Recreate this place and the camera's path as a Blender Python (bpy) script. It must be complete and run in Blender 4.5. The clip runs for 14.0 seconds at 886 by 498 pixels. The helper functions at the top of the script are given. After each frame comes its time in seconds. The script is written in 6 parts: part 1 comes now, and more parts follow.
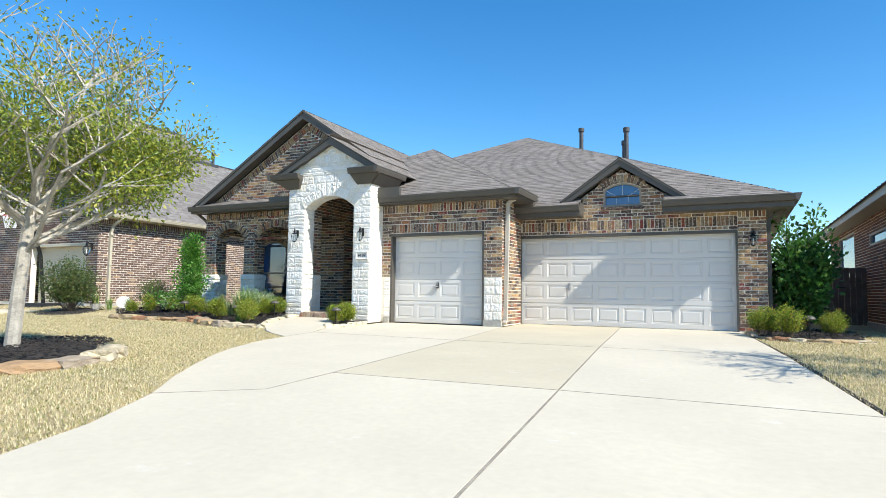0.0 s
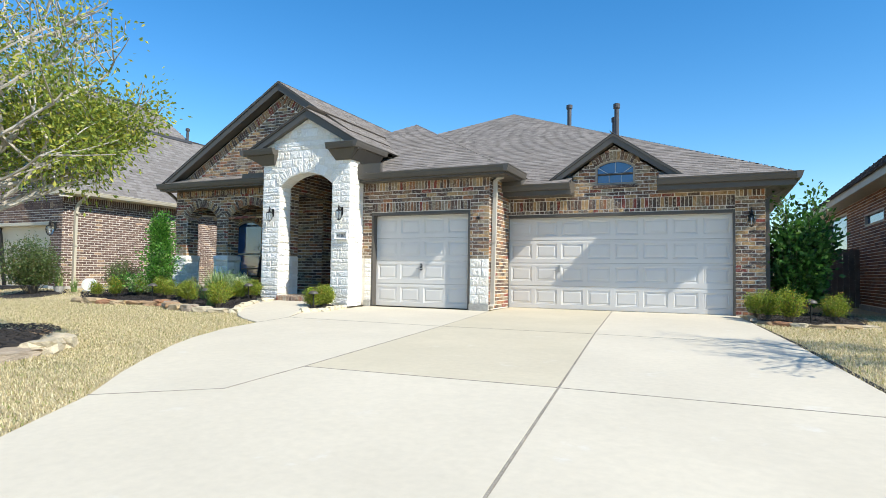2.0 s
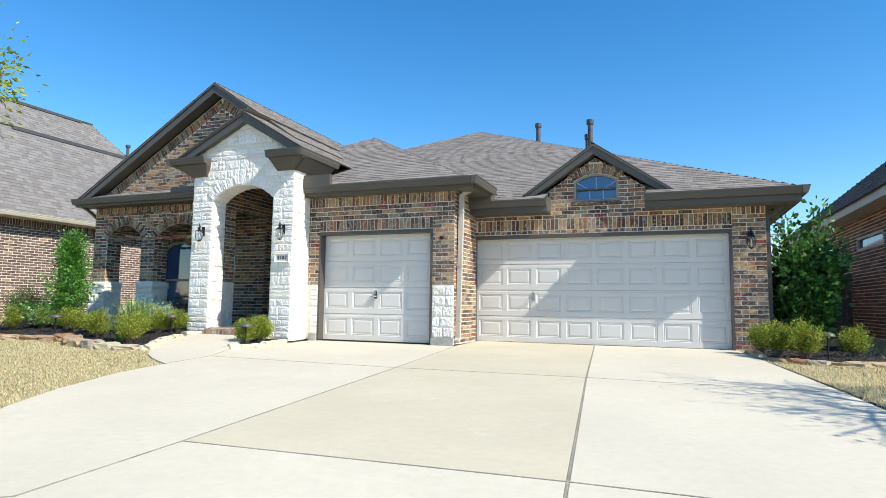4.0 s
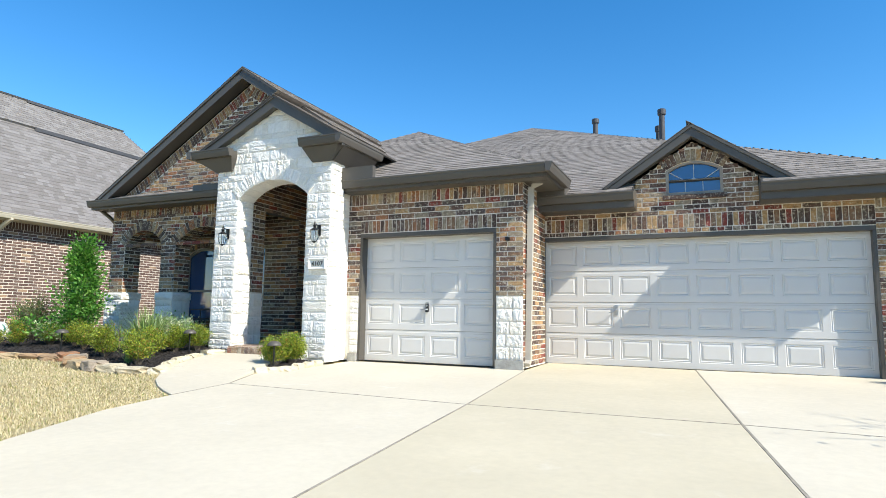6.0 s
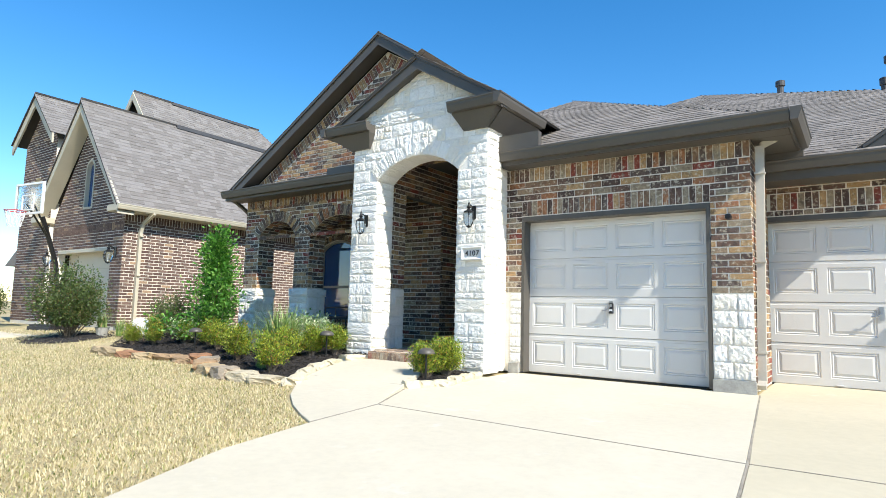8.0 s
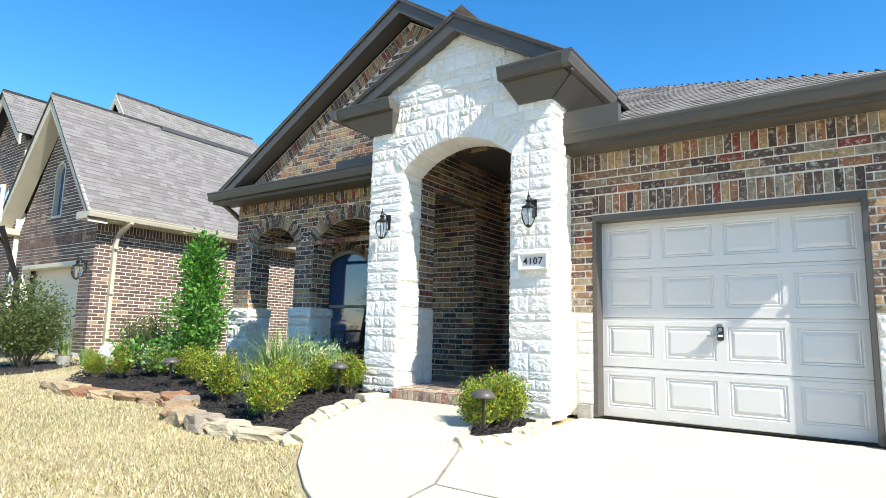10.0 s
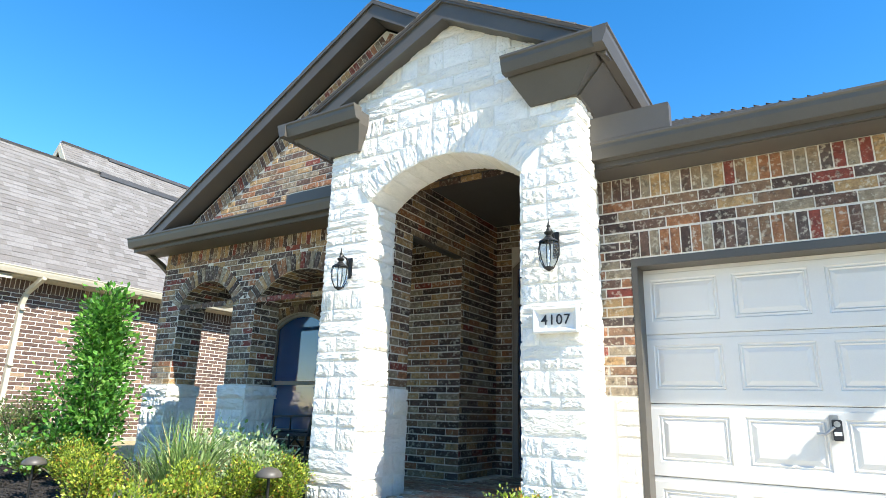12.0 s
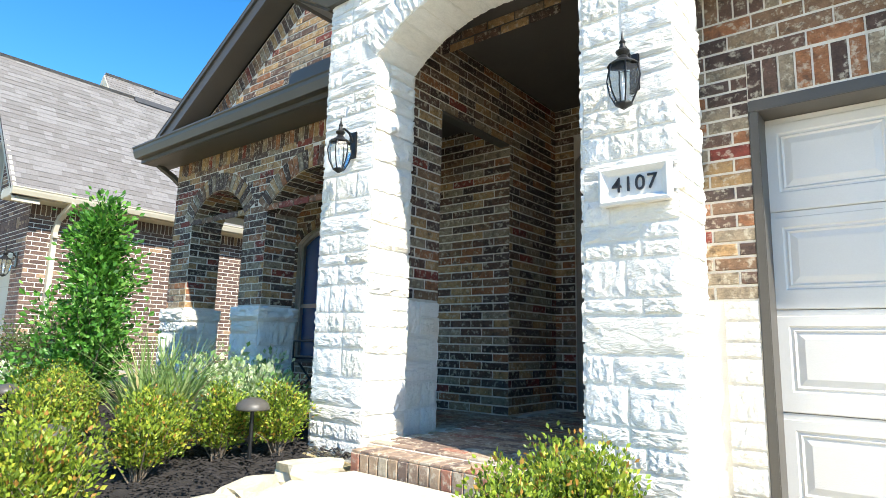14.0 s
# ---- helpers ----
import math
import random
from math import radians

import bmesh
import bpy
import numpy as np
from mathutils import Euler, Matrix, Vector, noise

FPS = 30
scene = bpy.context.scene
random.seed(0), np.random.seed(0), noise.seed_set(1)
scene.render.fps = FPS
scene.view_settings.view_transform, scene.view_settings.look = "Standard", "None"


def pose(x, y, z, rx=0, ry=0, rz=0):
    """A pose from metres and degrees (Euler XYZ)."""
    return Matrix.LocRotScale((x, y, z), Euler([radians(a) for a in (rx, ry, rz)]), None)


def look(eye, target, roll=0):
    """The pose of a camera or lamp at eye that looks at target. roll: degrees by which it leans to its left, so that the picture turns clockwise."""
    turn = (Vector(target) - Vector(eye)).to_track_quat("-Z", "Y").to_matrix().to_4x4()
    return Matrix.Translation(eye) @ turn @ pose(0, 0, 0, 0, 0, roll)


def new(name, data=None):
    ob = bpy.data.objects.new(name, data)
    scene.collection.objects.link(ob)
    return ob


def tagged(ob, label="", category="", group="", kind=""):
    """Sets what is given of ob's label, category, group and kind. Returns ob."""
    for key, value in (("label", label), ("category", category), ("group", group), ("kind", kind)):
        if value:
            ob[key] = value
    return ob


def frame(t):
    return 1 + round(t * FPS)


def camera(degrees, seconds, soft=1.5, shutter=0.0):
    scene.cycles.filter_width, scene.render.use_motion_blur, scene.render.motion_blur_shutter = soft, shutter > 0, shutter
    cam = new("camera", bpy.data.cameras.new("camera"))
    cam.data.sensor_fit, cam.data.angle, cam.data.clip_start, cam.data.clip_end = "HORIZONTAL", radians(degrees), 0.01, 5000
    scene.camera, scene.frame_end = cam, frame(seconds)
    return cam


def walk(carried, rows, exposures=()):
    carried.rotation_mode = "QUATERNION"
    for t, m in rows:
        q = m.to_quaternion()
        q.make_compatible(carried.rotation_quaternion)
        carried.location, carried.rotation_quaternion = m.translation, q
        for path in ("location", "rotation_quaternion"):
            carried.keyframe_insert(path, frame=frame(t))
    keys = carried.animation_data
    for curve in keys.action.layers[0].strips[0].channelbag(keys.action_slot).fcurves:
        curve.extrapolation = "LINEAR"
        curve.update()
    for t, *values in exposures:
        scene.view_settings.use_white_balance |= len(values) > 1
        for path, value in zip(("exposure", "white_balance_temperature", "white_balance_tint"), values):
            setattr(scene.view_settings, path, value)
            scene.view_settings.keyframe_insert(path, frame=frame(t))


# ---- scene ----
cam = camera(73.5, 14.0, soft=0.7)
PATH = [
    (0, (0.298, 0.299, 0.733), (-0.58, 2.09, 0.883), 0.8),
    (0.5, (0.253, 0.324, 0.736), (-0.589, 2.135, 0.851), 0.9),
    (1, (0.154, 0.424, 0.741), (-0.681, 2.239, 0.831), 0.8),
    (1.5, (0.052, 0.657, 0.724), (-0.781, 2.474, 0.805), 0.8),
    (2, (-0.034, 0.943, 0.77), (-0.861, 2.761, 0.856), 0.8),
    (2.5, (-0.138, 1.291, 0.77), (-0.952, 3.114, 0.885), 0.8),
    (3, (-0.275, 1.693, 0.767), (-1.018, 3.544, 0.916), 0.6),
    (3.2, (-0.343, 1.877, 0.768), (-1.057, 3.739, 0.922), 0.6),
    (5.3, (-1.42, 3.748, 0.798), (-2.14, 5.6, 1.03), 0.9),
    (5.5, (-1.544, 3.892, 0.811), (-2.282, 5.737, 1.042), 0.9),
    (6, (-1.883, 4.237, 0.79), (-2.694, 6.051, 1.016), 0.9),
    (6.5, (-2.262, 4.588, 0.798), (-3.221, 6.33, 1.02), 1.2),
    (7, (-2.663, 4.939, 0.819), (-3.686, 6.643, 1.038), 1.4),
    (7.5, (-3.066, 5.27, 0.819), (-4.127, 6.952, 1.031), 1.3),
    (8, (-3.483, 5.607, 0.829), (-4.639, 7.226, 1.039), 1.5),
    (8.2, (-3.667, 5.761, 0.845), (-4.838, 7.369, 1.054), 1.6),
    (10.3, (-5.342, 7.08, 0.88), (-6.466, 8.704, 1.197), 1.6),
    (10.5, (-5.474, 7.252, 0.893), (-6.593, 8.872, 1.244), 1.8),
    (11, (-5.785, 7.61, 0.943), (-6.885, 9.225, 1.37), 1.7),
    (11.5, (-6.084, 7.984, 0.948), (-7.139, 9.608, 1.447), 1.8),
    (12, (-6.325, 8.439, 0.988), (-7.359, 10.069, 1.511), 1.7),
    (12.5, (-6.502, 8.845, 0.98), (-7.528, 10.479, 1.506), 1.4),
    (13, (-6.648, 9.199, 0.95), (-7.688, 10.834, 1.445), 1.3),
    (13.5, (-6.767, 9.517, 0.883), (-7.889, 11.125, 1.276), 1.1),
    (14, (-6.901, 9.791, 0.858), (-8.139, 11.33, 1.174), 1.4),
]
walk(cam, [(t, look(eye, target, roll)) for t, eye, target, roll in PATH], [(0.0, 0.53), (2.0, 0.44), (3.2, 0.46), (5.5, 0.56), (8.0, 0.62), (10.5, 0.9), (11.5, 1.06), (12.5, 1.1), (14.0, 1.0)])

# ---- light ----
SUN_TO = Vector((3.55, -1.0, 3.4)).normalized()
world = bpy.data.worlds.new("world")
scene.world = world
world.use_nodes = True
wn = world.node_tree
sky = wn.nodes.new("ShaderNodeTexSky")
sky.sky_type = "NISHITA"
sky.sun_disc = False
sky.sun_elevation = math.asin(SUN_TO.z)
sky.sun_rotation = math.atan2(SUN_TO.x, SUN_TO.y)
sky.air_density = 1.0
sky.dust_density = 0.0
sky.ozone_density = 3.2
wn.nodes["Background"].inputs["Strength"].default_value = 0.15
clear = wn.nodes.new("ShaderNodeHueSaturation")
clear.inputs["Saturation"].default_value = 1.33
clear.inputs["Hue"].default_value = 0.4985
wn.links.new(sky.outputs[0], clear.inputs["Color"])
wn.links.new(clear.outputs[0], wn.nodes["Background"].inputs[0])
sun_data = bpy.data.lights.new("sun", "SUN")
sun_data.energy = 5.0
sun_data.angle = radians(0.5)
sun_data.color = (1.0, 0.945, 0.83)
sun = new("sun", sun_data)
sun.matrix_world = look((20, -5, 15), Vector((20, -5, 15)) - SUN_TO)


# ---- materials ----
def mat(name, base, rough=0.8, metal=0.0, tints=(), scale=4.0, fine=60.0, spread=0.25, bump=0.2, bump_scale=80.0,
        per="", stops=(), spec=0.5, trans=0.0, coat=0.0, relief=0.01):
    """A procedural surface: base colour, broad stains, fine grain and relief; per: 'object' or 'island' gives each piece a colour of its own."""
    m = bpy.data.materials.new(name)
    m.use_nodes = True
    t = m.node_tree
    L = t.links.new
    p = t.nodes["Principled BSDF"]
    p.inputs["Roughness"].default_value = rough
    p.inputs["Metallic"].default_value = metal
    p.inputs["Specular IOR Level"].default_value = spec
    if trans:
        p.inputs["Transmission Weight"].default_value = trans
    if coat:
        p.inputs["Coat Weight"].default_value = coat
    co = t.nodes.new("ShaderNodeTexCoord")
    vec = co.outputs["Object"]
    rnd = None
    if per == "object":
        rnd = t.nodes.new("ShaderNodeObjectInfo").outputs["Random"]
    elif per == "island":
        rnd = t.nodes.new("ShaderNodeNewGeometry").outputs["Random Per Island"]
    if rnd is not None:
        off = t.nodes.new("ShaderNodeVectorMath")
        off.operation = "MULTIPLY_ADD"
        comb = t.nodes.new("ShaderNodeCombineXYZ")
        for i in range(3):
            L(rnd, comb.inputs[i])
        L(comb.outputs[0], off.inputs[0])
        off.inputs[1].default_value = (37.0, 51.0, 23.0)
        L(vec, off.inputs[2])
        vec = off.outputs[0]
    if stops:
        ramp = t.nodes.new("ShaderNodeValToRGB")
        ramp.color_ramp.interpolation = "CONSTANT"
        while len(ramp.color_ramp.elements) < len(stops):
            ramp.color_ramp.elements.new(0.5)
        for e, (pos, c) in zip(ramp.color_ramp.elements, stops):
            e.position = pos
            e.color = (*c, 1)
        L(rnd, ramp.inputs[0])
        col = ramp.outputs[0]
    else:
        rgb = t.nodes.new("ShaderNodeRGB")
        rgb.outputs[0].default_value = (*base, 1)
        col = rgb.outputs[0]

    def noise_at(s, detail=4.0, rough_=0.6):
        n = t.nodes.new("ShaderNodeTexNoise")
        n.inputs["Scale"].default_value = s
        n.inputs["Detail"].default_value = detail
        n.inputs["Roughness"].default_value = rough_
        L(vec, n.inputs["Vector"])
        return n.outputs[0]

    for s, amt in ((scale, spread), (fine, spread * 0.6)):
        hsv = t.nodes.new("ShaderNodeHueSaturation")
        mr = t.nodes.new("ShaderNodeMapRange")
        mr.inputs[1].default_value, mr.inputs[2].default_value = 0.3, 0.7
        mr.inputs[3].default_value, mr.inputs[4].default_value = 1 - amt, 1 + amt
        L(noise_at(s), mr.inputs[0])
        L(mr.outputs[0], hsv.inputs["Value"])
        L(col, hsv.inputs["Color"])
        col = hsv.outputs[0]
    for tint, s, lo, hi, amt in tints:
        mx = t.nodes.new("ShaderNodeMix")
        mx.data_type = "RGBA"
        mr = t.nodes.new("ShaderNodeMapRange")
        mr.inputs[1].default_value, mr.inputs[2].default_value = lo, hi
        mr.inputs[3].default_value, mr.inputs[4].default_value = 0, amt
        L(noise_at(s, 6.0, 0.65), mr.inputs[0])
        L(mr.outputs[0], mx.inputs["Factor"])
        L(col, mx.inputs["A"])
        mx.inputs["B"].default_value = (*tint, 1)
        col = mx.outputs["Result"]
    L(col, p.inputs["Base Color"])
    if bump:
        b = t.nodes.new("ShaderNodeBump")
        b.inputs["Strength"].default_value = bump
        b.inputs["Distance"].default_value = relief
        L(noise_at(bump_scale, 5.0), b.inputs["Height"])
        L(b.outputs[0], p.inputs["Normal"])
    return m


BRICK_STOPS = ((0.0, (0.078, 0.048, 0.038)), (0.16, (0.13, 0.076, 0.055)), (0.29, (0.21, 0.123, 0.072)), (0.41, (0.39, 0.245, 0.115)),
               (0.57, (0.28, 0.22, 0.15)), (0.69, (0.105, 0.073, 0.06)), (0.80, (0.30, 0.13, 0.06)), (0.91, (0.21, 0.048, 0.033)), (0.965, (0.27, 0.19, 0.12)))
WASH = (((0.64, 0.57, 0.44), 24.0, 0.53, 0.63, 0.62), ((0.04, 0.033, 0.028), 11.0, 0.54, 0.66, 0.6))
M_BRICK = mat("brick_mixed", (0.2, 0.1, 0.08), 0.9, per="object", stops=BRICK_STOPS, tints=WASH, scale=18, fine=120, spread=0.3, bump=0.9, bump_scale=55)
M_BRICK_J = mat("brick_mixed_joined", (0.2, 0.1, 0.08), 0.9, per="island", stops=BRICK_STOPS, tints=WASH, scale=18, fine=120, spread=0.3, bump=0.9, bump_scale=55)
N1_STOPS = ((0.0, (0.10, 0.062, 0.05)), (0.35, (0.135, 0.086, 0.068)), (0.7, (0.165, 0.108, 0.085)), (0.93, (0.32, 0.22, 0.14)))
M_BRICK_N1 = mat("brick_brown", (0.1, 0.06, 0.05), 0.9, per="island", stops=N1_STOPS, scale=20, fine=120, bump=0.4)
N2_STOPS = ((0.0, (0.17, 0.075, 0.038)), (0.3, (0.22, 0.10, 0.048)), (0.6, (0.13, 0.06, 0.036)), (0.8, (0.27, 0.13, 0.065)))
M_BRICK_N2 = mat("brick_red", (0.2, 0.1, 0.06), 0.9, per="island", stops=N2_STOPS, scale=20, fine=120, bump=0.4)
PAVER_STOPS = ((0.0, (0.19, 0.13, 0.10)), (0.2, (0.30, 0.21, 0.15)), (0.5, (0.38, 0.27, 0.18)), (0.75, (0.42, 0.35, 0.26)), (0.9, (0.33, 0.15, 0.10)))
M_PAVER = mat("brick_paver", (0.2, 0.1, 0.08), 0.85, per="object", stops=PAVER_STOPS, tints=WASH[:1], scale=18, fine=120, bump=0.4)
M_PAVER_J = mat("brick_paver_joined", (0.2, 0.1, 0.08), 0.85, per="island", stops=PAVER_STOPS, tints=WASH[:1], scale=18, fine=120, bump=0.4)
M_MORTAR = mat("mortar", (0.74, 0.69, 0.60), 0.95, scale=3, fine=150, spread=0.12, bump=0.5, bump_scale=200)
STONE_STOPS = ((0.0, (0.86, 0.84, 0.79)), (0.3, (0.83, 0.80, 0.73)), (0.6, (0.88, 0.865, 0.82)), (0.85, (0.82, 0.78, 0.69)))
M_STONE = mat("limestone", (0.8, 0.78, 0.72), 0.9, per="object", stops=STONE_STOPS, scale=2.0, fine=16, spread=0.06, bump=0.6, bump_scale=9, relief=0.02,
              tints=(((0.70, 0.64, 0.50), 3.0, 0.62, 0.8, 0.3),))
M_STONE_MORTAR = mat("limestone_mortar", (0.80, 0.78, 0.72), 0.95, scale=5, fine=120, spread=0.08, bump=0.5)
M_CONCRETE = mat("driveway_concrete", (0.585, 0.53, 0.415), 0.88, scale=0.45, fine=14, spread=0.07, bump=0.16, bump_scale=260,
                 tints=(((0.50, 0.45, 0.35), 0.33, 0.5, 0.75, 0.4), ((0.70, 0.69, 0.66), 1.9, 0.63, 0.72, 0.35), ((0.30, 0.27, 0.22), 9.0, 0.74, 0.80, 0.35)))
M_CONCRETE_B = mat("driveway_concrete_aged", (0.545, 0.485, 0.355), 0.88, scale=0.45, fine=14, spread=0.07, bump=0.16, bump_scale=260,
                   tints=(((0.45, 0.40, 0.28), 0.33, 0.45, 0.7, 0.5), ((0.66, 0.63, 0.56), 1.9, 0.63, 0.72, 0.35), ((0.30, 0.27, 0.22), 9.0, 0.74, 0.80, 0.35)))
M_JOINT = mat("joint_filler", (0.28, 0.25, 0.20), 0.95, scale=6, fine=80, spread=0.3)
M_FOOTING = mat("footing_concrete", (0.34, 0.33, 0.30), 0.95, scale=6, fine=70, spread=0.25, bump=0.6)
ROOF_STOPS = ((0.0, (0.19, 0.168, 0.148)), (0.25, (0.225, 0.20, 0.178)), (0.5, (0.255, 0.228, 0.204)), (0.75, (0.205, 0.182, 0.16)))
M_SHINGLE = mat("shingle_weathered", (0.16, 0.14, 0.12), 0.95, per="island", stops=ROOF_STOPS, scale=14, fine=220, spread=0.12, bump=0.5, bump_scale=260)
N1_ROOF = ((0.0, (0.165, 0.152, 0.142)), (0.3, (0.195, 0.182, 0.172)), (0.6, (0.215, 0.202, 0.192)), (0.85, (0.175, 0.16, 0.15)))
M_SHINGLE_N1 = mat("shingle_grey", (0.22, 0.2, 0.19), 0.95, per="island", stops=N1_ROOF, scale=14, fine=220, spread=0.1, bump=0.5, bump_scale=260)
N2_ROOF = ((0.0, (0.035, 0.034, 0.04)), (0.5, (0.045, 0.043, 0.05)), (0.8, (0.055, 0.052, 0.058)))
M_SHINGLE_N2 = mat("shingle_charcoal", (0.04, 0.04, 0.045), 0.95, per="island", stops=N2_ROOF, scale=14, fine=200, spread=0.12, bump=0.4)
M_UNDER = mat("roof_underlay", (0.05, 0.045, 0.04), 0.95, spread=0.1)
M_TRIM = mat("bronze_trim_paint", (0.085, 0.077, 0.066), 0.45, scale=2.0, fine=90, spread=0.08, bump=0.05)
M_TRIM_N1 = mat("cream_trim_paint", (0.50, 0.46, 0.36), 0.55, scale=2.0, fine=90, spread=0.06, bump=0.05)
M_SPOUT = mat("taupe_downspout_paint", (0.50, 0.46, 0.39), 0.45, scale=3.0, fine=60, spread=0.08, bump=0.04)
M_DOOR = mat("garage_door_paint", (0.64, 0.625, 0.595), 0.42, scale=1.2, fine=120, spread=0.03, bump=0.1, bump_scale=160)
M_DOOR_N1 = mat("beige_door_paint", (0.56, 0.52, 0.43), 0.5, scale=1.2, fine=120, spread=0.03, bump=0.1)
M_METAL = mat("black_iron", (0.03, 0.03, 0.03), 0.4, 0.6, spread=0.2, bump=0.05)
M_STEEL = mat("galvanised_steel", (0.45, 0.45, 0.45), 0.35, 0.9, spread=0.15, bump=0.05)
M_PIPE = mat("vent_pipe_paint", (0.06, 0.06, 0.065), 0.6, spread=0.2)
M_PLATE = mat("cast_stone", (0.74, 0.73, 0.70), 0.85, scale=8, fine=90, spread=0.05, bump=0.3)
M_BLACK = mat("black_paint", (0.02, 0.021, 0.025), 0.5, spread=0.1)
M_DARKIN = mat("dark_interior", (0.05, 0.045, 0.04), 0.9, spread=0.2)
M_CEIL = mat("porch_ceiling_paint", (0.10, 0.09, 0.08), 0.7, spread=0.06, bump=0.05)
M_WOODDOOR = mat("dark_wood", (0.055, 0.032, 0.02), 0.5, scale=3, fine=60, spread=0.3)
M_FENCE = mat("weathered_cedar", (0.12, 0.09, 0.075), 0.9, per="object", scale=3, fine=50, spread=0.3, bump=0.4)
M_SOIL = mat("lawn_ground", (0.44, 0.36, 0.20), 0.95, scale=0.9, fine=50, spread=0.2, bump=0.9, bump_scale=120,
             tints=(((0.10, 0.13, 0.045), 0.35, 0.52, 0.72, 0.55), ((0.16, 0.11, 0.06), 18.0, 0.55, 0.7, 0.6)))
M_MULCH = mat("black_mulch", (0.028, 0.024, 0.022), 0.95, per="island", scale=9, fine=80, spread=0.4, bump=0.9, bump_scale=60)
FLAG_STOPS = ((0.0, (0.45, 0.34, 0.20)), (0.3, (0.38, 0.25, 0.14)), (0.5, (0.52, 0.45, 0.32)), (0.75, (0.34, 0.28, 0.21)), (0.9, (0.33, 0.17, 0.09)))
M_FLAG = mat("flagstone", (0.4, 0.3, 0.2), 0.9, per="object", stops=FLAG_STOPS, scale=2.5, fine=14, spread=0.2, bump=0.8, bump_scale=8, relief=0.03)
M_EDGE = mat("pale_edging_stone", (0.55, 0.49, 0.36), 0.9, per="object", scale=8, fine=60, spread=0.18, bump=0.7, bump_scale=40)
M_BARK = mat("pale_bark", (0.39, 0.36, 0.31), 0.95, scale=7, fine=50, spread=0.3, bump=0.9, bump_scale=30)
M_TWIG = mat("twig_bark", (0.17, 0.135, 0.10), 0.95, spread=0.25, bump=0.4)
# the deep blue base colour paints a sky reflection into the panes
M_GLASS_SKY = mat("sky_tinted_window_glass", (0.012, 0.06, 0.19), 0.03, spread=0.05, bump=0, spec=0.5)
M_GLASS_SKY.node_tree.nodes["Principled BSDF"].inputs["IOR"].default_value = 2.1
M_GLASS = mat("lantern_glass", (0.94, 0.97, 0.97), 0.12, spread=0.02, bump=0.3, bump_scale=14, trans=0.97)
M_GLASS.node_tree.nodes["Principled BSDF"].inputs["IOR"].default_value = 1.12
M_FRAME = mat("window_frame_paint", (0.30, 0.26, 0.21), 0.5, spread=0.05, bump=0.05)
M_WHITE = mat("white_plastic", (0.75, 0.76, 0.76), 0.4, spread=0.04, bump=0.05)
M_GREENPL = mat("green_hose", (0.02, 0.16, 0.13), 0.45, spread=0.1)
M_RED = mat("red_paint", (0.45, 0.06, 0.07), 0.45, spread=0.1)


def leafmat(name, stops, rough=0.45):
    m = mat(name, (0.07, 0.1, 0.03), rough, per="island", stops=stops, scale=30, fine=120, spread=0.18, bump=0)
    p = m.node_tree.nodes["Principled BSDF"]
    p.inputs["Subsurface Weight"].default_value = 0.0
    t = m.node_tree
    tr = t.nodes.new("ShaderNodeBsdfTranslucent")
    mix = t.nodes.new("ShaderNodeMixShader")
    mix.inputs[0].default_value = 0.38
    t.links.new(p.inputs["Base Color"].links[0].from_socket, tr.inputs[0])
    t.links.new(p.outputs[0], mix.inputs[1])
    t.links.new(tr.outputs[0], mix.inputs[2])
    t.links.new(mix.outputs[0], t.nodes["Material Output"].inputs[0])
    return m


M_LEAF_BOX = leafmat("boxwood_leaf", ((0.0, (0.22, 0.32, 0.032)), (0.28, (0.34, 0.43, 0.045)), (0.5, (0.09, 0.15, 0.018)), (0.8, (0.50, 0.50, 0.06)), (0.93, (0.44, 0.23, 0.05))))
M_LEAF_DARK = leafmat("glossy_leaf", ((0.0, (0.08, 0.24, 0.03)), (0.4, (0.13, 0.34, 0.045)), (0.7, (0.04, 0.13, 0.02)), (0.88, (0.25, 0.46, 0.09))))
M_LEAF_LAUREL = leafmat("laurel_leaf_dark", ((0.0, (0.045, 0.145, 0.025)), (0.4, (0.075, 0.21, 0.035)), (0.7, (0.025, 0.075, 0.015)), (0.88, (0.17, 0.32, 0.075))))
M_LEAF_HOLLY = leafmat("holly_leaf", ((0.0, (0.085, 0.13, 0.04)), (0.4, (0.13, 0.19, 0.05)), (0.75, (0.16, 0.14, 0.05)), (0.9, (0.06, 0.10, 0.03))))
M_LEAF_PALE = leafmat("variegated_leaf", ((0.0, (0.36, 0.46, 0.22)), (0.4, (0.66, 0.72, 0.46)), (0.72, (0.18, 0.32, 0.09))))
M_LEAF_TREE = leafmat("oak_leaf", ((0.0, (0.20, 0.27, 0.035)), (0.35, (0.32, 0.37, 0.05)), (0.65, (0.12, 0.18, 0.03)), (0.85, (0.45, 0.43, 0.07))))
M_BLADE = leafmat("iris_blade", ((0.0, (0.20, 0.31, 0.09)), (0.5, (0.30, 0.42, 0.14)), (0.8, (0.45, 0.52, 0.22)), (0.94, (0.50, 0.40, 0.2))))
M_GRASS = leafmat("dormant_grass", ((0.0, (0.66, 0.57, 0.34)), (0.35, (0.75, 0.66, 0.43)), (0.65, (0.54, 0.45, 0.25)), (0.85, (0.40, 0.38, 0.15)), (0.95, (0.25, 0.30, 0.08))), 0.7)


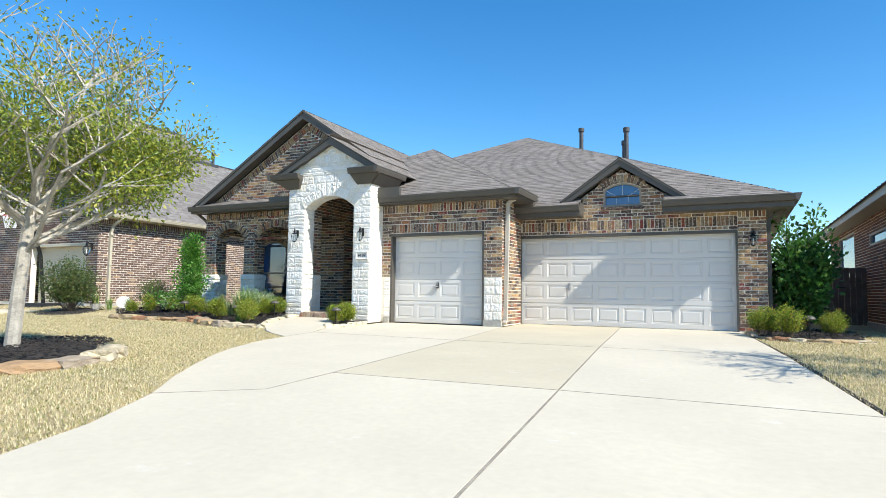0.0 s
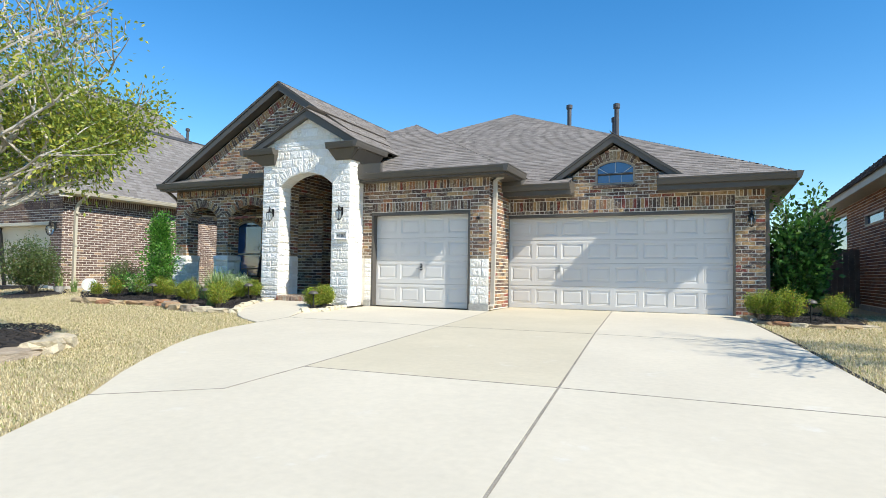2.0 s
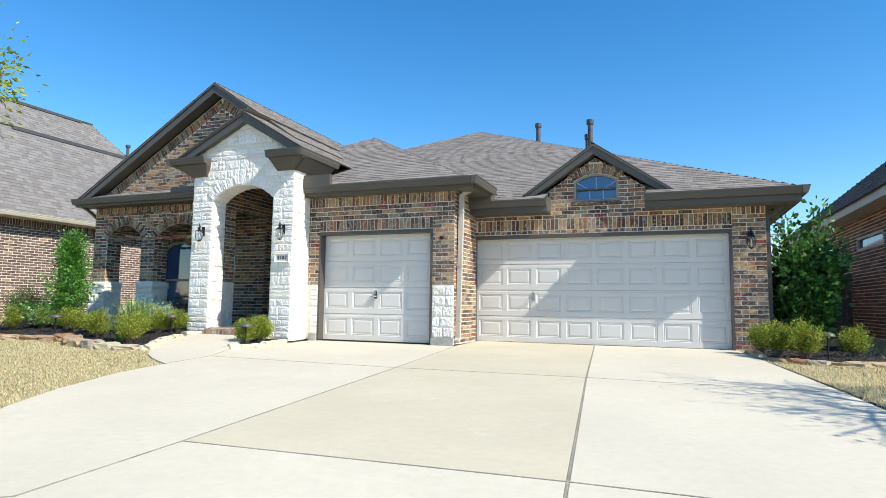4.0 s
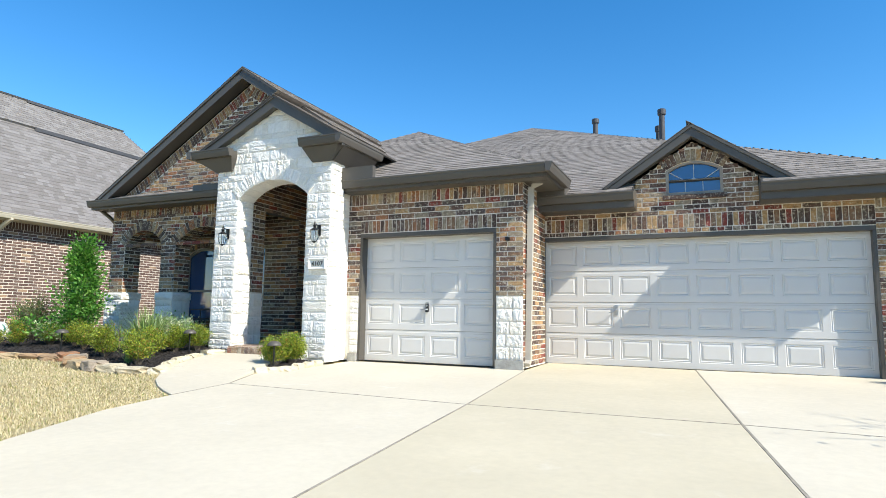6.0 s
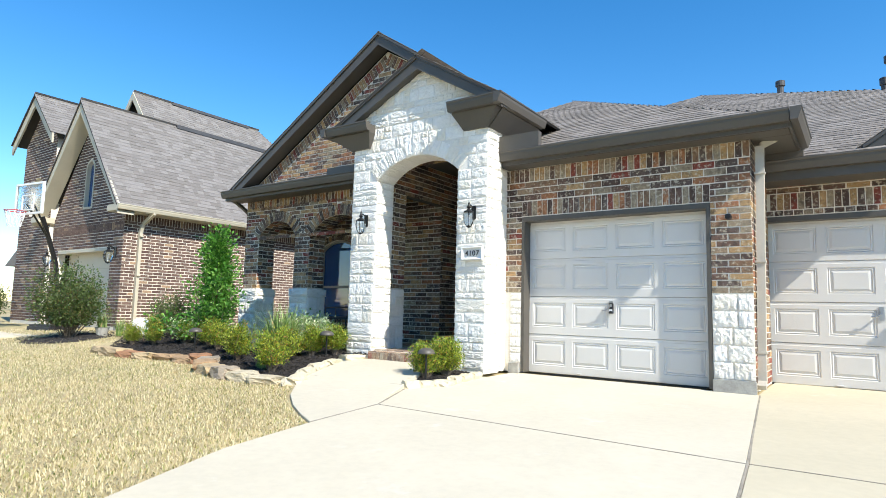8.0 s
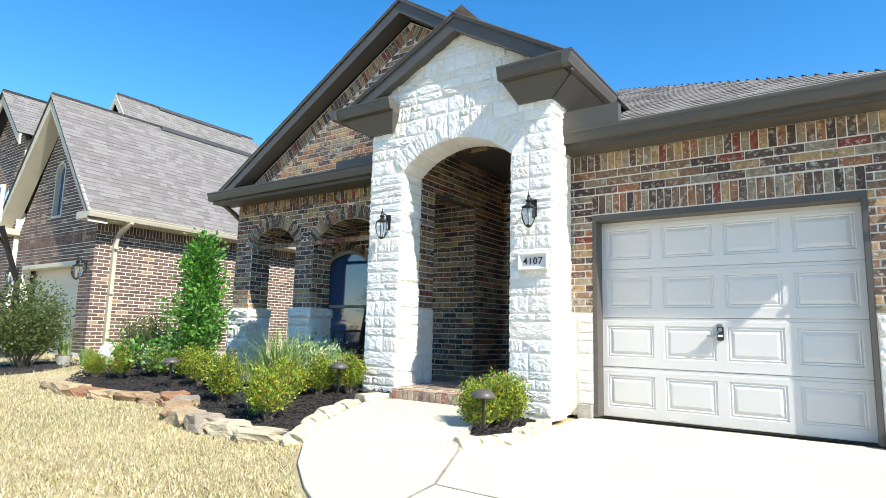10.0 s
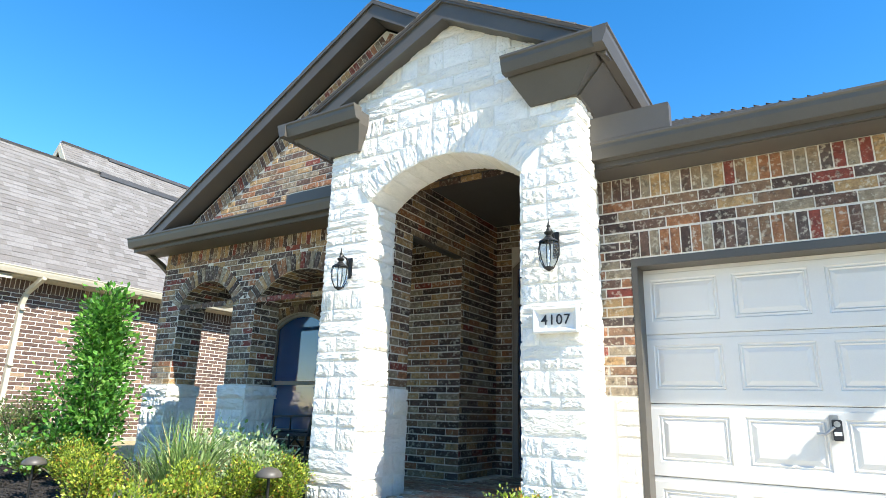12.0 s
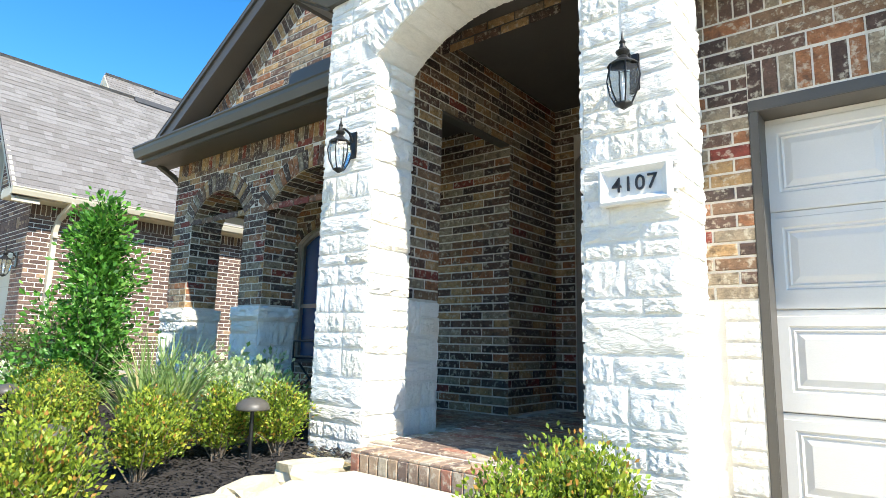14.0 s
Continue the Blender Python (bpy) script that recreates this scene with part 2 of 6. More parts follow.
# ---- mesh tools ----
class Place:
    """A flat frame: u along, v up, w out of the face."""
    def __init__(self, o, u, v, n):
        self.o, self.u, self.v, self.n = Vector(o), Vector(u).normalized(), Vector(v).normalized(), Vector(n).normalized()

    def pt(self, u, v, w=0.0):
        return self.o + self.u * u + self.v * v + self.n * w

    def matrix(self, u, v, w, turn=0.0):
        ux, vx = self.u, self.v
        if turn:
            ux, vx = self.u * math.cos(turn) + self.v * math.sin(turn), self.v * math.cos(turn) - self.u * math.sin(turn)
        if ux.dot(self.n.cross(vx)) < 0:
            ux = -ux
        m = Matrix((ux, self.n, vx)).transposed().to_4x4()
        m.translation = self.pt(u, v, w)
        return m


def front(y):
    return Place((0, y, 0), (1, 0, 0), (0, 0, 1), (0, -1, 0))


def east(x):
    return Place((x, 0, 0), (0, 1, 0), (0, 0, 1), (1, 0, 0))


def west(x):
    return Place((x, 0, 0), (0, 1, 0), (0, 0, 1), (-1, 0, 0))


def done(bm, name, material, smooth=False):
    bmesh.ops.recalc_face_normals(bm, faces=bm.faces)
    me = bpy.data.meshes.new(name)
    bm.to_mesh(me)
    bm.free()
    me.materials.append(material)
    if smooth:
        for p in me.polygons:
            p.use_smooth = True
    return me


def part(name, bm, material, parent=None, label="", smooth=False):
    ob = new(name, done(bm, name, material, smooth))
    if parent is not None:
        ob.parent = parent
    return tagged(ob, label)


def raw(name, verts, faces, material, parent=None, label="", kind=""):
    me = bpy.data.meshes.new(name)
    me.from_pydata([tuple(v) for v in verts], [], faces)
    me.materials.append(material)
    ob = new(name, me)
    if parent is not None:
        ob.parent = parent
    return tagged(ob, label, kind=kind)


def box(bm, x0, x1, y0, y1, z0, z1, bevel=0.0):
    vs = [bm.verts.new((x, y, z)) for x in (x0, x1) for y in (y0, y1) for z in (z0, z1)]
    fs = [bm.faces.new([vs[i] for i in f]) for f in ((0, 1, 3, 2), (4, 6, 7, 5), (0, 4, 5, 1), (2, 3, 7, 6), (0, 2, 6, 4), (1, 5, 7, 3))]
    if bevel:
        es = {e for f in fs for e in f.edges}
        bmesh.ops.bevel(bm, geom=list(es), offset=bevel, segments=2, affect="EDGES", clamp_overlap=True)
    return bm


def boxes(*specs, bevel=0.0):
    bm = bmesh.new()
    for s in specs:
        box(bm, *s, bevel=bevel)
    return bm


def prism(bm, profile, a, b):
    """Sweep a closed profile of 3D offsets from point a to point b (caps closed)."""
    a, b = Vector(a), Vector(b)
    r0 = [bm.verts.new(a + Vector(p)) for p in profile]
    r1 = [bm.verts.new(b + Vector(p)) for p in profile]
    n = len(profile)
    for i in range(n):
        bm.faces.new((r0[i], r0[(i + 1) % n], r1[(i + 1) % n], r1[i]))
    bm.faces.new(r0)
    bm.faces.new(list(reversed(r1)))
    return bm


def slab(loops, place, w0, w1):
    """A flat piece with holes: loops of (u, v), the first the outline, between depths w0 and w1."""
    bm = bmesh.new()
    edges = []
    for lp in loops:
        vs = [bm.verts.new(place.pt(u, v, w1)) for u, v in lp]
        edges += [bm.edges.new((vs[i], vs[(i + 1) % len(vs)])) for i in range(len(vs))]
    bmesh.ops.triangle_fill(bm, use_beauty=True, use_dissolve=False, edges=edges, normal=place.n)
    r = bmesh.ops.extrude_face_region(bm, geom=bm.faces[:])
    d = place.n * (w0 - w1)
    bmesh.ops.translate(bm, vec=d, verts=[v for v in r["geom"] if isinstance(v, bmesh.types.BMVert)])
    return bm


def tube(bm, pts, r, seg=8, r1=None):
    pts = [Vector(p) for p in pts]
    rings = []
    n = len(pts)
    for i, p in enumerate(pts):
        d = (pts[min(i + 1, n - 1)] - pts[max(i - 1, 0)]).normalized()
        a = d.orthogonal().normalized()
        if i and rings:
            a = (rings[-1][0].co - pts[i - 1])
            a = (a - d * a.dot(d)).normalized()
        b = d.cross(a)
        rr = r if r1 is None else r + (r1 - r) * i / max(1, n - 1)
        rings.append([bm.verts.new(p + (a * math.cos(6.2832 * k / seg) + b * math.sin(6.2832 * k / seg)) * rr) for k in range(seg)])
    for q, s in zip(rings, rings[1:]):
        for k in range(seg):
            bm.faces.new((q[k], q[(k + 1) % seg], s[(k + 1) % seg], s[k]))
    bm.faces.new(list(reversed(rings[0])))
    bm.faces.new(rings[-1])
    return bm


def lathe(bm, prof, c=(0, 0, 0), seg=12):
    rings = [[bm.verts.new((c[0] + r * math.cos(6.2832 * k / seg), c[1] + r * math.sin(6.2832 * k / seg), c[2] + z)) for k in range(seg)] for r, z in prof]
    for q, s in zip(rings, rings[1:]):
        for k in range(seg):
            bm.faces.new((q[k], q[(k + 1) % seg], s[(k + 1) % seg], s[k]))
    bm.faces.new(list(reversed(rings[0])))
    bm.faces.new(rings[-1])
    return bm


def spans(loops, v):
    """Where the line at height v lies inside the loops."""
    xs = []
    for lp in loops:
        for (u0, v0), (u1, v1) in zip(lp, lp[1:] + lp[:1]):
            if (v0 <= v) != (v1 <= v):
                xs.append(u0 + (u1 - u0) * (v - v0) / (v1 - v0))
    xs.sort()
    return list(zip(xs[::2], xs[1::2]))


def arch(u0, u1, spring, crown, n=14):
    """Points of a segmental arch from the left spring to the right one."""
    h, s = (u1 - u0) / 2, crown - spring
    r = (h * h + s * s) / (2 * s)
    c, a = ((u0 + u1) / 2, crown - r), math.asin(min(1, h / r))
    if s > h:
        a = math.pi - a
    return [(c[0] + r * math.sin(t), c[1] + r * math.cos(t)) for t in [-a + 2 * a * i / n for i in range(n + 1)]], c, r, a


_brick_meshes = {}


def brick_mesh(l, h, d, material):
    key = (round(l, 2), round(h, 3), round(d, 3), material.name)
    if key not in _brick_meshes:
        l, h, d = key[0], key[1], key[2]
        c = 0.004
        vs = [(sx * l / 2, 0, sz * h / 2) for sx, sz in ((-1, -1), (1, -1), (1, 1), (-1, 1))]
        vs += [(x, d - c, z) for x, _, z in vs[:4]]
        vs += [(x - math.copysign(c, x), d, z - math.copysign(c, z)) for x, _, z in vs[:4]]
        fs = [(8, 9, 10, 11)] + [(i, (i + 1) % 4, 4 + (i + 1) % 4, 4 + i) for i in range(4)] + [(4 + i, 4 + (i + 1) % 4, 8 + (i + 1) % 4, 8 + i) for i in range(4)]
        bm = bmesh.new()
        bv = [bm.verts.new(v) for v in vs]
        for f in fs:
            bm.faces.new([bv[i] for i in f])
        bm.faces.new([bv[i] for i in (3, 2, 1, 0)])
        _brick_meshes[key] = done(bm, "brick", material)
    return _brick_meshes[key]


class Masonry:
    """Collects the bricks of one wall; the first ones asked for become pieces, the rest one joined mesh."""
    def __init__(self, wall, piece_mat, joined_mat, limit=300):
        self.wall, self.pm, self.jm, self.limit, self.count = wall, piece_mat, joined_mat, limit, 0
        self.v, self.f = [], []

    def add(self, place, u, v, l, h, turn=0.0, d=0.007, w=0.0, single=True, name="brick"):
        m = place.matrix(u, v, w + random.uniform(-0.0015, 0.0015), turn + random.uniform(-0.004, 0.004))
        if single and self.count < self.limit:
            self.count += 1
            ob = new(name, brick_mesh(l, h, d, self.pm))
            ob.parent = self.wall
            ob.matrix_world = m
        else:
            k = len(self.v)
            c = 0.004
            self.v += [m @ Vector((x * l / 2, 0, z * h / 2)) for x, z in ((-1, -1), (1, -1), (1, 1), (-1, 1))]
            self.v += [m @ Vector((x * (l / 2 - c), d, z * (h / 2 - c))) for x, z in ((-1, -1), (1, -1), (1, 1), (-1, 1))]
            self.f += [(k + 4, k + 5, k + 6, k + 7)] + [(k + i, k + (i + 1) % 4, k + 4 + (i + 1) % 4, k + 4 + i) for i in range(4)]

    def courses(self, place, loops, v0, v1, length=0.245, h=0.067, joint=0.014, near=None, shift=0):
        n = max(1, round((v1 - v0) / (h + joint)))
        step = (v1 - v0) / n
        for i in range(n):
            v = v0 + (i + 0.5) * step
            off = ((i + shift) % 2) * (length + joint) / 2
            for a, b in spans(loops, v):
                cuts = [a]
                u = off + math.ceil((a - off) / (length + joint)) * (length + joint)
                while u < b:
                    if u - cuts[-1] > 0.06 and b - u > 0.06:
                        cuts.append(u)
                    u += length + joint
                cuts.append(b + joint)
                for p, q in zip(cuts, cuts[1:]):
                    self.add(place, (p + q - joint) / 2, v, q - p - joint, step - joint, single=near is None or near((p + q) / 2, v))

    def soldiers(self, place, u0, u1, v0, v1, w=0.067, joint=0.014, single=True):
        n = max(1, round((u1 - u0) / (w + joint)))
        s = (u1 - u0) / n
        for i in range(n):
            self.add(place, u0 + (i + 0.5) * s, (v0 + v1) / 2, s - joint, v1 - v0 - joint, single=single)

    def ring(self, place, c, r0, r1, a, w=0.067, joint=0.014, d=0.012, single=True, w0=0.0):
        """Voussoirs round a segmental arch, from -a to a."""
        rm = (r0 + r1) / 2
        n = max(3, round(2 * a * rm / (w + joint)))
        for i in range(n):
            t = -a + 2 * a * (i + 0.5) / n
            self.add(place, c[0] + rm * math.sin(t), c[1] + rm * math.cos(t), 2 * a * rm / n - joint, r1 - r0, -t, d=d, w=w0, single=single)

    def finish(self, name="brick_rest"):
        if self.f:
            raw(name, self.v, self.f, self.jm, self.wall, kind="stuff")


def shingles(place, loop, parent, material, name="shingles", expo=0.145, thick=0.006):
    """Courses of thin tabs over one roof plane."""
    vs, fs = [], []
    lo, hi = min(v for _, v in loop), max(v for _, v in loop)
    n = int((hi - lo) / expo)
    for i in range(n + 1):
        v = lo + i * expo
        for a, b in spans([loop], min(v + expo * 0.5, hi - 0.001)):
            u = a - random.uniform(0, 0.25)
            while u < b:
                l = random.choice((0.14, 0.2, 0.26, 0.33))
                p, q = max(u, a), min(u + l, b)
                if q - p > 0.01:
                    t = thick * random.choice((0.7, 1.0, 1.5))
                    k = len(vs)
                    for uu, vv, ww in ((p, v - 0.01, 0.0), (q, v - 0.01, 0.0), (p, v - 0.01, t + 0.005), (q, v - 0.01, t + 0.005), (p, v + expo, 0.004), (q, v + expo, 0.004)):
                        vs.append(place.pt(uu, vv, ww))
                    fs += [(k, k + 1, k + 3, k + 2), (k + 2, k + 3, k + 5, k + 4), (k, k + 2, k + 4), (k + 1, k + 5, k + 3)]
                u += l
    return raw(name, vs, fs, material, parent, kind="stuff")


def roof_plane(corners, parent, material, under=0.03, deck=True):
    """A roof face from its corners (the first two along the eave): a deck with shingles on it."""
    c = [Vector(p) for p in corners]
    u = (c[1] - c[0]).normalized()
    nrm = Vector((0, 0, 0))
    for i in range(1, len(c) - 1):
        nrm += (c[i] - c[0]).cross(c[i + 1] - c[0])
    nrm.normalize()
    if nrm.z < 0:
        nrm = -nrm
    v = nrm.cross(u)
    if v.z < 0:
        v = -v
    pl = Place(c[0], u, v, nrm)
    lp = [((p - c[0]).dot(pl.u), (p - c[0]).dot(pl.v)) for p in c]
    if deck:
        part("roof_deck", slab([lp], pl, -under, -0.001), M_UNDER, parent)
    shingles(pl, lp, parent, material)
    return pl


_stone_pool = []


def stone_pool():
    """Rock-faced stones of unit size: a chipped face with a steep broken margin."""
    if not _stone_pool:
        for k in range(16):
            bm = bmesh.new()
            nu, nv = 11, 7
            g = []
            for j in range(nv + 1):
                row = []
                for i in range(nu + 1):
                    x, z = i / nu - 0.5, j / nv - 0.5
                    rim_d = min(i, nu - i, j, nv - j)
                    q = noise.noise(Vector((x * 4.2 + 9.7 * k, z * 2.0, k * 1.7)))
                    c = abs(noise.noise(Vector((x * 9.0 + 3.3 * k, z * 4.0 + k, k * 2.9))))
                    y = 0.30 + random.uniform(-0.12, 0.08) if rim_d == 0 else 0.74 + 0.34 * q - 0.5 * c + random.uniform(-0.10, 0.10)
                    if rim_d == 1:
                        y -= random.choice((0.0, 0.0, 0.06, 0.2))
                    jx = random.uniform(-0.022, 0.012) if rim_d == 0 else random.uniform(-0.02, 0.02)
                    jz = random.uniform(-0.035, 0.02) if rim_d == 0 else random.uniform(-0.03, 0.03)
                    row.append(bm.verts.new((x * 0.985 + jx, y, z * 0.98 + jz)))
                g.append(row)
            for j in range(nv):
                for i in range(nu):
                    a, b, c, d = g[j][i], g[j][i + 1], g[j + 1][i + 1], g[j + 1][i]
                    for f in (((a, b, c), (a, c, d)) if random.random() < 0.5 else ((a, b, d), (b, c, d))):
                        bm.faces.new(f)
            rim = [g[0][i] for i in range(nu)] + [g[j][nu] for j in range(nv)] + [g[nv][i] for i in range(nu, 0, -1)] + [g[j][0] for j in range(nv, 0, -1)]
            back = [bm.verts.new((v.co.x, -0.3, v.co.z)) for v in rim]
            for i in range(len(rim)):
                bm.faces.new((rim[i], rim[(i + 1) % len(rim)], back[(i + 1) % len(rim)], back[i]))
            _stone_pool.append(done(bm, "stone", M_STONE))
    return _stone_pool


def stone(place, u, v, l, h, parent, d=0.03, turn=0.0, w=0.0):
    ob = new("stone", random.choice(stone_pool()))
    ob.parent = parent
    ob.matrix_world = place.matrix(u, v, w, turn) @ Matrix.Diagonal((l, d * random.uniform(0.8, 1.3), h, 1))
    return ob


def ashlar(place, loops, v0, v1, parent, joint=0.014, d=0.019, rows=(0.085, 0.11, 0.14, 0.19), lens=(0.15, 0.22, 0.3, 0.4)):
    """Rough-faced stones in uneven courses."""
    v = v0
    while v < v1 - 0.02:
        h = random.choice(rows)
        if v1 - v - h < 0.09:
            h = v1 - v
        for a, b in spans(loops, v + h / 2):
            u = a
            while u < b - 0.02:
                l = random.choice(lens)
                if b - u - l < 0.13:
                    l = b - u
                if h > 0.19 and l > 0.3 and random.random() < 0.3:
                    s = l * random.uniform(0.3, 0.6)
                    stone(place, u + s / 2, v + h / 2, s - joint, h - joint, parent, d)
                    stone(place, u + (s + l) / 2, v + h * 0.27, l - s - joint, h * 0.54 - joint, parent, d)
                    stone(place, u + (s + l) / 2, v + h * 0.77, l - s - joint, h * 0.46 - joint, parent, d)
                else:
                    stone(place, u + l / 2, v + h / 2, l - joint, h - joint, parent, d)
                u += l
        v += h


# ---- ground ----
def smooth(a, b, x):
    t = min(1.0, max(0.0, (x - a) / (b - a)))
    return t * t * (3 - 2 * t)


def drive_z(x, y):
    return -0.020 * (14.2 - min(14.2, max(-8.0, y)))


def ground_z(x, y):
    return drive_z(x, y) - 0.022 + 0.14 * smooth(-7.8, -9.6, x) * smooth(10.6, 12.9, y) + 0.03 * smooth(-9, -14, x)


def grid_axis(parts_):
    out = []
    for a, b, n in parts_:
        out += [a + (b - a) * i / n for i in range(n)]
    return out + [parts_[-1][1]]


gx = grid_axis(((-600, -60, 9), (-60, -24, 12), (-24, 10, 68), (10, 60, 12), (60, 600, 9)))
gy = grid_axis(((-600, -40, 9), (-40, -6, 12), (-6, 20, 52), (20, 60, 12), (60, 600, 9)))
gv = [(x, y, ground_z(x, y) + 0.006 * noise.noise(Vector((x * 1.3, y * 1.3, 0)))) for y in gy for x in gx]
gf = [(j * len(gx) + i, j * len(gx) + i + 1, (j + 1) * len(gx) + i + 1, (j + 1) * len(gx) + i) for j in range(len(gy) - 1) for i in range(len(gx) - 1)]
ground = raw("ground", gv, gf, M_SOIL, kind="structure", label="straw-coloured dormant lawn ground sloping gently to the house")

JX, JF, JB, JC, JD, JA = (-1.22, 5.93), (-1.65, 10.0), (-3.77, 5.83), (-3.70, 4.69), (-4.47, 4.05), (-4.14, 9.93)
JT, BC, WJ, TIP = (-2.10, 14.72), (-4.50, 13.26), (-7.40, 10.07), (-7.26, 9.07)
JM, JS = (-0.90, 2.9), (0.2, -8.0)
LEFT_EDGE = [(-3.85, 3.05), (-3.57, 2.35), (-3.42, 1.2), (-3.38, -0.5), (-3.5, -8.0)]
LEFT_UP = [(-5.10, 4.8), (-5.66, 5.55), (-6.2, 6.35), (-6.58, 7.0), (-7.05, 8.1)]
SLABS = [
    [JX, JM, JS, (2.15, -8.0), (1.75, 2.0), (1.34, 5.95)],
    [JX, JB, JC, JD] + LEFT_EDGE + [JS, JM],
    [JC, JB, JA, WJ, TIP] + LEFT_UP[::-1] + [JD],
    [JB, JX, JF, JA],
    [JX, (1.34, 5.95), (0.98, 9.9), JF],
    [JF, (0.98, 9.9), (0.52, 13.9), (0.46, 14.82), JT],
    [JA, JF, JT, (-4.53, 14.82), (-4.53, 13.29)],
    [WJ, JA, BC, (-4.55, 13.34), (-7.70, 13.34), (-7.70, 12.62), (-8.12, 12.55), (-7.62, 11.6), (-7.84, 11.02)],
]
WALK = [TIP, WJ, (-7.84, 11.02), (-8.05, 11.5), (-8.25, 12.36), (-9.64, 12.40), (-9.78, 12.05), (-9.60, 11.5), (-9.38, 10.96), (-8.97, 10.38), (-8.53, 9.93), (-8.02, 9.53), (-7.6, 9.26)]


def walk_z(x, y):
    return drive_z(x, y) + 0.13 * smooth(10.0, 12.4, y)


driveway = tagged(new("driveway"), "pale broom-finished concrete driveway with dark expansion joints", "driveway", kind="structure")


def slab_piece(poly, zf, name, parent, gap=0.009, material=None):
    """One poured panel with a softened edge."""
    c = Vector((sum(p[0] for p in poly) / len(poly), sum(p[1] for p in poly) / len(poly)))
    n = len(poly)
    area = sum(poly[i][0] * poly[(i + 1) % n][1] - poly[(i + 1) % n][0] * poly[i][1] for i in range(n))
    sg = 1 if area > 0 else -1

    def inset(d):
        out = []
        for i in range(n):
            a, b, e = Vector(poly[i - 1]), Vector(poly[i]), Vector(poly[(i + 1) % n])
            d0, d1 = (b - a).normalized(), (e - b).normalized()
            n0, n1 = Vector((-d0.y, d0.x)) * sg, Vector((-d1.y, d1.x)) * sg
            m = (n0 + n1)
            m = m / max(0.35, m.length_squared / 2)
            out.append(b + m * d)
        return out

    bm = bmesh.new()
    lo, mid, top = inset(gap), inset(gap), inset(gap + 0.004)
    r0 = [bm.verts.new((p.x, p.y, zf(*p) - 0.12)) for p in lo]
    r1 = [bm.verts.new((p.x, p.y, zf(*p) - 0.003)) for p in mid]
    r2 = [bm.verts.new((p.x, p.y, zf(*p))) for p in top]
    for a, b in ((r0, r1), (r1, r2)):
        for i in range(n):
            bm.faces.new((a[i], a[(i + 1) % n], b[(i + 1) % n], b[i]))
    es = [bm.edges.get((r2[i], r2[(i + 1) % n])) for i in range(n)]
    bmesh.ops.triangle_fill(bm, use_beauty=True, edges=es, normal=(0, 0, 1))
    return part(name, bm, material or M_CONCRETE, parent)


for i, s in enumerate(SLABS):
    slab_piece(s, drive_z, "concrete_panel", driveway, material=M_CONCRETE_B if i in (3, 6) else M_CONCRETE)
# mulch-dark strip that draws the shadow of the gap beside the concrete
soil_edge = bmesh.new()
for a, b in (((2.17, -8.0), (1.77, 2.0)), ((1.77, 2.0), (1.36, 5.95)), ((1.36, 5.95), (1.0, 9.9)), ((1.0, 9.9), (0.56, 13.4))):
    prism(soil_edge, [Vector((0, 0, 0.004)), Vector((0.03, 0, 0.012)), Vector((0.06, 0, -0.005)), Vector((0.06, 0, -0.06)), Vector((0, 0, -0.06))], (*a, drive_z(*a) - 0.012), (*b, drive_z(*b) - 0.012))
tagged(part("soil_edge", soil_edge, M_MULCH), "dark strip drawn for the shadowed gap along the driveway edge", "soil", kind="structure")


def joint_strip(pts, w, zf=drive_z, owner=None):
    """A strip of joint filler pressed a little proud of the concrete."""
    bm = bmesh.new()
    for a, b in zip(pts, pts[1:]):
        a, b = Vector((*a, zf(*a) + 0.0015)), Vector((*b, zf(*b) + 0.0015))
        s = (b - a).cross(Vector((0, 0, 1))).normalized() * w / 2
        prism(bm, [s, -s, -s - Vector((0, 0, 0.03)), s - Vector((0, 0, 0.03))], a, b)
    part("joint_filler", bm, M_JOINT, owner or driveway)


joint_strip([JS, JM, JX, JF, JT], 0.016)
joint_strip([JD, JC, JB, JX, (1.34, 5.95)], 0.013)
joint_strip([WJ, JA, JF, (0.98, 9.9)], 0.013)
joint_strip([JB, JA, BC], 0.016)
joint_strip([TIP, WJ, (-7.84, 11.02)], 0.017)
front_walk = tagged(new("front_walk"), "curved pale concrete front walk leading to a brick step", "walkway", kind="structure")
slab_piece(WALK, walk_z, "concrete_panel", front_walk)
joint_strip([(-9.34, 10.93), (-8.6, 10.97), (-7.86, 11.0)], 0.008, walk_z, front_walk)

# ---- main house: walls ----
FLOOR = 0.22


def wall(name, loops, place, thick, label, material=None):
    ob = part(name, slab(loops, place, -thick, 0.0), material or M_MORTAR, label=label)
    return tagged(ob, kind="structure")


BL = "house wall of mixed brown, tan and red tumbled brick"
# double garage wall
PA = front(14.66)
win_arch, WC, WR, WA = arch(-2.47, -1.60, 3.27, 3.41)
A_OUT = [(-4.8, 0), (-4.6, 0), (-4.6, 2.22), (0.40, 2.22), (0.40, 0), (0.95, 0), (0.95, 2.76), (-1.10, 2.76), (-1.10, 3.09), (-2.05, 3.74), (-2.97, 3.11), (-2.97, 2.76), (-4.8, 2.76)]
A_WIN = [(-2.47, 2.85)] + win_arch + [(-1.60, 2.85)]
wall_a = wall("wall_double_garage", [A_OUT, A_WIN], PA, 0.12, BL)
ma = Masonry(wall_a, M_BRICK, M_BRICK_J, 330)
ring_big = [(-2.47, 2.85), (-2.47, 3.27)] + [(WC[0] + (WR + 0.2) * math.sin(t), WC[1] + (WR + 0.2) * math.cos(t)) for t in [-WA + 2 * WA * i / 14 for i in range(15)]] + [(-1.60, 3.27), (-1.60, 2.85)]
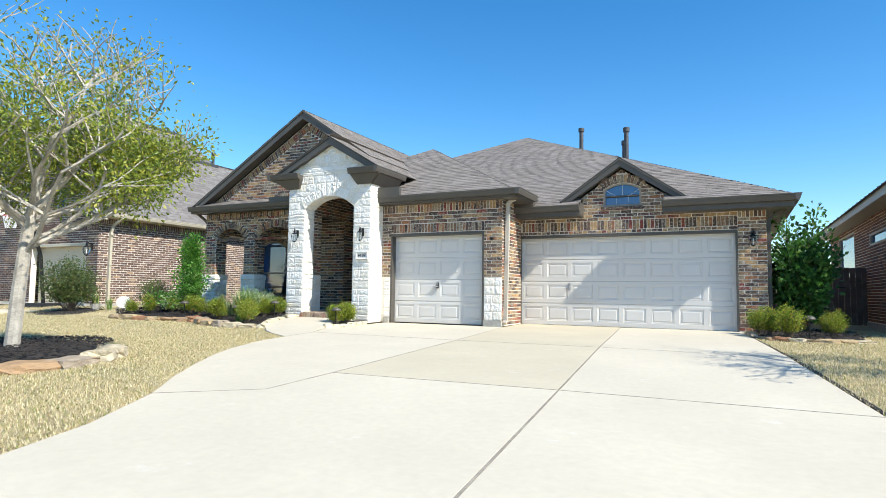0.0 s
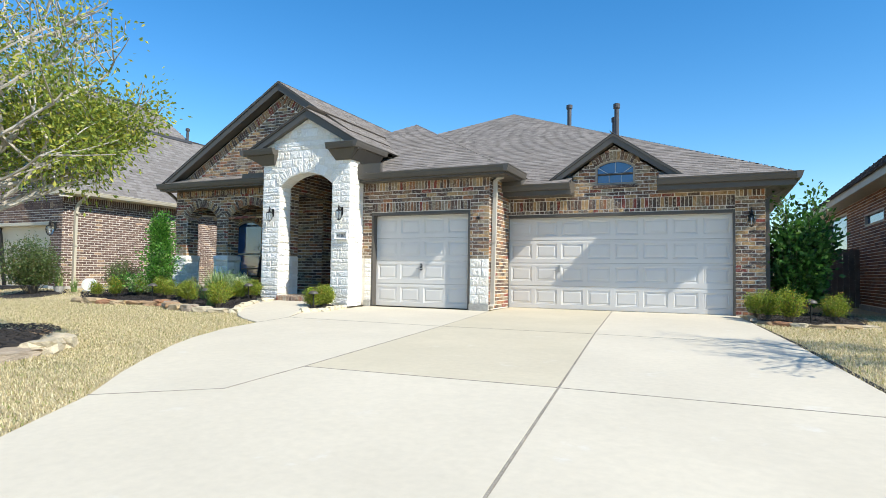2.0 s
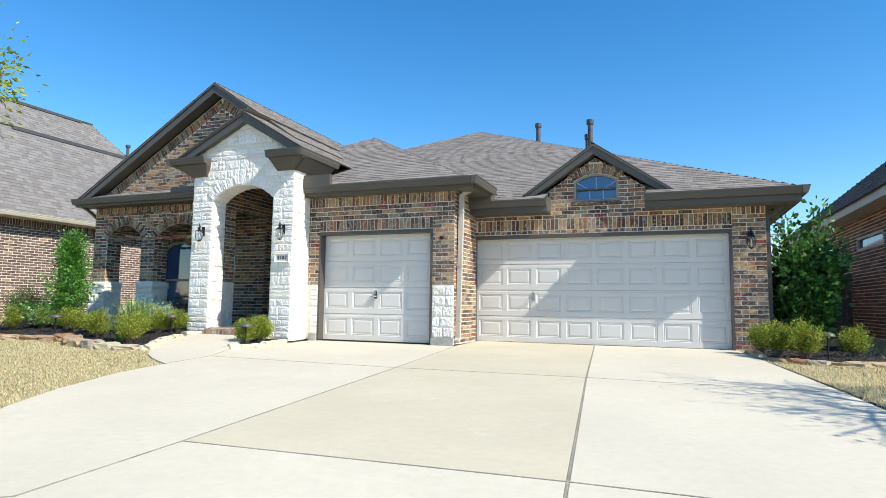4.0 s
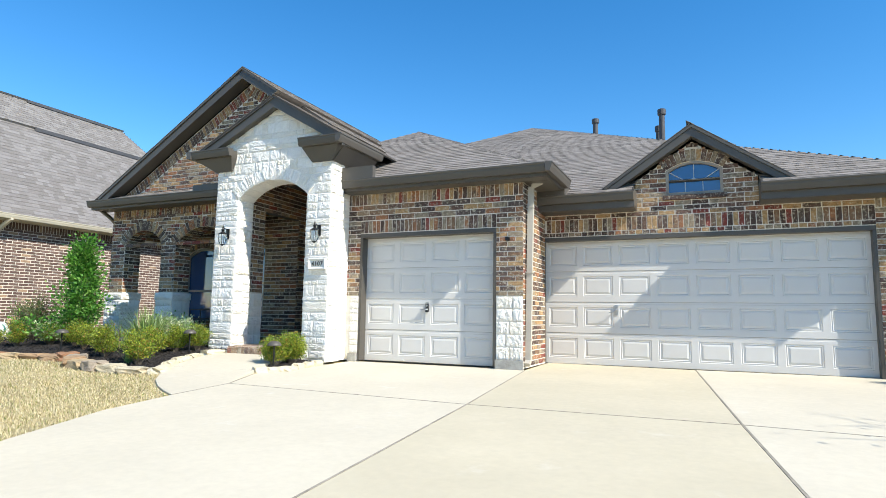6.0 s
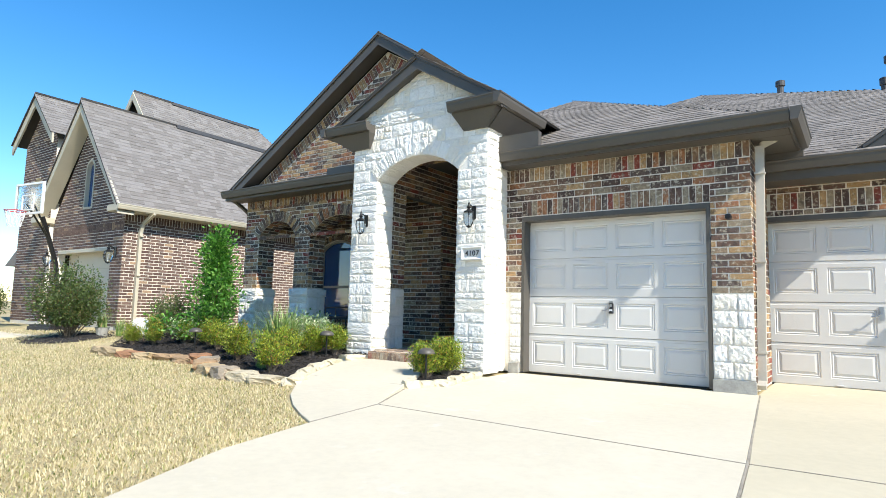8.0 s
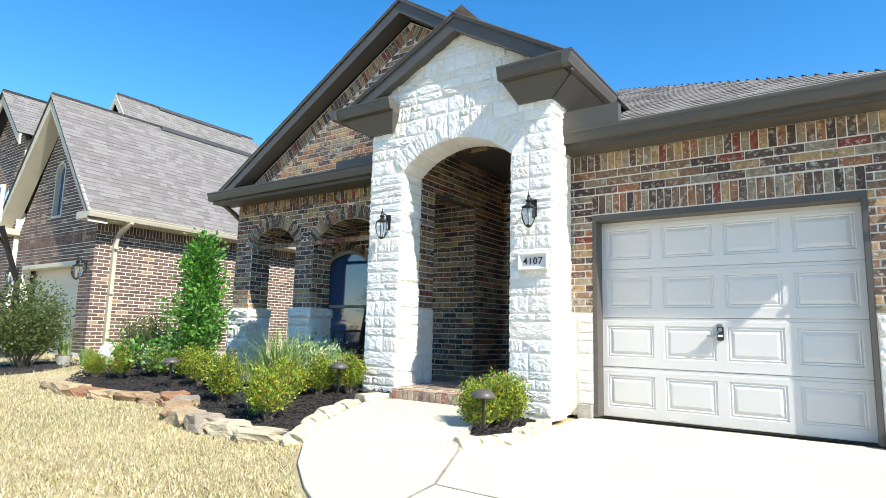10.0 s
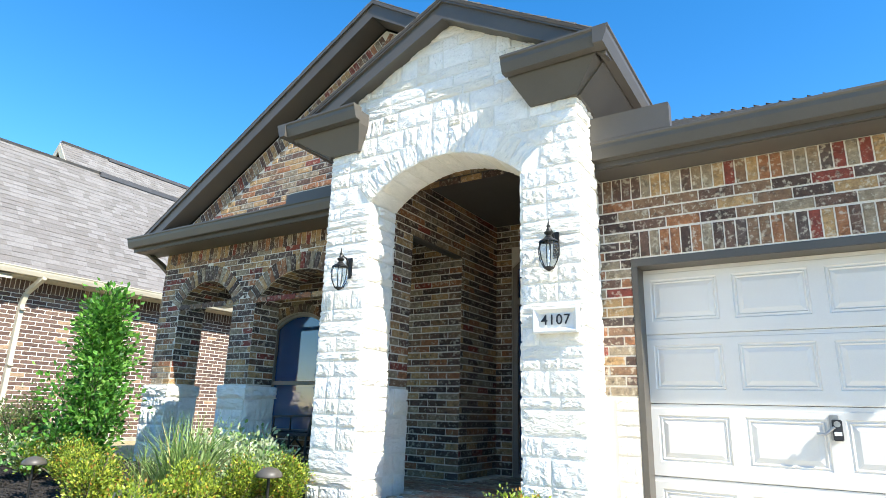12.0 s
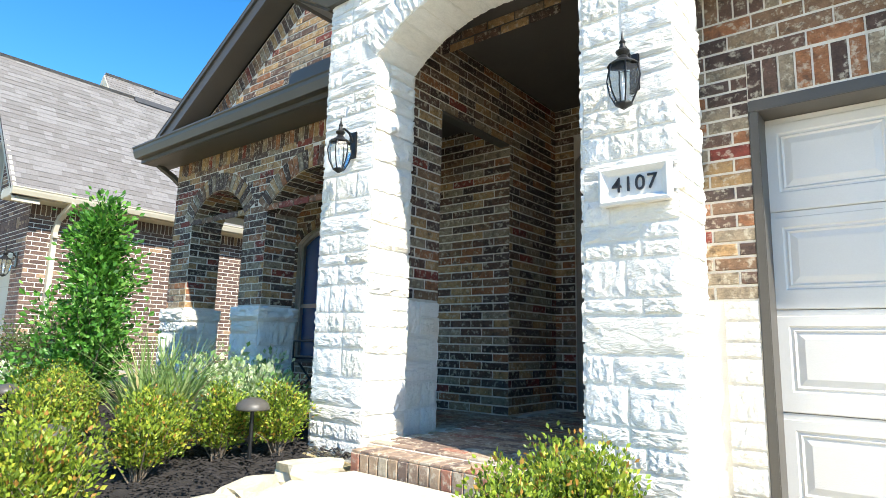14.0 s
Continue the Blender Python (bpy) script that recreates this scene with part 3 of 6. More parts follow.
ma.courses(PA, [[(0.40, 0.0), (0.95, 0.0), (0.95, 2.25), (0.40, 2.25)]], 0.02, 2.25)
ma.soldiers(PA, -4.5, 0.40, 2.30, 2.53)
ma.courses(PA, [[(-4.54, 2.22), (0.40, 2.22), (0.40, 2.3), (-4.54, 2.3)]], 2.225, 2.30, length=0.1)
ma.courses(PA, [[(0.40, 2.25), (0.95, 2.25), (0.95, 2.5), (0.40, 2.5)]], 2.25, 2.48, shift=1)
ma.soldiers(PA, 0.40, 0.95, 2.48, 2.70)
ma.courses(PA, [[(-4.54, 2.5), (0.40, 2.5), (0.40, 2.76), (-4.54, 2.76)]], 2.53, 2.76)
ma.courses(PA, [[(-1.10, 2.76), (-1.10, 3.09), (-2.05, 3.74), (-2.97, 3.11), (-2.97, 2.76)], ring_big], 2.76, 3.72)
ma.ring(PA, WC, WR + 0.005, WR + 0.2, WA)
ma.finish()
# single garage wall and its return
PB = front(13.30)
B_OUT = [(-7.85, 0), (-7.56, 0), (-7.56, 2.24), (-4.99, 2.24), (-4.99, 0), (-4.54, 0), (-4.54, 3.0), (-7.85, 3.0)]
wall_b = wall("wall_single_garage", [B_OUT], PB, 0.12, "brick garage wall on a white limestone base")
mb = Masonry(wall_b, M_BRICK, M_BRICK_J, 330)
mb.courses(PB, [[(-7.85, 1.13), (-7.56, 1.13), (-7.56, 2.24), (-7.85, 2.24)]], 1.13, 2.24)
mb.courses(PB, [[(-4.99, 1.13), (-4.54, 1.13), (-4.54, 2.24), (-4.99, 2.24)]], 1.13, 2.24, shift=1)
mb.soldiers(PB, -7.56, -4.99, 2.245, 2.47)
mb.courses(PB, [[(-7.85, 2.24), (-7.56, 2.24), (-7.56, 2.5), (-7.85, 2.5)]], 2.24, 2.475)
mb.courses(PB, [[(-4.99, 2.24), (-4.54, 2.24), (-4.54, 2.5), (-4.99, 2.5)]], 2.24, 2.475, shift=1)
mb.courses(PB, [[(-7.85, 2.4), (-4.54, 2.4), (-4.54, 2.8), (-7.85, 2.8)]], 2.475, 2.755)
mb.soldiers(PB, -7.85, -4.54, 2.755, 2.96)
mb.finish()
ashlar(PB, [[(-7.74, 0), (-7.56, 0), (-7.56, 1.13), (-7.74, 1.13)]], 0.13, 1.13, wall_b, d=0.026)
ashlar(PB, [[(-4.99, 0), (-4.54, 0), (-4.54, 1.13), (-4.99, 1.13)]], 0.13, 1.13, wall_b, d=0.026, rows=(0.14, 0.17, 0.2), lens=(0.16, 0.22, 0.28))
for x0, x1 in ((-7.73, -7.57), (-4.99, -4.53)):
    tagged(part("footing", boxes((x0, x1, 13.24, 13.299, -0.05, 0.125), bevel=0.006), M_FOOTING), "rough grey concrete footing under the limestone base", "footing", kind="structure")
PBE = east(-4.54)
wall_be = wall("wall_garage_return", [[(13.421, 0), (14.66, 0), (14.66, 2.97), (13.421, 2.97)]], PBE, 0.12, BL)
mbe = Masonry(wall_be, M_BRICK, M_BRICK_J, 260)
mbe.courses(PBE, [[(13.30, 0), (14.66, 0), (14.66, 2.97), (13.30, 2.97)]], 0.02, 2.95)
mbe.finish()
# east flank
PAE = east(0.95)
wall_ae = wall("wall_east", [[(14.781, 0), (30, 0), (30, 2.6), (14.781, 2.6)]], PAE, 0.12, BL)
mae = Masonry(wall_ae, M_BRICK, M_BRICK_J, 0)
mae.courses(PAE, [[(14.66, 0), (22, 0), (22, 2.6), (14.66, 2.6)]], 0.02, 2.58)
mae.finish()

# arcade of the left porch
PP = front(13.48)
a1, c1, r1, an1 = arch(-13.88, -12.74, 2.25, 2.60)
a2, c2, r2, an2 = arch(-12.32, -10.76, 2.22, 2.60)
P_OUT = [(-14.33, 0.05), (-13.88, 0.05)] + a1 + [(-12.74, 0.05), (-12.32, 0.05)] + a2 + [(-10.76, 0.05), (-10.32, 0.05), (-10.32, 3.12), (-14.33, 3.12)]
wall_p = wall("wall_porch_arcade", [P_OUT], PP, 0.40, "brick porch arcade with two arches on white limestone bases")
mp = Masonry(wall_p, M_BRICK, M_BRICK_J, 420)


RW = 0.21
P_BR = [[(-14.33, 1.22), (-13.88, 1.22), (-13.88, 2.2), (-12.74, 2.2), (-12.74, 1.22), (-12.32, 1.22), (-12.32, 2.2), (-10.76, 2.2), (-10.76, 1.22), (-10.32, 1.22), (-10.32, 2.9), (-14.33, 2.9)]]


def arcade_rows(v):
    out = []
    for a, b in spans(P_BR, v):
        cuts = []
        for c, r, an in ((c1, r1 + RW, an1), (c2, r2 + RW, an2)):
            if v > c[1] and v - c[1] < r and v > c[1] + r * math.cos(an) - 0.02:
                h = math.sqrt(r * r - (v - c[1]) ** 2)
                cuts.append((c[0] - h, c[0] + h))
        lo = a
        for p, q in sorted(cuts):
            if p > lo:
                out.append((lo, min(p, b)))
            lo = max(lo, q)
        if lo < b:
            out.append((lo, b))
    return out


v = 1.22
k = 0
while v < 2.88:
    for a, b in arcade_rows(v + 0.038):
        u = math.floor((a - (k % 2) * 0.127) / 0.255) * 0.255 + (k % 2) * 0.127
        while u < b:
            p, q = max(u, a), min(u + 0.245, b)
            if q - p > 0.03:
                mp.add(PP, (p + q) / 2, v + 0.038, q - p, 0.067)
            u += 0.255
    v += 0.0775
    k += 1
mp.soldiers(PP, -14.33, -10.32, 2.885, 3.11)
mp.ring(PP, c1, r1 + 0.002, r1 + RW, an1)
mp.ring(PP, c2, r2 + 0.002, r2 + RW, an2)
# arch linings and pier sides
for x0, x1, ar in ((-13.88, -12.74, (c1, r1, an1)), (-12.32, -10.76, (c2, r2, an2))):
    for pl in (east(x0), west(x1)):
        mp.courses(pl, [[(13.48, 1.22), (13.88, 1.22), (13.88, 2.25), (13.48, 2.25)]], 1.22, 2.25, shift=1)
    c, r, an = ar
    n = round(2 * an * r / 0.0775)
    for i in range(n):
        t = -an + 2 * an * (i + 0.5) / n
        nrm = Vector((-math.sin(t), 0, -math.cos(t)))
        pl = Place((c[0] + r * math.sin(t), 13.48, c[1] + r * math.cos(t)), (0, 1, 0), Vector((math.cos(t), 0, -math.sin(t))), nrm)
        for a, b in (((0, 0.245), (0.255, 0.40)) if i % 2 else ((0, 0.14), (0.15, 0.40))):
            mp.add(pl, (a + b) / 2, 0, b - a, 0.066, single=False)
mp.courses(west(-14.33), [[(13.48, 1.22), (13.88, 1.22), (13.88, 3.1), (13.48, 3.1)]], 1.22, 3.1)
mp.finish()
# limestone pier bases
for x0, x1 in ((-14.33, -13.88), (-12.74, -12.32)):
    base = tagged(part("pier_base", boxes((x0 - 0.035, x1 + 0.035, 13.445, 13.915, 0.0, 1.20)), M_STONE_MORTAR), "white rough limestone base of a brick porch pier", "pier base", kind="structure")
    for pl, u0, u1 in ((front(13.445), x0 - 0.045, x1 + 0.045), (east(x1 + 0.035), 13.44, 13.92), (west(x0 - 0.035), 13.44, 13.92)):
        ashlar(pl, [[(u0, 0), (u1, 0), (u1, 1.05), (u0, 1.05)]], 0.08, 1.05, base, d=0.038, rows=(0.15, 0.19, 0.23), lens=(0.2, 0.27, 0.5))
        stone(pl, (u0 + u1) / 2, 1.13, u1 - u0 + 0.03, 0.15, base, d=0.055)
# beam over the open porch end
beam_w = wall("wall_porch_beam", [[(13.881, 2.45), (14.56, 2.45), (14.56, 3.12), (13.881, 3.12)]], west(-14.33), 0.40, BL)
mbw = Masonry(beam_w, M_BRICK, M_BRICK_J, 120)
mbw.courses(east(-13.93), [[(13.88, 2.45), (14.56, 2.45), (14.56, 3.1), (13.88, 3.1)]], 2.45, 3.1)
mbw.courses(west(-14.33), [[(13.88, 2.45), (14.56, 2.45), (14.56, 3.1), (13.88, 3.1)]], 2.45, 3.1)
mbw.finish()
# back wall of the porch, with its window
PW = front(14.57)
w_arch, wc, wr, wa = arch(-13.17, -12.10, 2.10, 2.29)
wall_pb = wall("wall_porch_back", [[(-13.6, 0.1), (-10.052, 0.1), (-10.052, 3.3), (-13.6, 3.3)], [(-13.17, 0.62)] + w_arch + [(-12.10, 0.62)],
                                   [(-11.62, 0.62), (-11.62, 2.3), (-10.80, 2.3), (-10.80, 0.62)]], PW, 0.14, BL)
mpb = Masonry(wall_pb, M_BRICK, M_BRICK_J, 420)
big = [(wc[0] + (wr + 0.12) * math.sin(t), wc[1] + (wr + 0.12) * math.cos(t)) for t in [-wa + 2 * wa * i / 12 for i in range(13)]]
mpb.courses(PW, [[(-13.6, 0.1), (-9.93, 0.1), (-9.93, 3.1), (-13.6, 3.1)], [(-13.17, 0.62), (-13.17, 2.10)] + big + [(-12.10, 2.10), (-12.10, 0.62)], [(-11.62, 0.62), (-11.62, 2.3), (-10.80, 2.3), (-10.80, 0.62)]], 0.22, 3.1, near=lambda u, v: u > -12.4)
mpb.ring(PW, wc, wr + 0.003, wr + 0.12, wa)
mpb.finish()
wall("wall_west", [[(14.711, 0), (24, 0), (24, 3.1), (14.711, 3.1)]], west(-13.6), 0.14, BL)
# entry: side wall with an opening to the porch, back wall, right wall
PE = east(-9.93)
E_OUT = [(13.0, 0.1), (13.50, 0.1), (13.50, 2.83), (14.57, 2.83), (14.57, 0.1), (15.5, 0.1), (15.5, 3.5), (13.0, 3.5)]
wall_e = wall("wall_entry_left", [E_OUT], PE, 0.12, BL)
me_ = Masonry(wall_e, M_BRICK, M_BRICK_J, 420)
me_.courses(PE, [[(13.0, 1.2), (13.50, 1.2), (13.50, 2.83), (14.57, 2.83), (14.57, 0.2), (15.5, 0.2), (15.5, 3.46), (13.0, 3.46)]], 0.22, 3.46)
me_.finish()
jamb = tagged(part("pier_base", boxes((-10.2, -9.87, 13.0, 13.43, 0.1, 1.17)), M_STONE_MORTAR), "white rough limestone base beside the brick entry", "pier base", kind="structure")
for pl, u0, u1 in ((east(-9.87), 12.99, 13.44), (Place((0, 13.43, 0), (1, 0, 0), (0, 0, 1), (0, 1, 0)), -10.2, -9.85)):
    ashlar(pl, [[(u0, 0), (u1, 0), (u1, 1.18), (u0, 1.18)]], 0.2, 1.18, jamb, d=0.028, rows=(0.15, 0.19), lens=(0.26, 0.34))
PEB = front(15.5)
d_arch, dc, dr, da = arch(-9.70, -8.55, 2.85, 3.1)
wall_eb = wall("wall_entry_back", [[(-9.93, 0.1), (-9.70, 0.1)] + d_arch + [(-8.55, 0.1), (-8.05, 0.1), (-8.05, 3.5), (-9.93, 3.5)]], PEB, 0.14, BL)
meb = Masonry(wall_eb, M_BRICK, M_BRICK_J, 200)
meb.courses(PEB, [[(-9.93, 0.1), (-9.70, 0.1), (-9.70, 2.85), (-9.70, 3.1), (-8.55, 3.1), (-8.55, 0.1), (-8.2, 0.1), (-8.2, 3.46), (-9.93, 3.46)]], 0.22, 3.46)
meb.finish()
PER = west(-8.18)
wall_er = wall("wall_entry_right", [[(12.98, 0.1), (15.5, 0.1), (15.5, 3.5), (12.98, 3.5)]], PER, 0.14, BL)
mer = Masonry(wall_er, M_BRICK, M_BRICK_J, 0)
mer.courses(PER, [[(12.98, 0.2), (15.5, 0.2), (15.5, 3.46), (12.98, 3.46)]], 0.22, 3.46)
mer.finish()
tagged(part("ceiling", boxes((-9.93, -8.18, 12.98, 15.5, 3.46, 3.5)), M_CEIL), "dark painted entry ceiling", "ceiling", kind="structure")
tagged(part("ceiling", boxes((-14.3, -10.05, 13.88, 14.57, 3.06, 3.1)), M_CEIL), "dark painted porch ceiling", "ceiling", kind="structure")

# portico of white limestone
PO = front(12.58)
o_arch, oc, orr, oa = arch(-9.79, -8.22, 2.88, 3.20)
O_OUT = [(-10.30, 0.0), (-9.79, 0.0)] + o_arch + [(-8.22, 0.0), (-7.74, 0.0), (-7.74, 3.83), (-8.95, 4.53), (-10.30, 3.85)]
portico = wall("wall_portico", [O_OUT], PO, 0.40, "white rough limestone portico with a segmental arch and gable", M_STONE_MORTAR)
OR = 0.24


arc = [(oc[0] + (orr + OR) * math.sin(t), oc[1] + (orr + OR) * math.cos(t)) for t in [-oa + 2 * oa * i / 16 for i in range(17)]]


ashlar(PO, [[(-10.31, 0.1), (-9.79, 0.1), (-9.79, 2.88), (-10.31, 2.88)]], 0.1, 2.88, portico)
ashlar(PO, [[(-8.22, 0.05), (-7.73, 0.05), (-7.73, 2.88), (-8.22, 2.88)]], 0.05, 2.88, portico)
up = [(-10.31, 2.88), (arc[0][0], 2.88)] + arc + [(arc[-1][0], 2.88), (-7.73, 2.88), (-7.73, 3.83), (-8.95, 4.56), (-10.31, 3.88)]
ashlar(PO, [up], 2.88, 4.52, portico, d=0.022, rows=(0.1, 0.12, 0.15, 0.2), lens=(0.16, 0.24, 0.32, 0.4))
nv_ = 11
for i in range(nv_):
    t = -oa + 2 * oa * (i + 0.5) / nv_
    rm = orr + OR / 2
    stone(PO, oc[0] + rm * math.sin(t), oc[1] + rm * math.cos(t), 2 * oa * rm / nv_ - 0.01, OR - 0.01, portico, 0.024, -t)
    pl = Place((oc[0] + orr * math.sin(t), 12.58, oc[1] + orr * math.cos(t)), (0, 1, 0), Vector((math.cos(t), 0, -math.sin(t))), Vector((-math.sin(t), 0, -math.cos(t))))
    stone(pl, 0.2, 0, 0.41, 2 * oa * orr / nv_ - 0.008, portico, 0.014)
for pl in (east(-9.79), west(-8.22)):
    ashlar(pl, [[(12.57, 0.1), (12.99, 0.1), (12.99, 2.88), (12.57, 2.88)]], 0.1, 2.88, portico, d=0.034, rows=(0.14, 0.18, 0.22), lens=(0.42, 0.5))
p_right = wall("wall_portico_return", [[(12.981, 0), (13.30, 0), (13.30, 3.6), (12.981, 3.6)]], east(-7.82), 0.3, "white limestone return of the portico", M_STONE_MORTAR)
ashlar(east(-7.74), [[(12.57, 0.0), (12.985, 0.0), (12.985, 3.5), (12.57, 3.5)]], 0.05, 3.5, p_right, d=0.026, lens=(0.28, 0.42))
ashlar(east(-7.82), [[(12.985, 0.0), (13.30, 0.0), (13.30, 3.5), (12.985, 3.5)]], 0.05, 3.5, p_right, d=0.026, lens=(0.32, 0.4))
p_left = wall("wall_portico_return", [[(12.981, 0), (13.48, 0), (13.48, 3.6), (12.981, 3.6)]], west(-10.30), 0.3, "white limestone return of the portico", M_STONE_MORTAR)
ashlar(west(-10.30), [[(12.57, 0.0), (13.48, 0.0), (13.48, 3.5), (12.57, 3.5)]], 0.05, 3.5, p_left, d=0.034)

# brick gable over the porch
GAP_X, GAP_Z, GS = -10.46, 5.55, 0.60
G_OUT = [(-14.25, 3.121), (-10.06, 3.121), (-10.06, 3.56), (-8.1, 3.56), (-8.1, 4.12), (GAP_X, GAP_Z), (-14.25, 3.27)]
wall_g = wall("wall_gable", [G_OUT], PP, 0.12, "brick gable wall with a soldier course along the rake")
mg = Masonry(wall_g, M_BRICK, M_BRICK_J, 330)
G_IN = [(-13.75, 3.13), (-8.8, 3.13), (-8.8, 4.25), (GAP_X, GAP_Z - 0.30), (-13.75, 3.28)]
mg.courses(PP, [G_IN], 3.3, 5.25)
rl = math.hypot(1, GS)
for side in (-1, 1):
    L_ = 3.75 * rl if side < 0 else 1.9 * rl
    nb = int(L_ / 0.0775)
    for i in range(nb):
        s = (i + 0.5) * 0.0775 / rl
        x = GAP_X + side * s
        z = GAP_Z - GS * s - 0.125 * rl
        mg.add(PP, x, z, 0.067, 0.215, -side * math.atan(GS) * 1.0)
mg.finish()


# ---- roofs, gutters and trim ----
def gutter(name, a, b, out, drop=0.13, depth=0.12, material=None, label="dark bronze metal rain gutter along the eave"):
    """A K-shaped gutter from a to b along its top back edge; out points away from the wall."""
    o = Vector(out)
    d = depth
    prof = [Vector((0, 0, 0)), o * d, o * d + Vector((0, 0, -0.018)), o * (d * 0.9) + Vector((0, 0, -0.03)), o * (d * 0.86) + Vector((0, 0, -drop * 0.45)),
            o * (d * 0.62) + Vector((0, 0, -drop)), Vector((0, 0, -drop))]
    bm = prism(bmesh.new(), prof, a, b)
    return tagged(part(name, bm, material or M_TRIM), label, "gutter", kind="structure")


def trim(name, *specs, label="dark bronze painted trim board", material=None, bevel=0.004):
    return tagged(part(name, boxes(*specs, bevel=bevel), material or M_TRIM), label, "trim", kind="structure")


def rake(apex, left, right, y0, y1, band, material=None, drop=0.0):
    """Sloping fascia boards and soffits of a gable: front edge y0, wall y1."""
    m = material or M_TRIM
    for (fx, fz) in (left, right):
        if fx is None:
            continue
        ax, az = apex
        lp = [(ax, az), (fx, fz), (fx, fz - band), (ax, az - band * 1.15)]
        tagged(part("rake_board", slab([lp], front(y0), -0.04, 0.0), m), "dark bronze fascia board along the gable rake", "trim", kind="structure")
        lp2 = [(ax, az - 0.008), (fx, fz - 0.008), (fx, fz - 0.05), (ax, az - 0.05)]
        tagged(part("rake_cap", slab([lp2], front(y0), 0.0, 0.025), m), "dark bronze drip trim along the gable rake", "trim", kind="structure")
        lo = [(ax, az - band - 0.02), (fx, fz - band + 0.02), (fx, fz - band + 0.05), (ax, az - band + 0.01)]
        tagged(part("rake_soffit", slab([lo], front(y0), -(y1 - y0), -0.041), m), "dark bronze soffit under the gable rake", "trim", kind="structure")


trim("lintel_board", (-10.04, -9.935, 13.50, 14.565, 2.80, 2.828), label="dark painted board under the brick lintel")
roof_main = tagged(new("roof_main"), "weathered grey-brown asphalt shingle hip roof", "roof", kind="structure")
KS = 0.486


def zm(y):
    return 2.87 + KS * (y - 14.22)


AP = (-7.0, 14.22 + 8.46, zm(14.22 + 8.46))
# the eave is broken by the window gable
roof_plane([(-5.65, 14.70, zm(14.70)), (0.98, 14.70, zm(14.70)), AP, (-10.5, 19.18, zm(19.18)), (-10.5, 17.0, zm(17.0))], roof_main, M_SHINGLE)
roof_plane([(-4.65, 14.22, 2.87), (-2.98, 14.22, 2.87), (-2.98, 14.70, zm(14.70)), (-5.65, 14.70, zm(14.70))], roof_main, M_SHINGLE)
roof_plane([(-1.09, 14.22, 2.87), (1.46, 14.22, 2.87), (0.98, 14.70, zm(14.70)), (-1.09, 14.70, zm(14.70))], roof_main, M_SHINGLE)
roof_plane([(1.46, 14.22, 2.87), (1.46, 34.0, 2.87), (-7.0, 34.0, AP[2]), AP], roof_main, M_SHINGLE)
roof_plane([(-15.46, 34.0, 2.87), (-15.46, 24.0, 2.87), (-15.46, 20.0, 2.87), AP, (-7.0, 34.0, AP[2])], roof_main, M_SHINGLE)
roof_b = tagged(new("roof_garage"), "weathered asphalt shingle hip roof over the single garage", "roof", kind="structure")
KB = 0.535


def zb(y):
    return 3.10 + KB * (y - 12.99)


BP = (-8.5, 12.99 + 4.42, zb(12.99 + 4.42))
roof_plane([(-7.7, 12.99, 3.10), (-4.08, 12.99, 3.10), BP, (-10.0, 15.85, zb(15.85)), (-7.7, 13.6, zb(13.6))], roof_b, M_SHINGLE)
roof_plane([(-4.08, 12.99, 3.10), (-4.08, 21.0, 3.10), (-8.5, 21.0, BP[2]), BP], roof_b, M_SHINGLE)
roof_l = tagged(new("roof_gable"), "asphalt shingle gable roof over the porch", "roof", kind="structure")
AZ = 5.81
roof_plane([(-14.67, 26.0, 3.28), (-14.67, 13.18, 3.28), (GAP_X, 13.18, AZ), (GAP_X, 26.0, AZ)], roof_l, M_SHINGLE)
roof_plane([(-8.2, 13.18, AZ - 0.66 * 2.26), (-8.2, 26.0, AZ - 0.66 * 2.26), (GAP_X, 26.0, AZ), (GAP_X, 13.18, AZ)], roof_l, M_SHINGLE)
rake((GAP_X, AZ - 0.005), (-14.5, 3.35), (-8.25, AZ - 0.66 * 2.21), 13.2, 13.48, 0.20)
# pent roof and gutter over the porch
roof_plane([(-14.55, 13.1, 3.25), (-10.30, 13.1, 3.25), (-10.30, 13.47, 3.42), (-14.2, 13.47, 3.42)], roof_l, M_SHINGLE)
gutter("gutter", (-14.62, 13.1, 3.25), (-10.31, 13.1, 3.25), (0, -1, 0), 0.14, 0.12)
trim("fascia", (-14.6, -10.31, 13.1, 13.13, 3.06, 3.245))
trim("soffit", (-14.6, -10.31, 13.131, 13.465, 3.06, 3.095))
trim("flashing", (-11.42, -10.31, 13.0, 13.09, 3.253, 3.37), label="dark bronze flashing box at the end of the gutter")
# single garage eave
gutter("gutter", (-7.79, 12.99, 3.15), (-4.09, 12.99, 3.15), (0, -1, 0), 0.14, 0.12)
gutter("gutter", (-4.08, 12.87, 3.15), (-4.08, 14.25, 3.15), (1, 0, 0), 0.14, 0.12)
trim("fascia", (-7.79, -4.11, 12.991, 13.02, 2.96, 3.105))
trim("fascia", (-4.11, -4.081, 12.991, 14.6, 2.96, 3.105))
trim("soffit", (-7.79, -4.112, 13.021, 13.291, 2.955, 2.985))
trim("soffit", (-4.53, -4.112, 13.292, 14.6, 2.955, 2.985))
trim("flashing", (-7.80, -7.10, 12.88, 12.98, 3.153, 3.37), label="dark bronze flashing box at the end of the gutter")
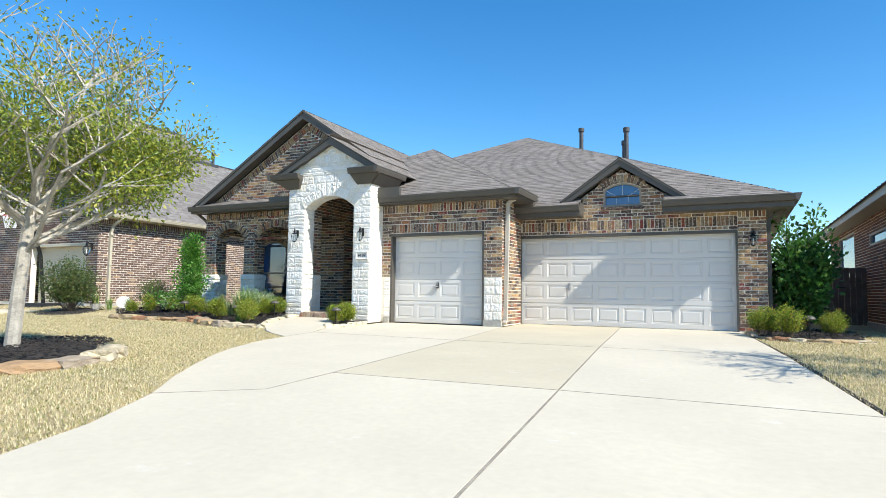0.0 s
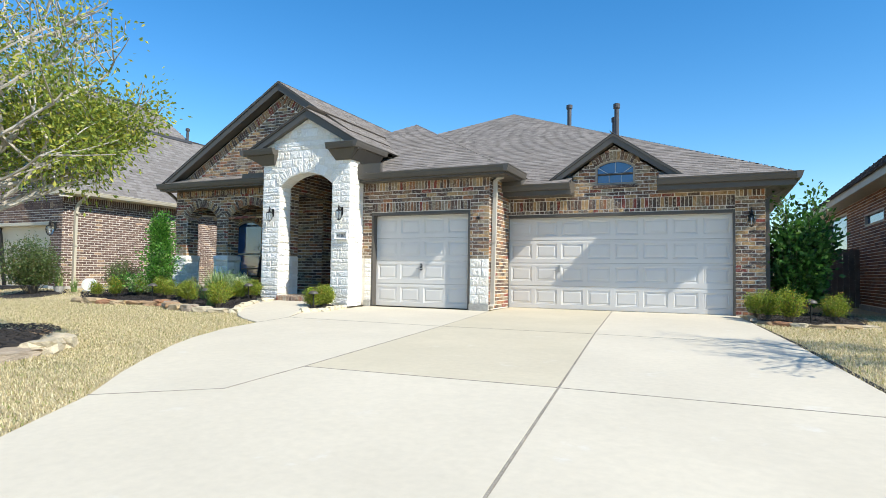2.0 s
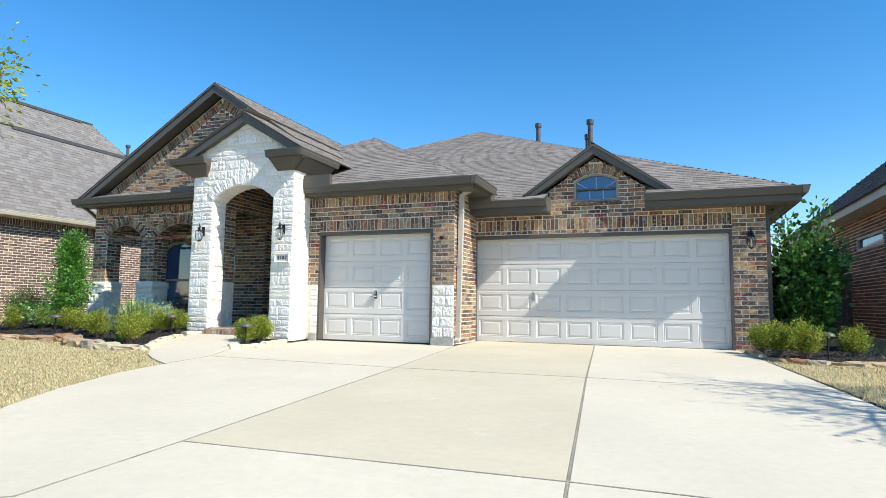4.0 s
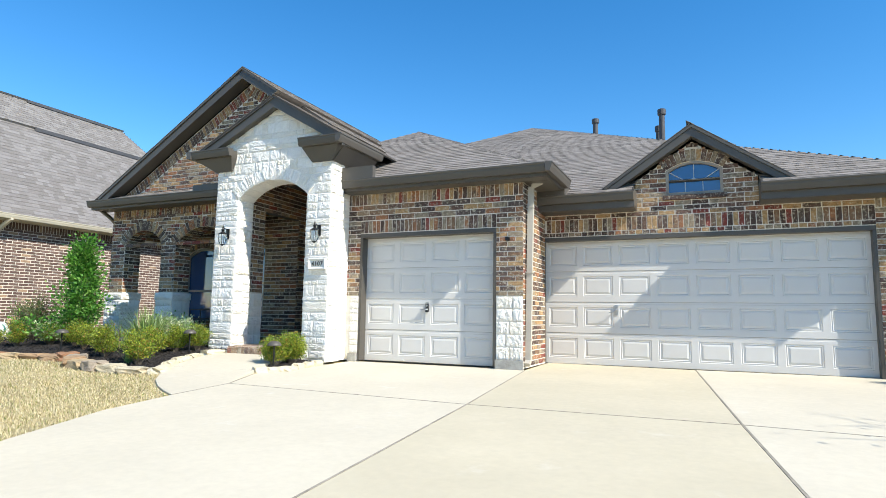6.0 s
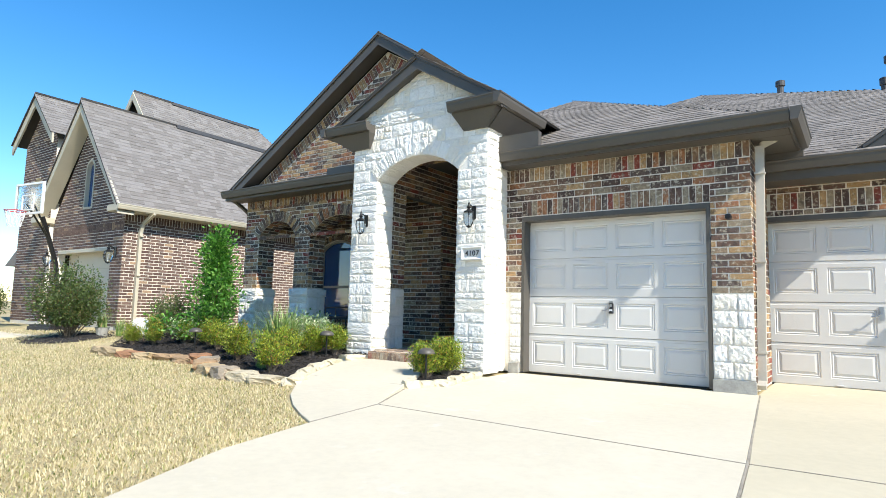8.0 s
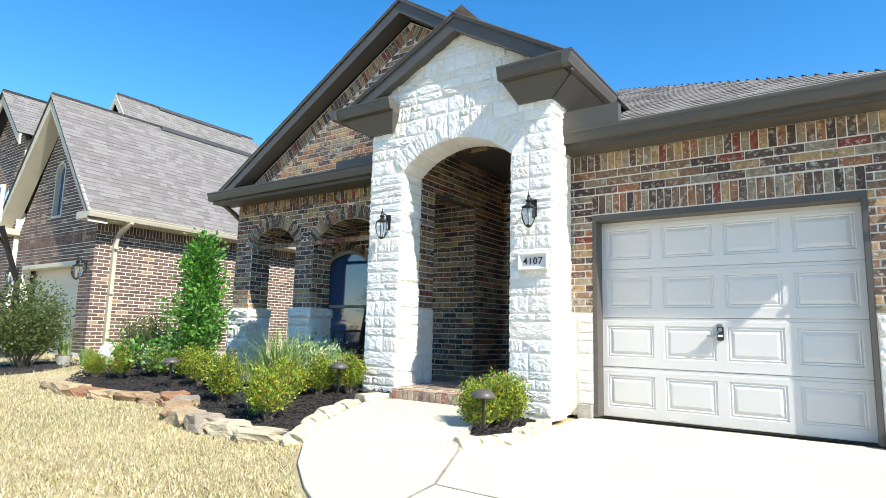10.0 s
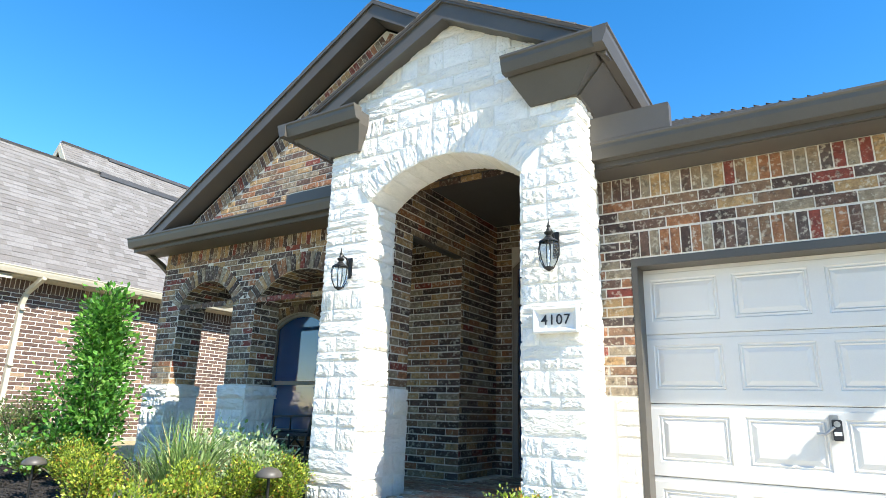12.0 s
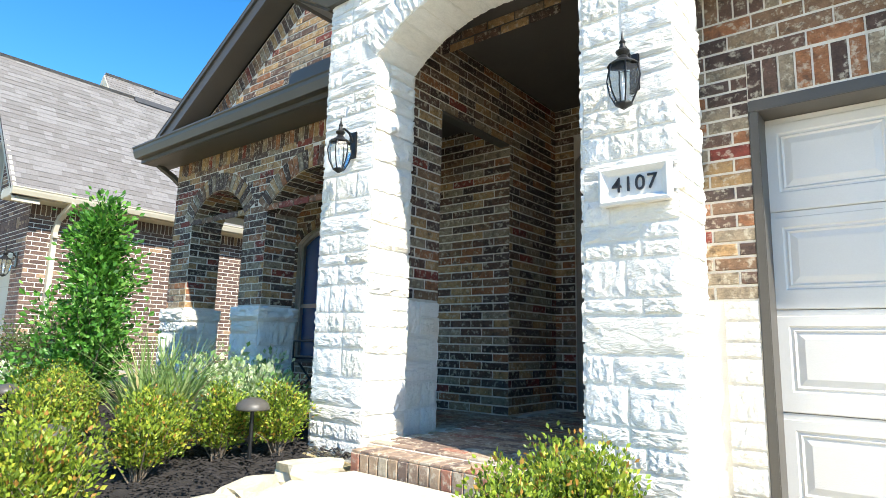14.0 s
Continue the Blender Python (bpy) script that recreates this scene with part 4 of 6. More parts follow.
# double garage eaves
for x0, x1 in ((-4.55, -2.94), (-1.10, 1.46)):
    gutter("gutter", (x0, 14.22, 2.875), (x1, 14.22, 2.875), (0, -1, 0), 0.14, 0.12)
    trim("fascia", (x0, x1, 14.221, 14.25, 2.62, 2.86))
    trim("soffit", (x0, min(x1, 1.42), 14.251, 14.656, 2.62, 2.65))
    trim("fascia", (x0, x0 + 0.03, 14.252, 14.65, 2.66, 2.95)) if x0 > -2 else trim("fascia", (x1 - 0.03, x1, 14.252, 14.65, 2.66, 2.95))
gutter("gutter", (1.46, 14.10, 2.875), (1.46, 30.0, 2.875), (1, 0, 0), 0.14, 0.12)
trim("fascia", (1.43, 1.459, 14.251, 30.0, 2.62, 2.86))
trim("soffit", (0.97, 1.429, 14.66, 30.0, 2.62, 2.65))
trim("flashing", (-4.60, -4.05, 14.10, 14.21, 2.877, 2.97), label="dark bronze flashing box at the end of the gutter")
rake((-2.05, 3.97), (-3.44, 3.02), (-0.62, 2.99), 14.44, 14.66, 0.17)
roof_d = tagged(new("roof_dormer"), "small shingled gable roof over the garage window", "roof", kind="structure")
roof_plane([(-3.48, 17.0, 2.995), (-3.48, 14.42, 2.995), (-2.05, 14.42, 3.985), (-2.05, 17.0, 3.985)], roof_d, M_SHINGLE)
roof_plane([(-0.58, 14.42, 2.965), (-0.58, 17.0, 2.965), (-2.05, 17.0, 3.985), (-2.05, 14.42, 3.985)], roof_d, M_SHINGLE)
# portico roof and boxed returns
PX, PZ = -8.94, 4.73
roof_o = tagged(new("roof_portico"), "small shingled gable roof over the limestone portico", "roof", kind="structure")
roof_plane([(-10.76, 16.5, 3.80), (-10.76, 12.40, 3.80), (PX, 12.40, PZ), (PX, 16.5, PZ)], roof_o, M_SHINGLE)
roof_plane([(-7.42, 12.40, 3.82), (-7.42, 16.5, 3.82), (PX, 16.5, PZ), (PX, 12.40, PZ)], roof_o, M_SHINGLE)
rake((PX, PZ - 0.005), (-10.72, 3.82), (-7.44, 3.83), 12.43, 12.58, 0.19)


def frustum(top, bottom, z0, z1, zb):
    """A box between z0 and z1 with a sloping soffit down to a smaller rectangle at zb; rectangles are (x0, x1, y0, y1)."""
    bm = bmesh.new()
    rings = []
    for (x0, x1, y0, y1), z in ((top, z1), (top, z0), (bottom, zb)):
        rings.append([bm.verts.new(p) for p in ((x0, y0, z), (x1, y0, z), (x1, y1, z), (x0, y1, z))])
    for q, r in zip(rings, rings[1:]):
        for i in range(4):
            bm.faces.new((q[i], q[(i + 1) % 4], r[(i + 1) % 4], r[i]))
    bm.faces.new(rings[0])
    bm.faces.new(rings[-1])
    return bm


for x0, x1, i0, i1 in ((-10.76, -9.84, 0.44, 0.10), (-8.28, -7.50, 0.16, 0.22)):
    gutter("gutter", (x0, 12.42, 3.82), (x1, 12.42, 3.82), (0, -1, 0), 0.14, 0.12)
    tagged(part("cornice_return", frustum((x0 + 0.02, x1 - 0.02, 12.421, 12.565), (x0 + i0, x1 - i1, 12.53, 12.565), 3.665, 3.80, 3.43), M_TRIM), "dark bronze boxed cornice return on the portico", "trim", kind="structure")
gutter("gutter", (-7.50, 12.30, 3.82), (-7.50, 13.75, 3.82), (1, 0, 0), 0.14, 0.12)
tagged(part("cornice_return", frustum((-7.80, -7.501, 12.566, 13.7), (-7.80, -7.70, 12.566, 13.7), 3.665, 3.79, 3.43), M_TRIM), "dark bronze boxed eave on the flank of the portico", "trim", kind="structure")
gutter("gutter", (-10.76, 12.30, 3.82), (-10.76, 13.1, 3.82), (-1, 0, 0), 0.14, 0.12)
tagged(part("cornice_return", frustum((-10.759, -10.28, 12.566, 13.1), (-10.36, -10.28, 12.566, 13.1), 3.665, 3.79, 3.43), M_TRIM), "dark bronze boxed eave on the flank of the portico", "trim", kind="structure")
# vent pipes
for x, y, z0, h, r, lab in ((-2.87, 20.76, 5.48, 0.95, 0.075, ""), (-2.98, 20.95, 5.48, 0.55, 0.06, ""), (-5.24, 24.46, 6.48, 1.15, 0.085, "")):
    vp = tagged(new("vent_pipe"), "dark painted metal roof vent pipe with cap", "vent pipe", "roof vents")
    vp.location = (x, y, 0)
    part("pipe", lathe(bmesh.new(), ((r, z0 - 0.7), (r, z0 + h - 0.1)), seg=12), M_PIPE, vp, smooth=False)
    part("cap", lathe(bmesh.new(), ((r * 1.05, z0 + h - 0.16), (r * 1.45, z0 + h - 0.14), (r * 1.45, z0 + h), (r * 0.9, z0 + h + 0.02))), M_PIPE, vp)


# ---- garage doors ----
def door_section(x0, x1, z0, z1, y, n):
    """One section with n raised panels, front at y."""
    bm = bmesh.new()
    e, th = 0.006, 0.035
    z0, z1 = z0 + 0.002, z1 - 0.002

    def q(a, b, c, d):
        bm.faces.new([bm.verts.new(p) for p in (a, b, c, d)])

    def rect_ring(o, i, yo, yi):
        (a0, a1, b0, b1), (c0, c1, d0, d1) = o, i
        O = [(a0, yo, b0), (a1, yo, b0), (a1, yo, b1), (a0, yo, b1)]
        I = [(c0, yi, d0), (c1, yi, d0), (c1, yi, d1), (c0, yi, d1)]
        for k in range(4):
            q(O[k], O[(k + 1) % 4], I[(k + 1) % 4], I[k])

    w = (x1 - x0) / n
    pw, pz0, pz1 = w - 0.105, z0 + 0.105, z1 - 0.085
    xs = [x0]
    for i in range(n):
        c = x0 + (i + 0.5) * w
        xs += [c - pw / 2, c + pw / 2]
    xs.append(x1)
    q((x0, y, z0 + e), (x1, y, z0 + e), (x1, y, pz0), (x0, y, pz0))
    zc = z1 - 0.035
    q((x0, y, pz1), (x1, y, pz1), (x1, y, zc), (x0, y, zc))
    q((x0, y, zc), (x1, y, zc), (x1, y + 0.006, zc + 0.004), (x0, y + 0.006, zc + 0.004))
    q((x0, y + 0.006, zc + 0.004), (x1, y + 0.006, zc + 0.004), (x1, y + 0.006, z1), (x0, y + 0.006, z1))
    q((x0, y + 0.006, z1), (x1, y + 0.006, z1), (x1, y + th, z1), (x0, y + th, z1))
    q((x0, y, z0 + e), (x1, y, z0 + e), (x1, y + e, z0), (x0, y + e, z0))
    q((x0, y + e, z0), (x1, y + e, z0), (x1, y + th, z0), (x0, y + th, z0))
    for i in range(0, len(xs), 2):
        q((xs[i], y, pz0), (xs[i + 1], y, pz0), (xs[i + 1], y, pz1), (xs[i], y, pz1))
    for i in range(n):
        a0, a1 = xs[2 * i + 1], xs[2 * i + 2]
        R = [(a0, a1, pz0, pz1, y)]
        for ins, dy in ((0.008, 0.009), (0.016, 0.009), (0.024, 0.004), (0.034, 0.013), (0.07, 0.003)):
            R.append((a0 + ins, a1 - ins, pz0 + ins, pz1 - ins, y + dy))
        for o, i_ in zip(R, R[1:]):
            rect_ring(o[:4], i_[:4], o[4], i_[4])
        a0, a1, b0, b1, yy = R[-1]
        q((a0, yy, b0), (a1, yy, b0), (a1, yy, b1), (a0, yy, b1))
    q((x0, y + th, z0), (x1, y + th, z0), (x1, y + th, z1), (x0, y + th, z1))
    bmesh.ops.remove_doubles(bm, verts=bm.verts, dist=0.0004)
    return bm


def garage_door(x0, x1, z0, z1, y, n, label, handle_x):
    d = tagged(new("garage_door"), label, "garage door", "garage doors")
    h = (z1 - z0) / 4
    for i in range(4):
        part("door_section", door_section(x0, x1, z0 + i * h, z0 + (i + 1) * h, y, n), M_DOOR, d)
    part("weather_seal", boxes((x0, x1, y + 0.004, y + 0.03, z0 - 0.018, z0 - 0.001)), M_BLACK, d, "black rubber bottom seal")
    lock = part("handle_plate", boxes((handle_x - 0.028, handle_x + 0.028, y - 0.012, y, 0.86, 1.03), bevel=0.004), M_STEEL, d, "steel lock plate")
    bm = tube(bmesh.new(), [(handle_x, y - 0.005, 0.95), (handle_x, y - 0.05, 0.95)], 0.012)
    tube(bm, [(handle_x, y - 0.05, 0.95), (handle_x - 0.06, y - 0.055, 0.90), (handle_x - 0.11, y - 0.05, 0.905)], 0.010)
    part("handle", bm, M_STEEL, lock, "steel T-handle")
    bm = boxes((handle_x - 0.5, handle_x - 0.42, y - 0.03, y, z0 + 0.02, z0 + 0.032))
    part("pull", bm, M_DOOR, d)
    return d


garage_door(-4.55, 0.35, 0.0, 2.155, 14.79, 8, "closed white steel double garage door with raised panels", -3.33)
garage_door(-7.51, -5.04, 0.0, 2.17, 13.47, 4, "closed white steel single garage door with raised panels", -6.29)
for x0, x1, zt, yf, yd in ((-4.60, 0.40, 2.22, 14.66, 14.785), (-7.56, -4.99, 2.24, 13.30, 13.465)):
    fr = tagged(new("door_frame"), "dark bronze painted garage door frame", "door frame", kind="structure")
    part("jamb", boxes((x0 + 0.002, x0 + 0.05, yf - 0.008, yd + 0.05, 0.0, zt - 0.07), bevel=0.004), M_TRIM, fr)
    part("jamb", boxes((x1 - 0.05, x1 - 0.002, yf - 0.008, yd + 0.05, 0.0, zt - 0.07), bevel=0.004), M_TRIM, fr)
    part("head", boxes((x0 + 0.002, x1 - 0.002, yf - 0.008, yd + 0.05, zt - 0.069, zt - 0.002), bevel=0.004), M_TRIM, fr)
    part("backing", boxes((x0, x1, yd + 0.06, yd + 0.10, 0.0, zt)), M_DARKIN, fr)


# ---- porch floor and step ----
porch_floor = tagged(part("floor", boxes((-9.78, -8.2, 12.62, 15.49, -0.1, FLOOR - 0.012), (-14.3, -9.781, 13.5, 15.49, -0.1, FLOOR - 0.012)), M_MORTAR), "brick-paved porch floor", "floor", kind="structure")
mf = Masonry(porch_floor, M_PAVER, M_PAVER_J, 300)
PF = Place((0, 0, FLOOR - 0.012), (1, 0, 0), (0, 1, 0), (0, 0, 1))
y = 12.64
k = 0
while y < 15.4:
    x = -9.78 + (k % 2) * 0.1
    while x < -8.25:
        if (k + round(x * 9)) % 5 < 4:
            mf.add(PF, x + 0.1, y + 0.048, 0.19, 0.09, d=0.012)
        else:
            mf.add(PF, x + 0.1, y + 0.048, 0.185, 0.088, d=0.012)
        x += 0.2
    y += 0.1
    k += 1
y = 13.55
while y < 14.5:
    x = -14.2
    while x < -9.95:
        mf.add(PF, x + 0.1, y + 0.048, 0.19, 0.09, d=0.012, single=False)
        x += 0.2
    y += 0.1
mf.finish("paver_rest")
step = tagged(part("step", boxes((-9.70, -8.20, 12.42, 12.62, -0.1, FLOOR - 0.03)), M_MORTAR), "brick step edged with rowlock bricks", "step", kind="structure")
ms = Masonry(step, M_PAVER, M_PAVER_J, 120)
for i in range(19):
    x = -9.695 + (i + 0.5) * 1.49 / 19
    ms.add(PF, x, 12.52, 0.067, 0.21, d=0.014, w=-0.015)
    ms.add(front(12.42), x, 0.135, 0.067, 0.11, d=0.012)
ms.finish()


# ---- windows and entry door ----
def pane(name, verts, parent, label="window glass with the blue sky reflection put into its colour"):
    bm = bmesh.new()
    bm.faces.new([bm.verts.new(v) for v in verts])
    r = bmesh.ops.extrude_face_region(bm, geom=bm.faces[:])
    bmesh.ops.translate(bm, vec=(0, 0.008, 0), verts=[v for v in r["geom"] if isinstance(v, bmesh.types.BMVert)])
    return part(name, bm, M_GLASS_SKY, parent, label)


M_GRID = mat("window_grid", (0.42, 0.46, 0.52), 0.5, spread=0.03, bump=0)
dw = tagged(new("window_1"), "arched garage gable window, its glass coloured as reflected deep blue sky", "window", kind="structure")
o = [(-2.47, 2.85)] + win_arch + [(-1.60, 2.85)]
i_a, _, _, _ = arch(-2.425, -1.645, 3.25, 3.375)
i_ = [(-2.425, 2.90)] + i_a + [(-1.645, 2.90)]
part("window_frame", slab([o, i_], PA, -0.10, -0.01), M_FRAME, dw, "tan painted frame")
pane("pane", [(u, 14.73, v) for u, v in i_], dw)
bm = bmesh.new()
for a, b in (((-2.17, 2.90), (-2.17, 3.10)), ((-1.90, 2.90), (-1.90, 3.10)), ((-2.17, 3.10), (-2.035, 3.13)), ((-2.035, 3.13), (-1.90, 3.10)), ((-2.17, 3.10), (-2.42, 3.26)), ((-1.90, 3.10), (-1.65, 3.26)), ((-2.035, 3.13), (-2.035, 3.37))):
    tube(bm, [(a[0], 14.724, a[1]), (b[0], 14.724, b[1])], 0.009, 4)
part("grid", bm, M_GRID, dw, "slim pale glazing grid")
tagged(part("window_sill", boxes((-2.52, -1.55, 14.60, 14.66, 2.775, 2.845), bevel=0.006), M_BRICK), "brick rowlock sill under the arched window", "sill", kind="structure")
pw = tagged(new("window_2"), "tall arched porch window with dark reflecting glass", "window", kind="structure")
o = [(-13.17, 0.62)] + w_arch + [(-12.10, 0.62)]
ia, _, _, _ = arch(-13.12, -12.15, 2.07, 2.24)
inn = [(-13.12, 0.67)] + ia + [(-12.15, 0.67)]
part("window_frame", slab([o, inn], PW, -0.11, -0.05), M_FRAME, pw, "tan painted frame")
part("rail", boxes((-13.12, -12.15, 14.625, 14.66, 1.27, 1.32)), M_FRAME, pw)
pane("pane", [(u, 14.665, v) for u, v in inn], pw)
pw2 = tagged(new("window_3"), "tall porch window with dark reflecting glass", "window", kind="structure")
part("window_frame", slab([[(-11.62, 0.62), (-11.62, 2.3), (-10.80, 2.3), (-10.80, 0.62)], [(-11.56, 0.68), (-11.56, 2.24), (-10.86, 2.24), (-10.86, 0.68)]], PW, -0.11, -0.05), M_FRAME, pw2, "tan painted frame")
pane("pane", [(-11.56, 14.665, 0.68), (-11.56, 14.665, 2.24), (-10.86, 14.665, 2.24), (-10.86, 14.665, 0.68)], pw2)
part("rail", boxes((-11.56, -10.86, 14.625, 14.66, 1.44, 1.49)), M_FRAME, pw2)
ed = tagged(new("door_1"), "dark wood entry door with sidelight in a taupe frame", "door", kind="structure")
part("door_frame", slab([[(-9.70, 0.2)] + d_arch + [(-8.55, 0.2)], [(-9.63, 0.25), (-9.63, 2.35), (-9.36, 2.35), (-9.36, 0.25)], [(-9.27, 0.25), (-9.27, 2.35), (-8.62, 2.35), (-8.62, 0.25)], [(-9.63, 2.45), (-9.63, 2.86), (-8.62, 2.86), (-8.62, 2.45)]], PEB, -0.1, -0.03), M_FRAME, ed, "taupe painted frame")
pane("sidelight", [(-9.63, 15.58, 0.25), (-9.63, 15.58, 2.35), (-9.36, 15.58, 2.35), (-9.36, 15.58, 0.25)], ed)
pane("transom", [(-9.63, 15.58, 2.45), (-9.63, 15.58, 2.86), (-8.62, 15.58, 2.86), (-8.62, 15.58, 2.45)], ed)
part("door_leaf", boxes((-9.27, -8.62, 15.56, 15.6, 0.25, 2.35), bevel=0.004), M_WOODDOOR, ed)
part("door_handle", tube(bmesh.new(), [(-9.18, 15.52, 1.1), (-9.18, 15.52, 1.35)], 0.012), M_METAL, ed)


# ---- downspouts ----
def downspout(pts, label, material, w=0.075, d=0.055):
    ob = tagged(new("downspout"), label, "downspout", "downspouts")
    bm = bmesh.new()
    for a, b in zip(pts, pts[1:]):
        a, b = Vector(a), Vector(b)
        dz = (b - a).normalized()
        sx = Vector((1, 0, 0)) if abs(dz.x) < 0.6 else Vector((0, 0, 1))
        sy = dz.cross(sx).normalized()
        prism(bm, [sx * w / 2 + sy * d / 2, -sx * w / 2 + sy * d / 2, -sx * w / 2 - sy * d / 2, sx * w / 2 - sy * d / 2], a, b)
    part("pipe", bm, material, ob)
    lo, hi = pts[-2], pts[1]
    for f in (0.12, 0.5, 0.88):
        z = lo[2] + (hi[2] - lo[2]) * f
        x = lo[0] + (hi[0] - lo[0]) * f
        part("strap", boxes((x - w / 2 - 0.012, x + w / 2 + 0.012, lo[1] - d / 2 - 0.003, lo[1] + d / 2 + 0.003, z - 0.012, z + 0.012)), material, ob)
    return ob


downspout([(-4.10, 13.60, 3.10), (-4.45, 13.45, 2.90), (-4.49, 13.42, 0.12), (-4.49, 13.34, 0.06)], "taupe metal downspout beside the garage corner", M_SPOUT, 0.09, 0.065)
downspout([(1.50, 14.5, 2.74), (1.25, 14.78, 2.60), (1.00, 14.80, 2.42), (1.00, 14.80, 0.12), (1.0, 14.7, 0.05)], "dark downspout on the garage flank", M_TRIM)
downspout([(-14.55, 13.2, 3.14), (-14.45, 13.45, 2.95), (-14.40, 13.62, 2.80), (-14.40, 13.62, 0.2), (-14.4, 13.55, 0.15)], "dark downspout on the porch corner", M_TRIM)


# ---- wall lanterns ----
def lantern(x, y, z, s=1.0, label="black iron carriage lantern with glass panes on the wall"):
    """A carriage lantern hung in front of a wall facing -y; z at the middle of the glass, y at the wall."""
    o = tagged(new("wall_lantern"), label, "wall light", "wall lanterns")
    o.location = (x, y, z)
    o.scale = (s, s, s)
    part("wall_plate", boxes((-0.045, 0.045, -0.02, 0.0, -0.02, 0.22), bevel=0.006), M_METAL, o)
    cy = -0.16
    part("arm", tube(bmesh.new(), [(0, -0.01, 0.12), (0, -0.06, 0.2), (0, -0.12, 0.22), (0, cy, 0.17)], 0.011, 8), M_METAL, o)
    part("glass", lathe(bmesh.new(), ((0.046, -0.15), (0.082, -0.08), (0.1, 0.01), (0.084, 0.085)), (0, cy, 0), 6), M_GLASS, o, "clear bevelled lantern glass")
    for k in range(6):
        a = 6.2832 * k / 6
        bm = tube(bmesh.new(), [(0.048 * math.cos(a), cy + 0.048 * math.sin(a), -0.15), (0.084 * math.cos(a), cy + 0.084 * math.sin(a), -0.08), (0.102 * math.cos(a), cy + 0.102 * math.sin(a), 0.01), (0.086 * math.cos(a), cy + 0.083 * math.sin(a), 0.09)], 0.005, 4)
        part("bar", bm, M_METAL, o)
    part("base", lathe(bmesh.new(), ((0.01, -0.182), (0.026, -0.17), (0.05, -0.156), (0.05, -0.148)), (0, cy, 0), 12), M_METAL, o)
    part("roof", lathe(bmesh.new(), ((0.092, 0.085), (0.084, 0.096), (0.044, 0.122), (0.022, 0.15), (0.038, 0.168), (0.042, 0.178), (0.022, 0.195), (0.014, 0.225), (0.02, 0.238), (0.009, 0.255), (0.005, 0.285), (0.002, 0.31)), (0, cy, 0), 14), M_METAL, o)
    part("candle", lathe(bmesh.new(), ((0.012, -0.13), (0.012, -0.03), (0.016, -0.02), (0.008, 0.03)), (0, cy, 0), 8), M_WHITE, o)
    return o


lantern(-7.93, 12.56, 2.14, 0.82)
lantern(-9.97, 12.56, 2.16, 0.82)
lantern(0.69, 14.64, 1.98, 0.85)
sp = tagged(new("motion_sensor"), "small black motion sensor on the brick wall", "sensor")
part("mount", lathe(bmesh.new(), ((0.035, 0.0), (0.035, 0.02)), (0, 0, 0), 10), M_METAL, sp)
part("head", boxes((-0.03, 0.03, -0.03, 0.03, 0.02, 0.09), bevel=0.008), M_METAL, sp)
sp.matrix_world = pose(-4.78, 13.285, 2.04, 90, 0, 0)

# house number
hn = tagged(new("house_number_plaque"), "white cast-stone plaque with dark house number 4107", "house number")
hn.location = (-7.93, 12.56, 1.645)
hn.scale = (0.88, 1.0, 0.9)
bm = bmesh.new()
R = [(-0.20, 0.20, -0.105, 0.105, 0.0), (-0.20, 0.20, -0.105, 0.105, -0.045), (-0.185, 0.185, -0.09, 0.09, -0.05), (-0.15, 0.15, -0.06, 0.06, -0.022)]
rings = [[bm.verts.new(p) for p in ((a, yy, c), (b, yy, c), (b, yy, d), (a, yy, d))] for a, b, c, d, yy in R]
for q, s in zip(rings, rings[1:]):
    for k in range(4):
        bm.faces.new((q[k], q[(k + 1) % 4], s[(k + 1) % 4], s[k]))
bm.faces.new(rings[-1])
part("plaque", bm, M_PLATE, hn)
for i, ch in enumerate("4107"):
    tc = bpy.data.curves.new("digit", "FONT")
    tc.body = ch
    tc.size = 0.118
    tc.extrude = 0.004
    tc.offset = 0.0002
    tc.align_x, tc.align_y = "CENTER", "CENTER"
    tmp = bpy.data.objects.new("digit", tc)
    scene.collection.objects.link(tmp)
    dm = bpy.data.meshes.new_from_object(tmp.evaluated_get(bpy.context.evaluated_depsgraph_get()))
    bpy.data.objects.remove(tmp)
    dm.materials.clear()
    dm.materials.append(M_BLACK)
    dg = new("digit", dm)
    dg.parent = hn
    dg.matrix_local = pose(-0.099 + 0.066 * i, -0.028, 0, 90, 0, 0)
    tagged(dg, "dark metal digit " + ch)

# lock box on the single garage door
lb = tagged(new("lock_box"), "small black lock box with pale bars hung on the door handle", "lock box")
lb.location = (-6.275, 13.435, 0.93)
part("body", boxes((-0.03, 0.03, -0.02, 0.015, -0.07, 0.07), bevel=0.006), M_BLACK, lb)
part("dial", lathe(bmesh.new(), ((0.02, 0), (0.02, 0.008)), (0, 0, 0), 12), M_STEEL, lb).matrix_local = pose(0, -0.02, 0.04, 90, 0, 0)
part("label_bar", boxes((-0.022, 0.022, -0.0225, -0.0195, -0.035, -0.012)), M_WHITE, lb, "pale lettering bar")


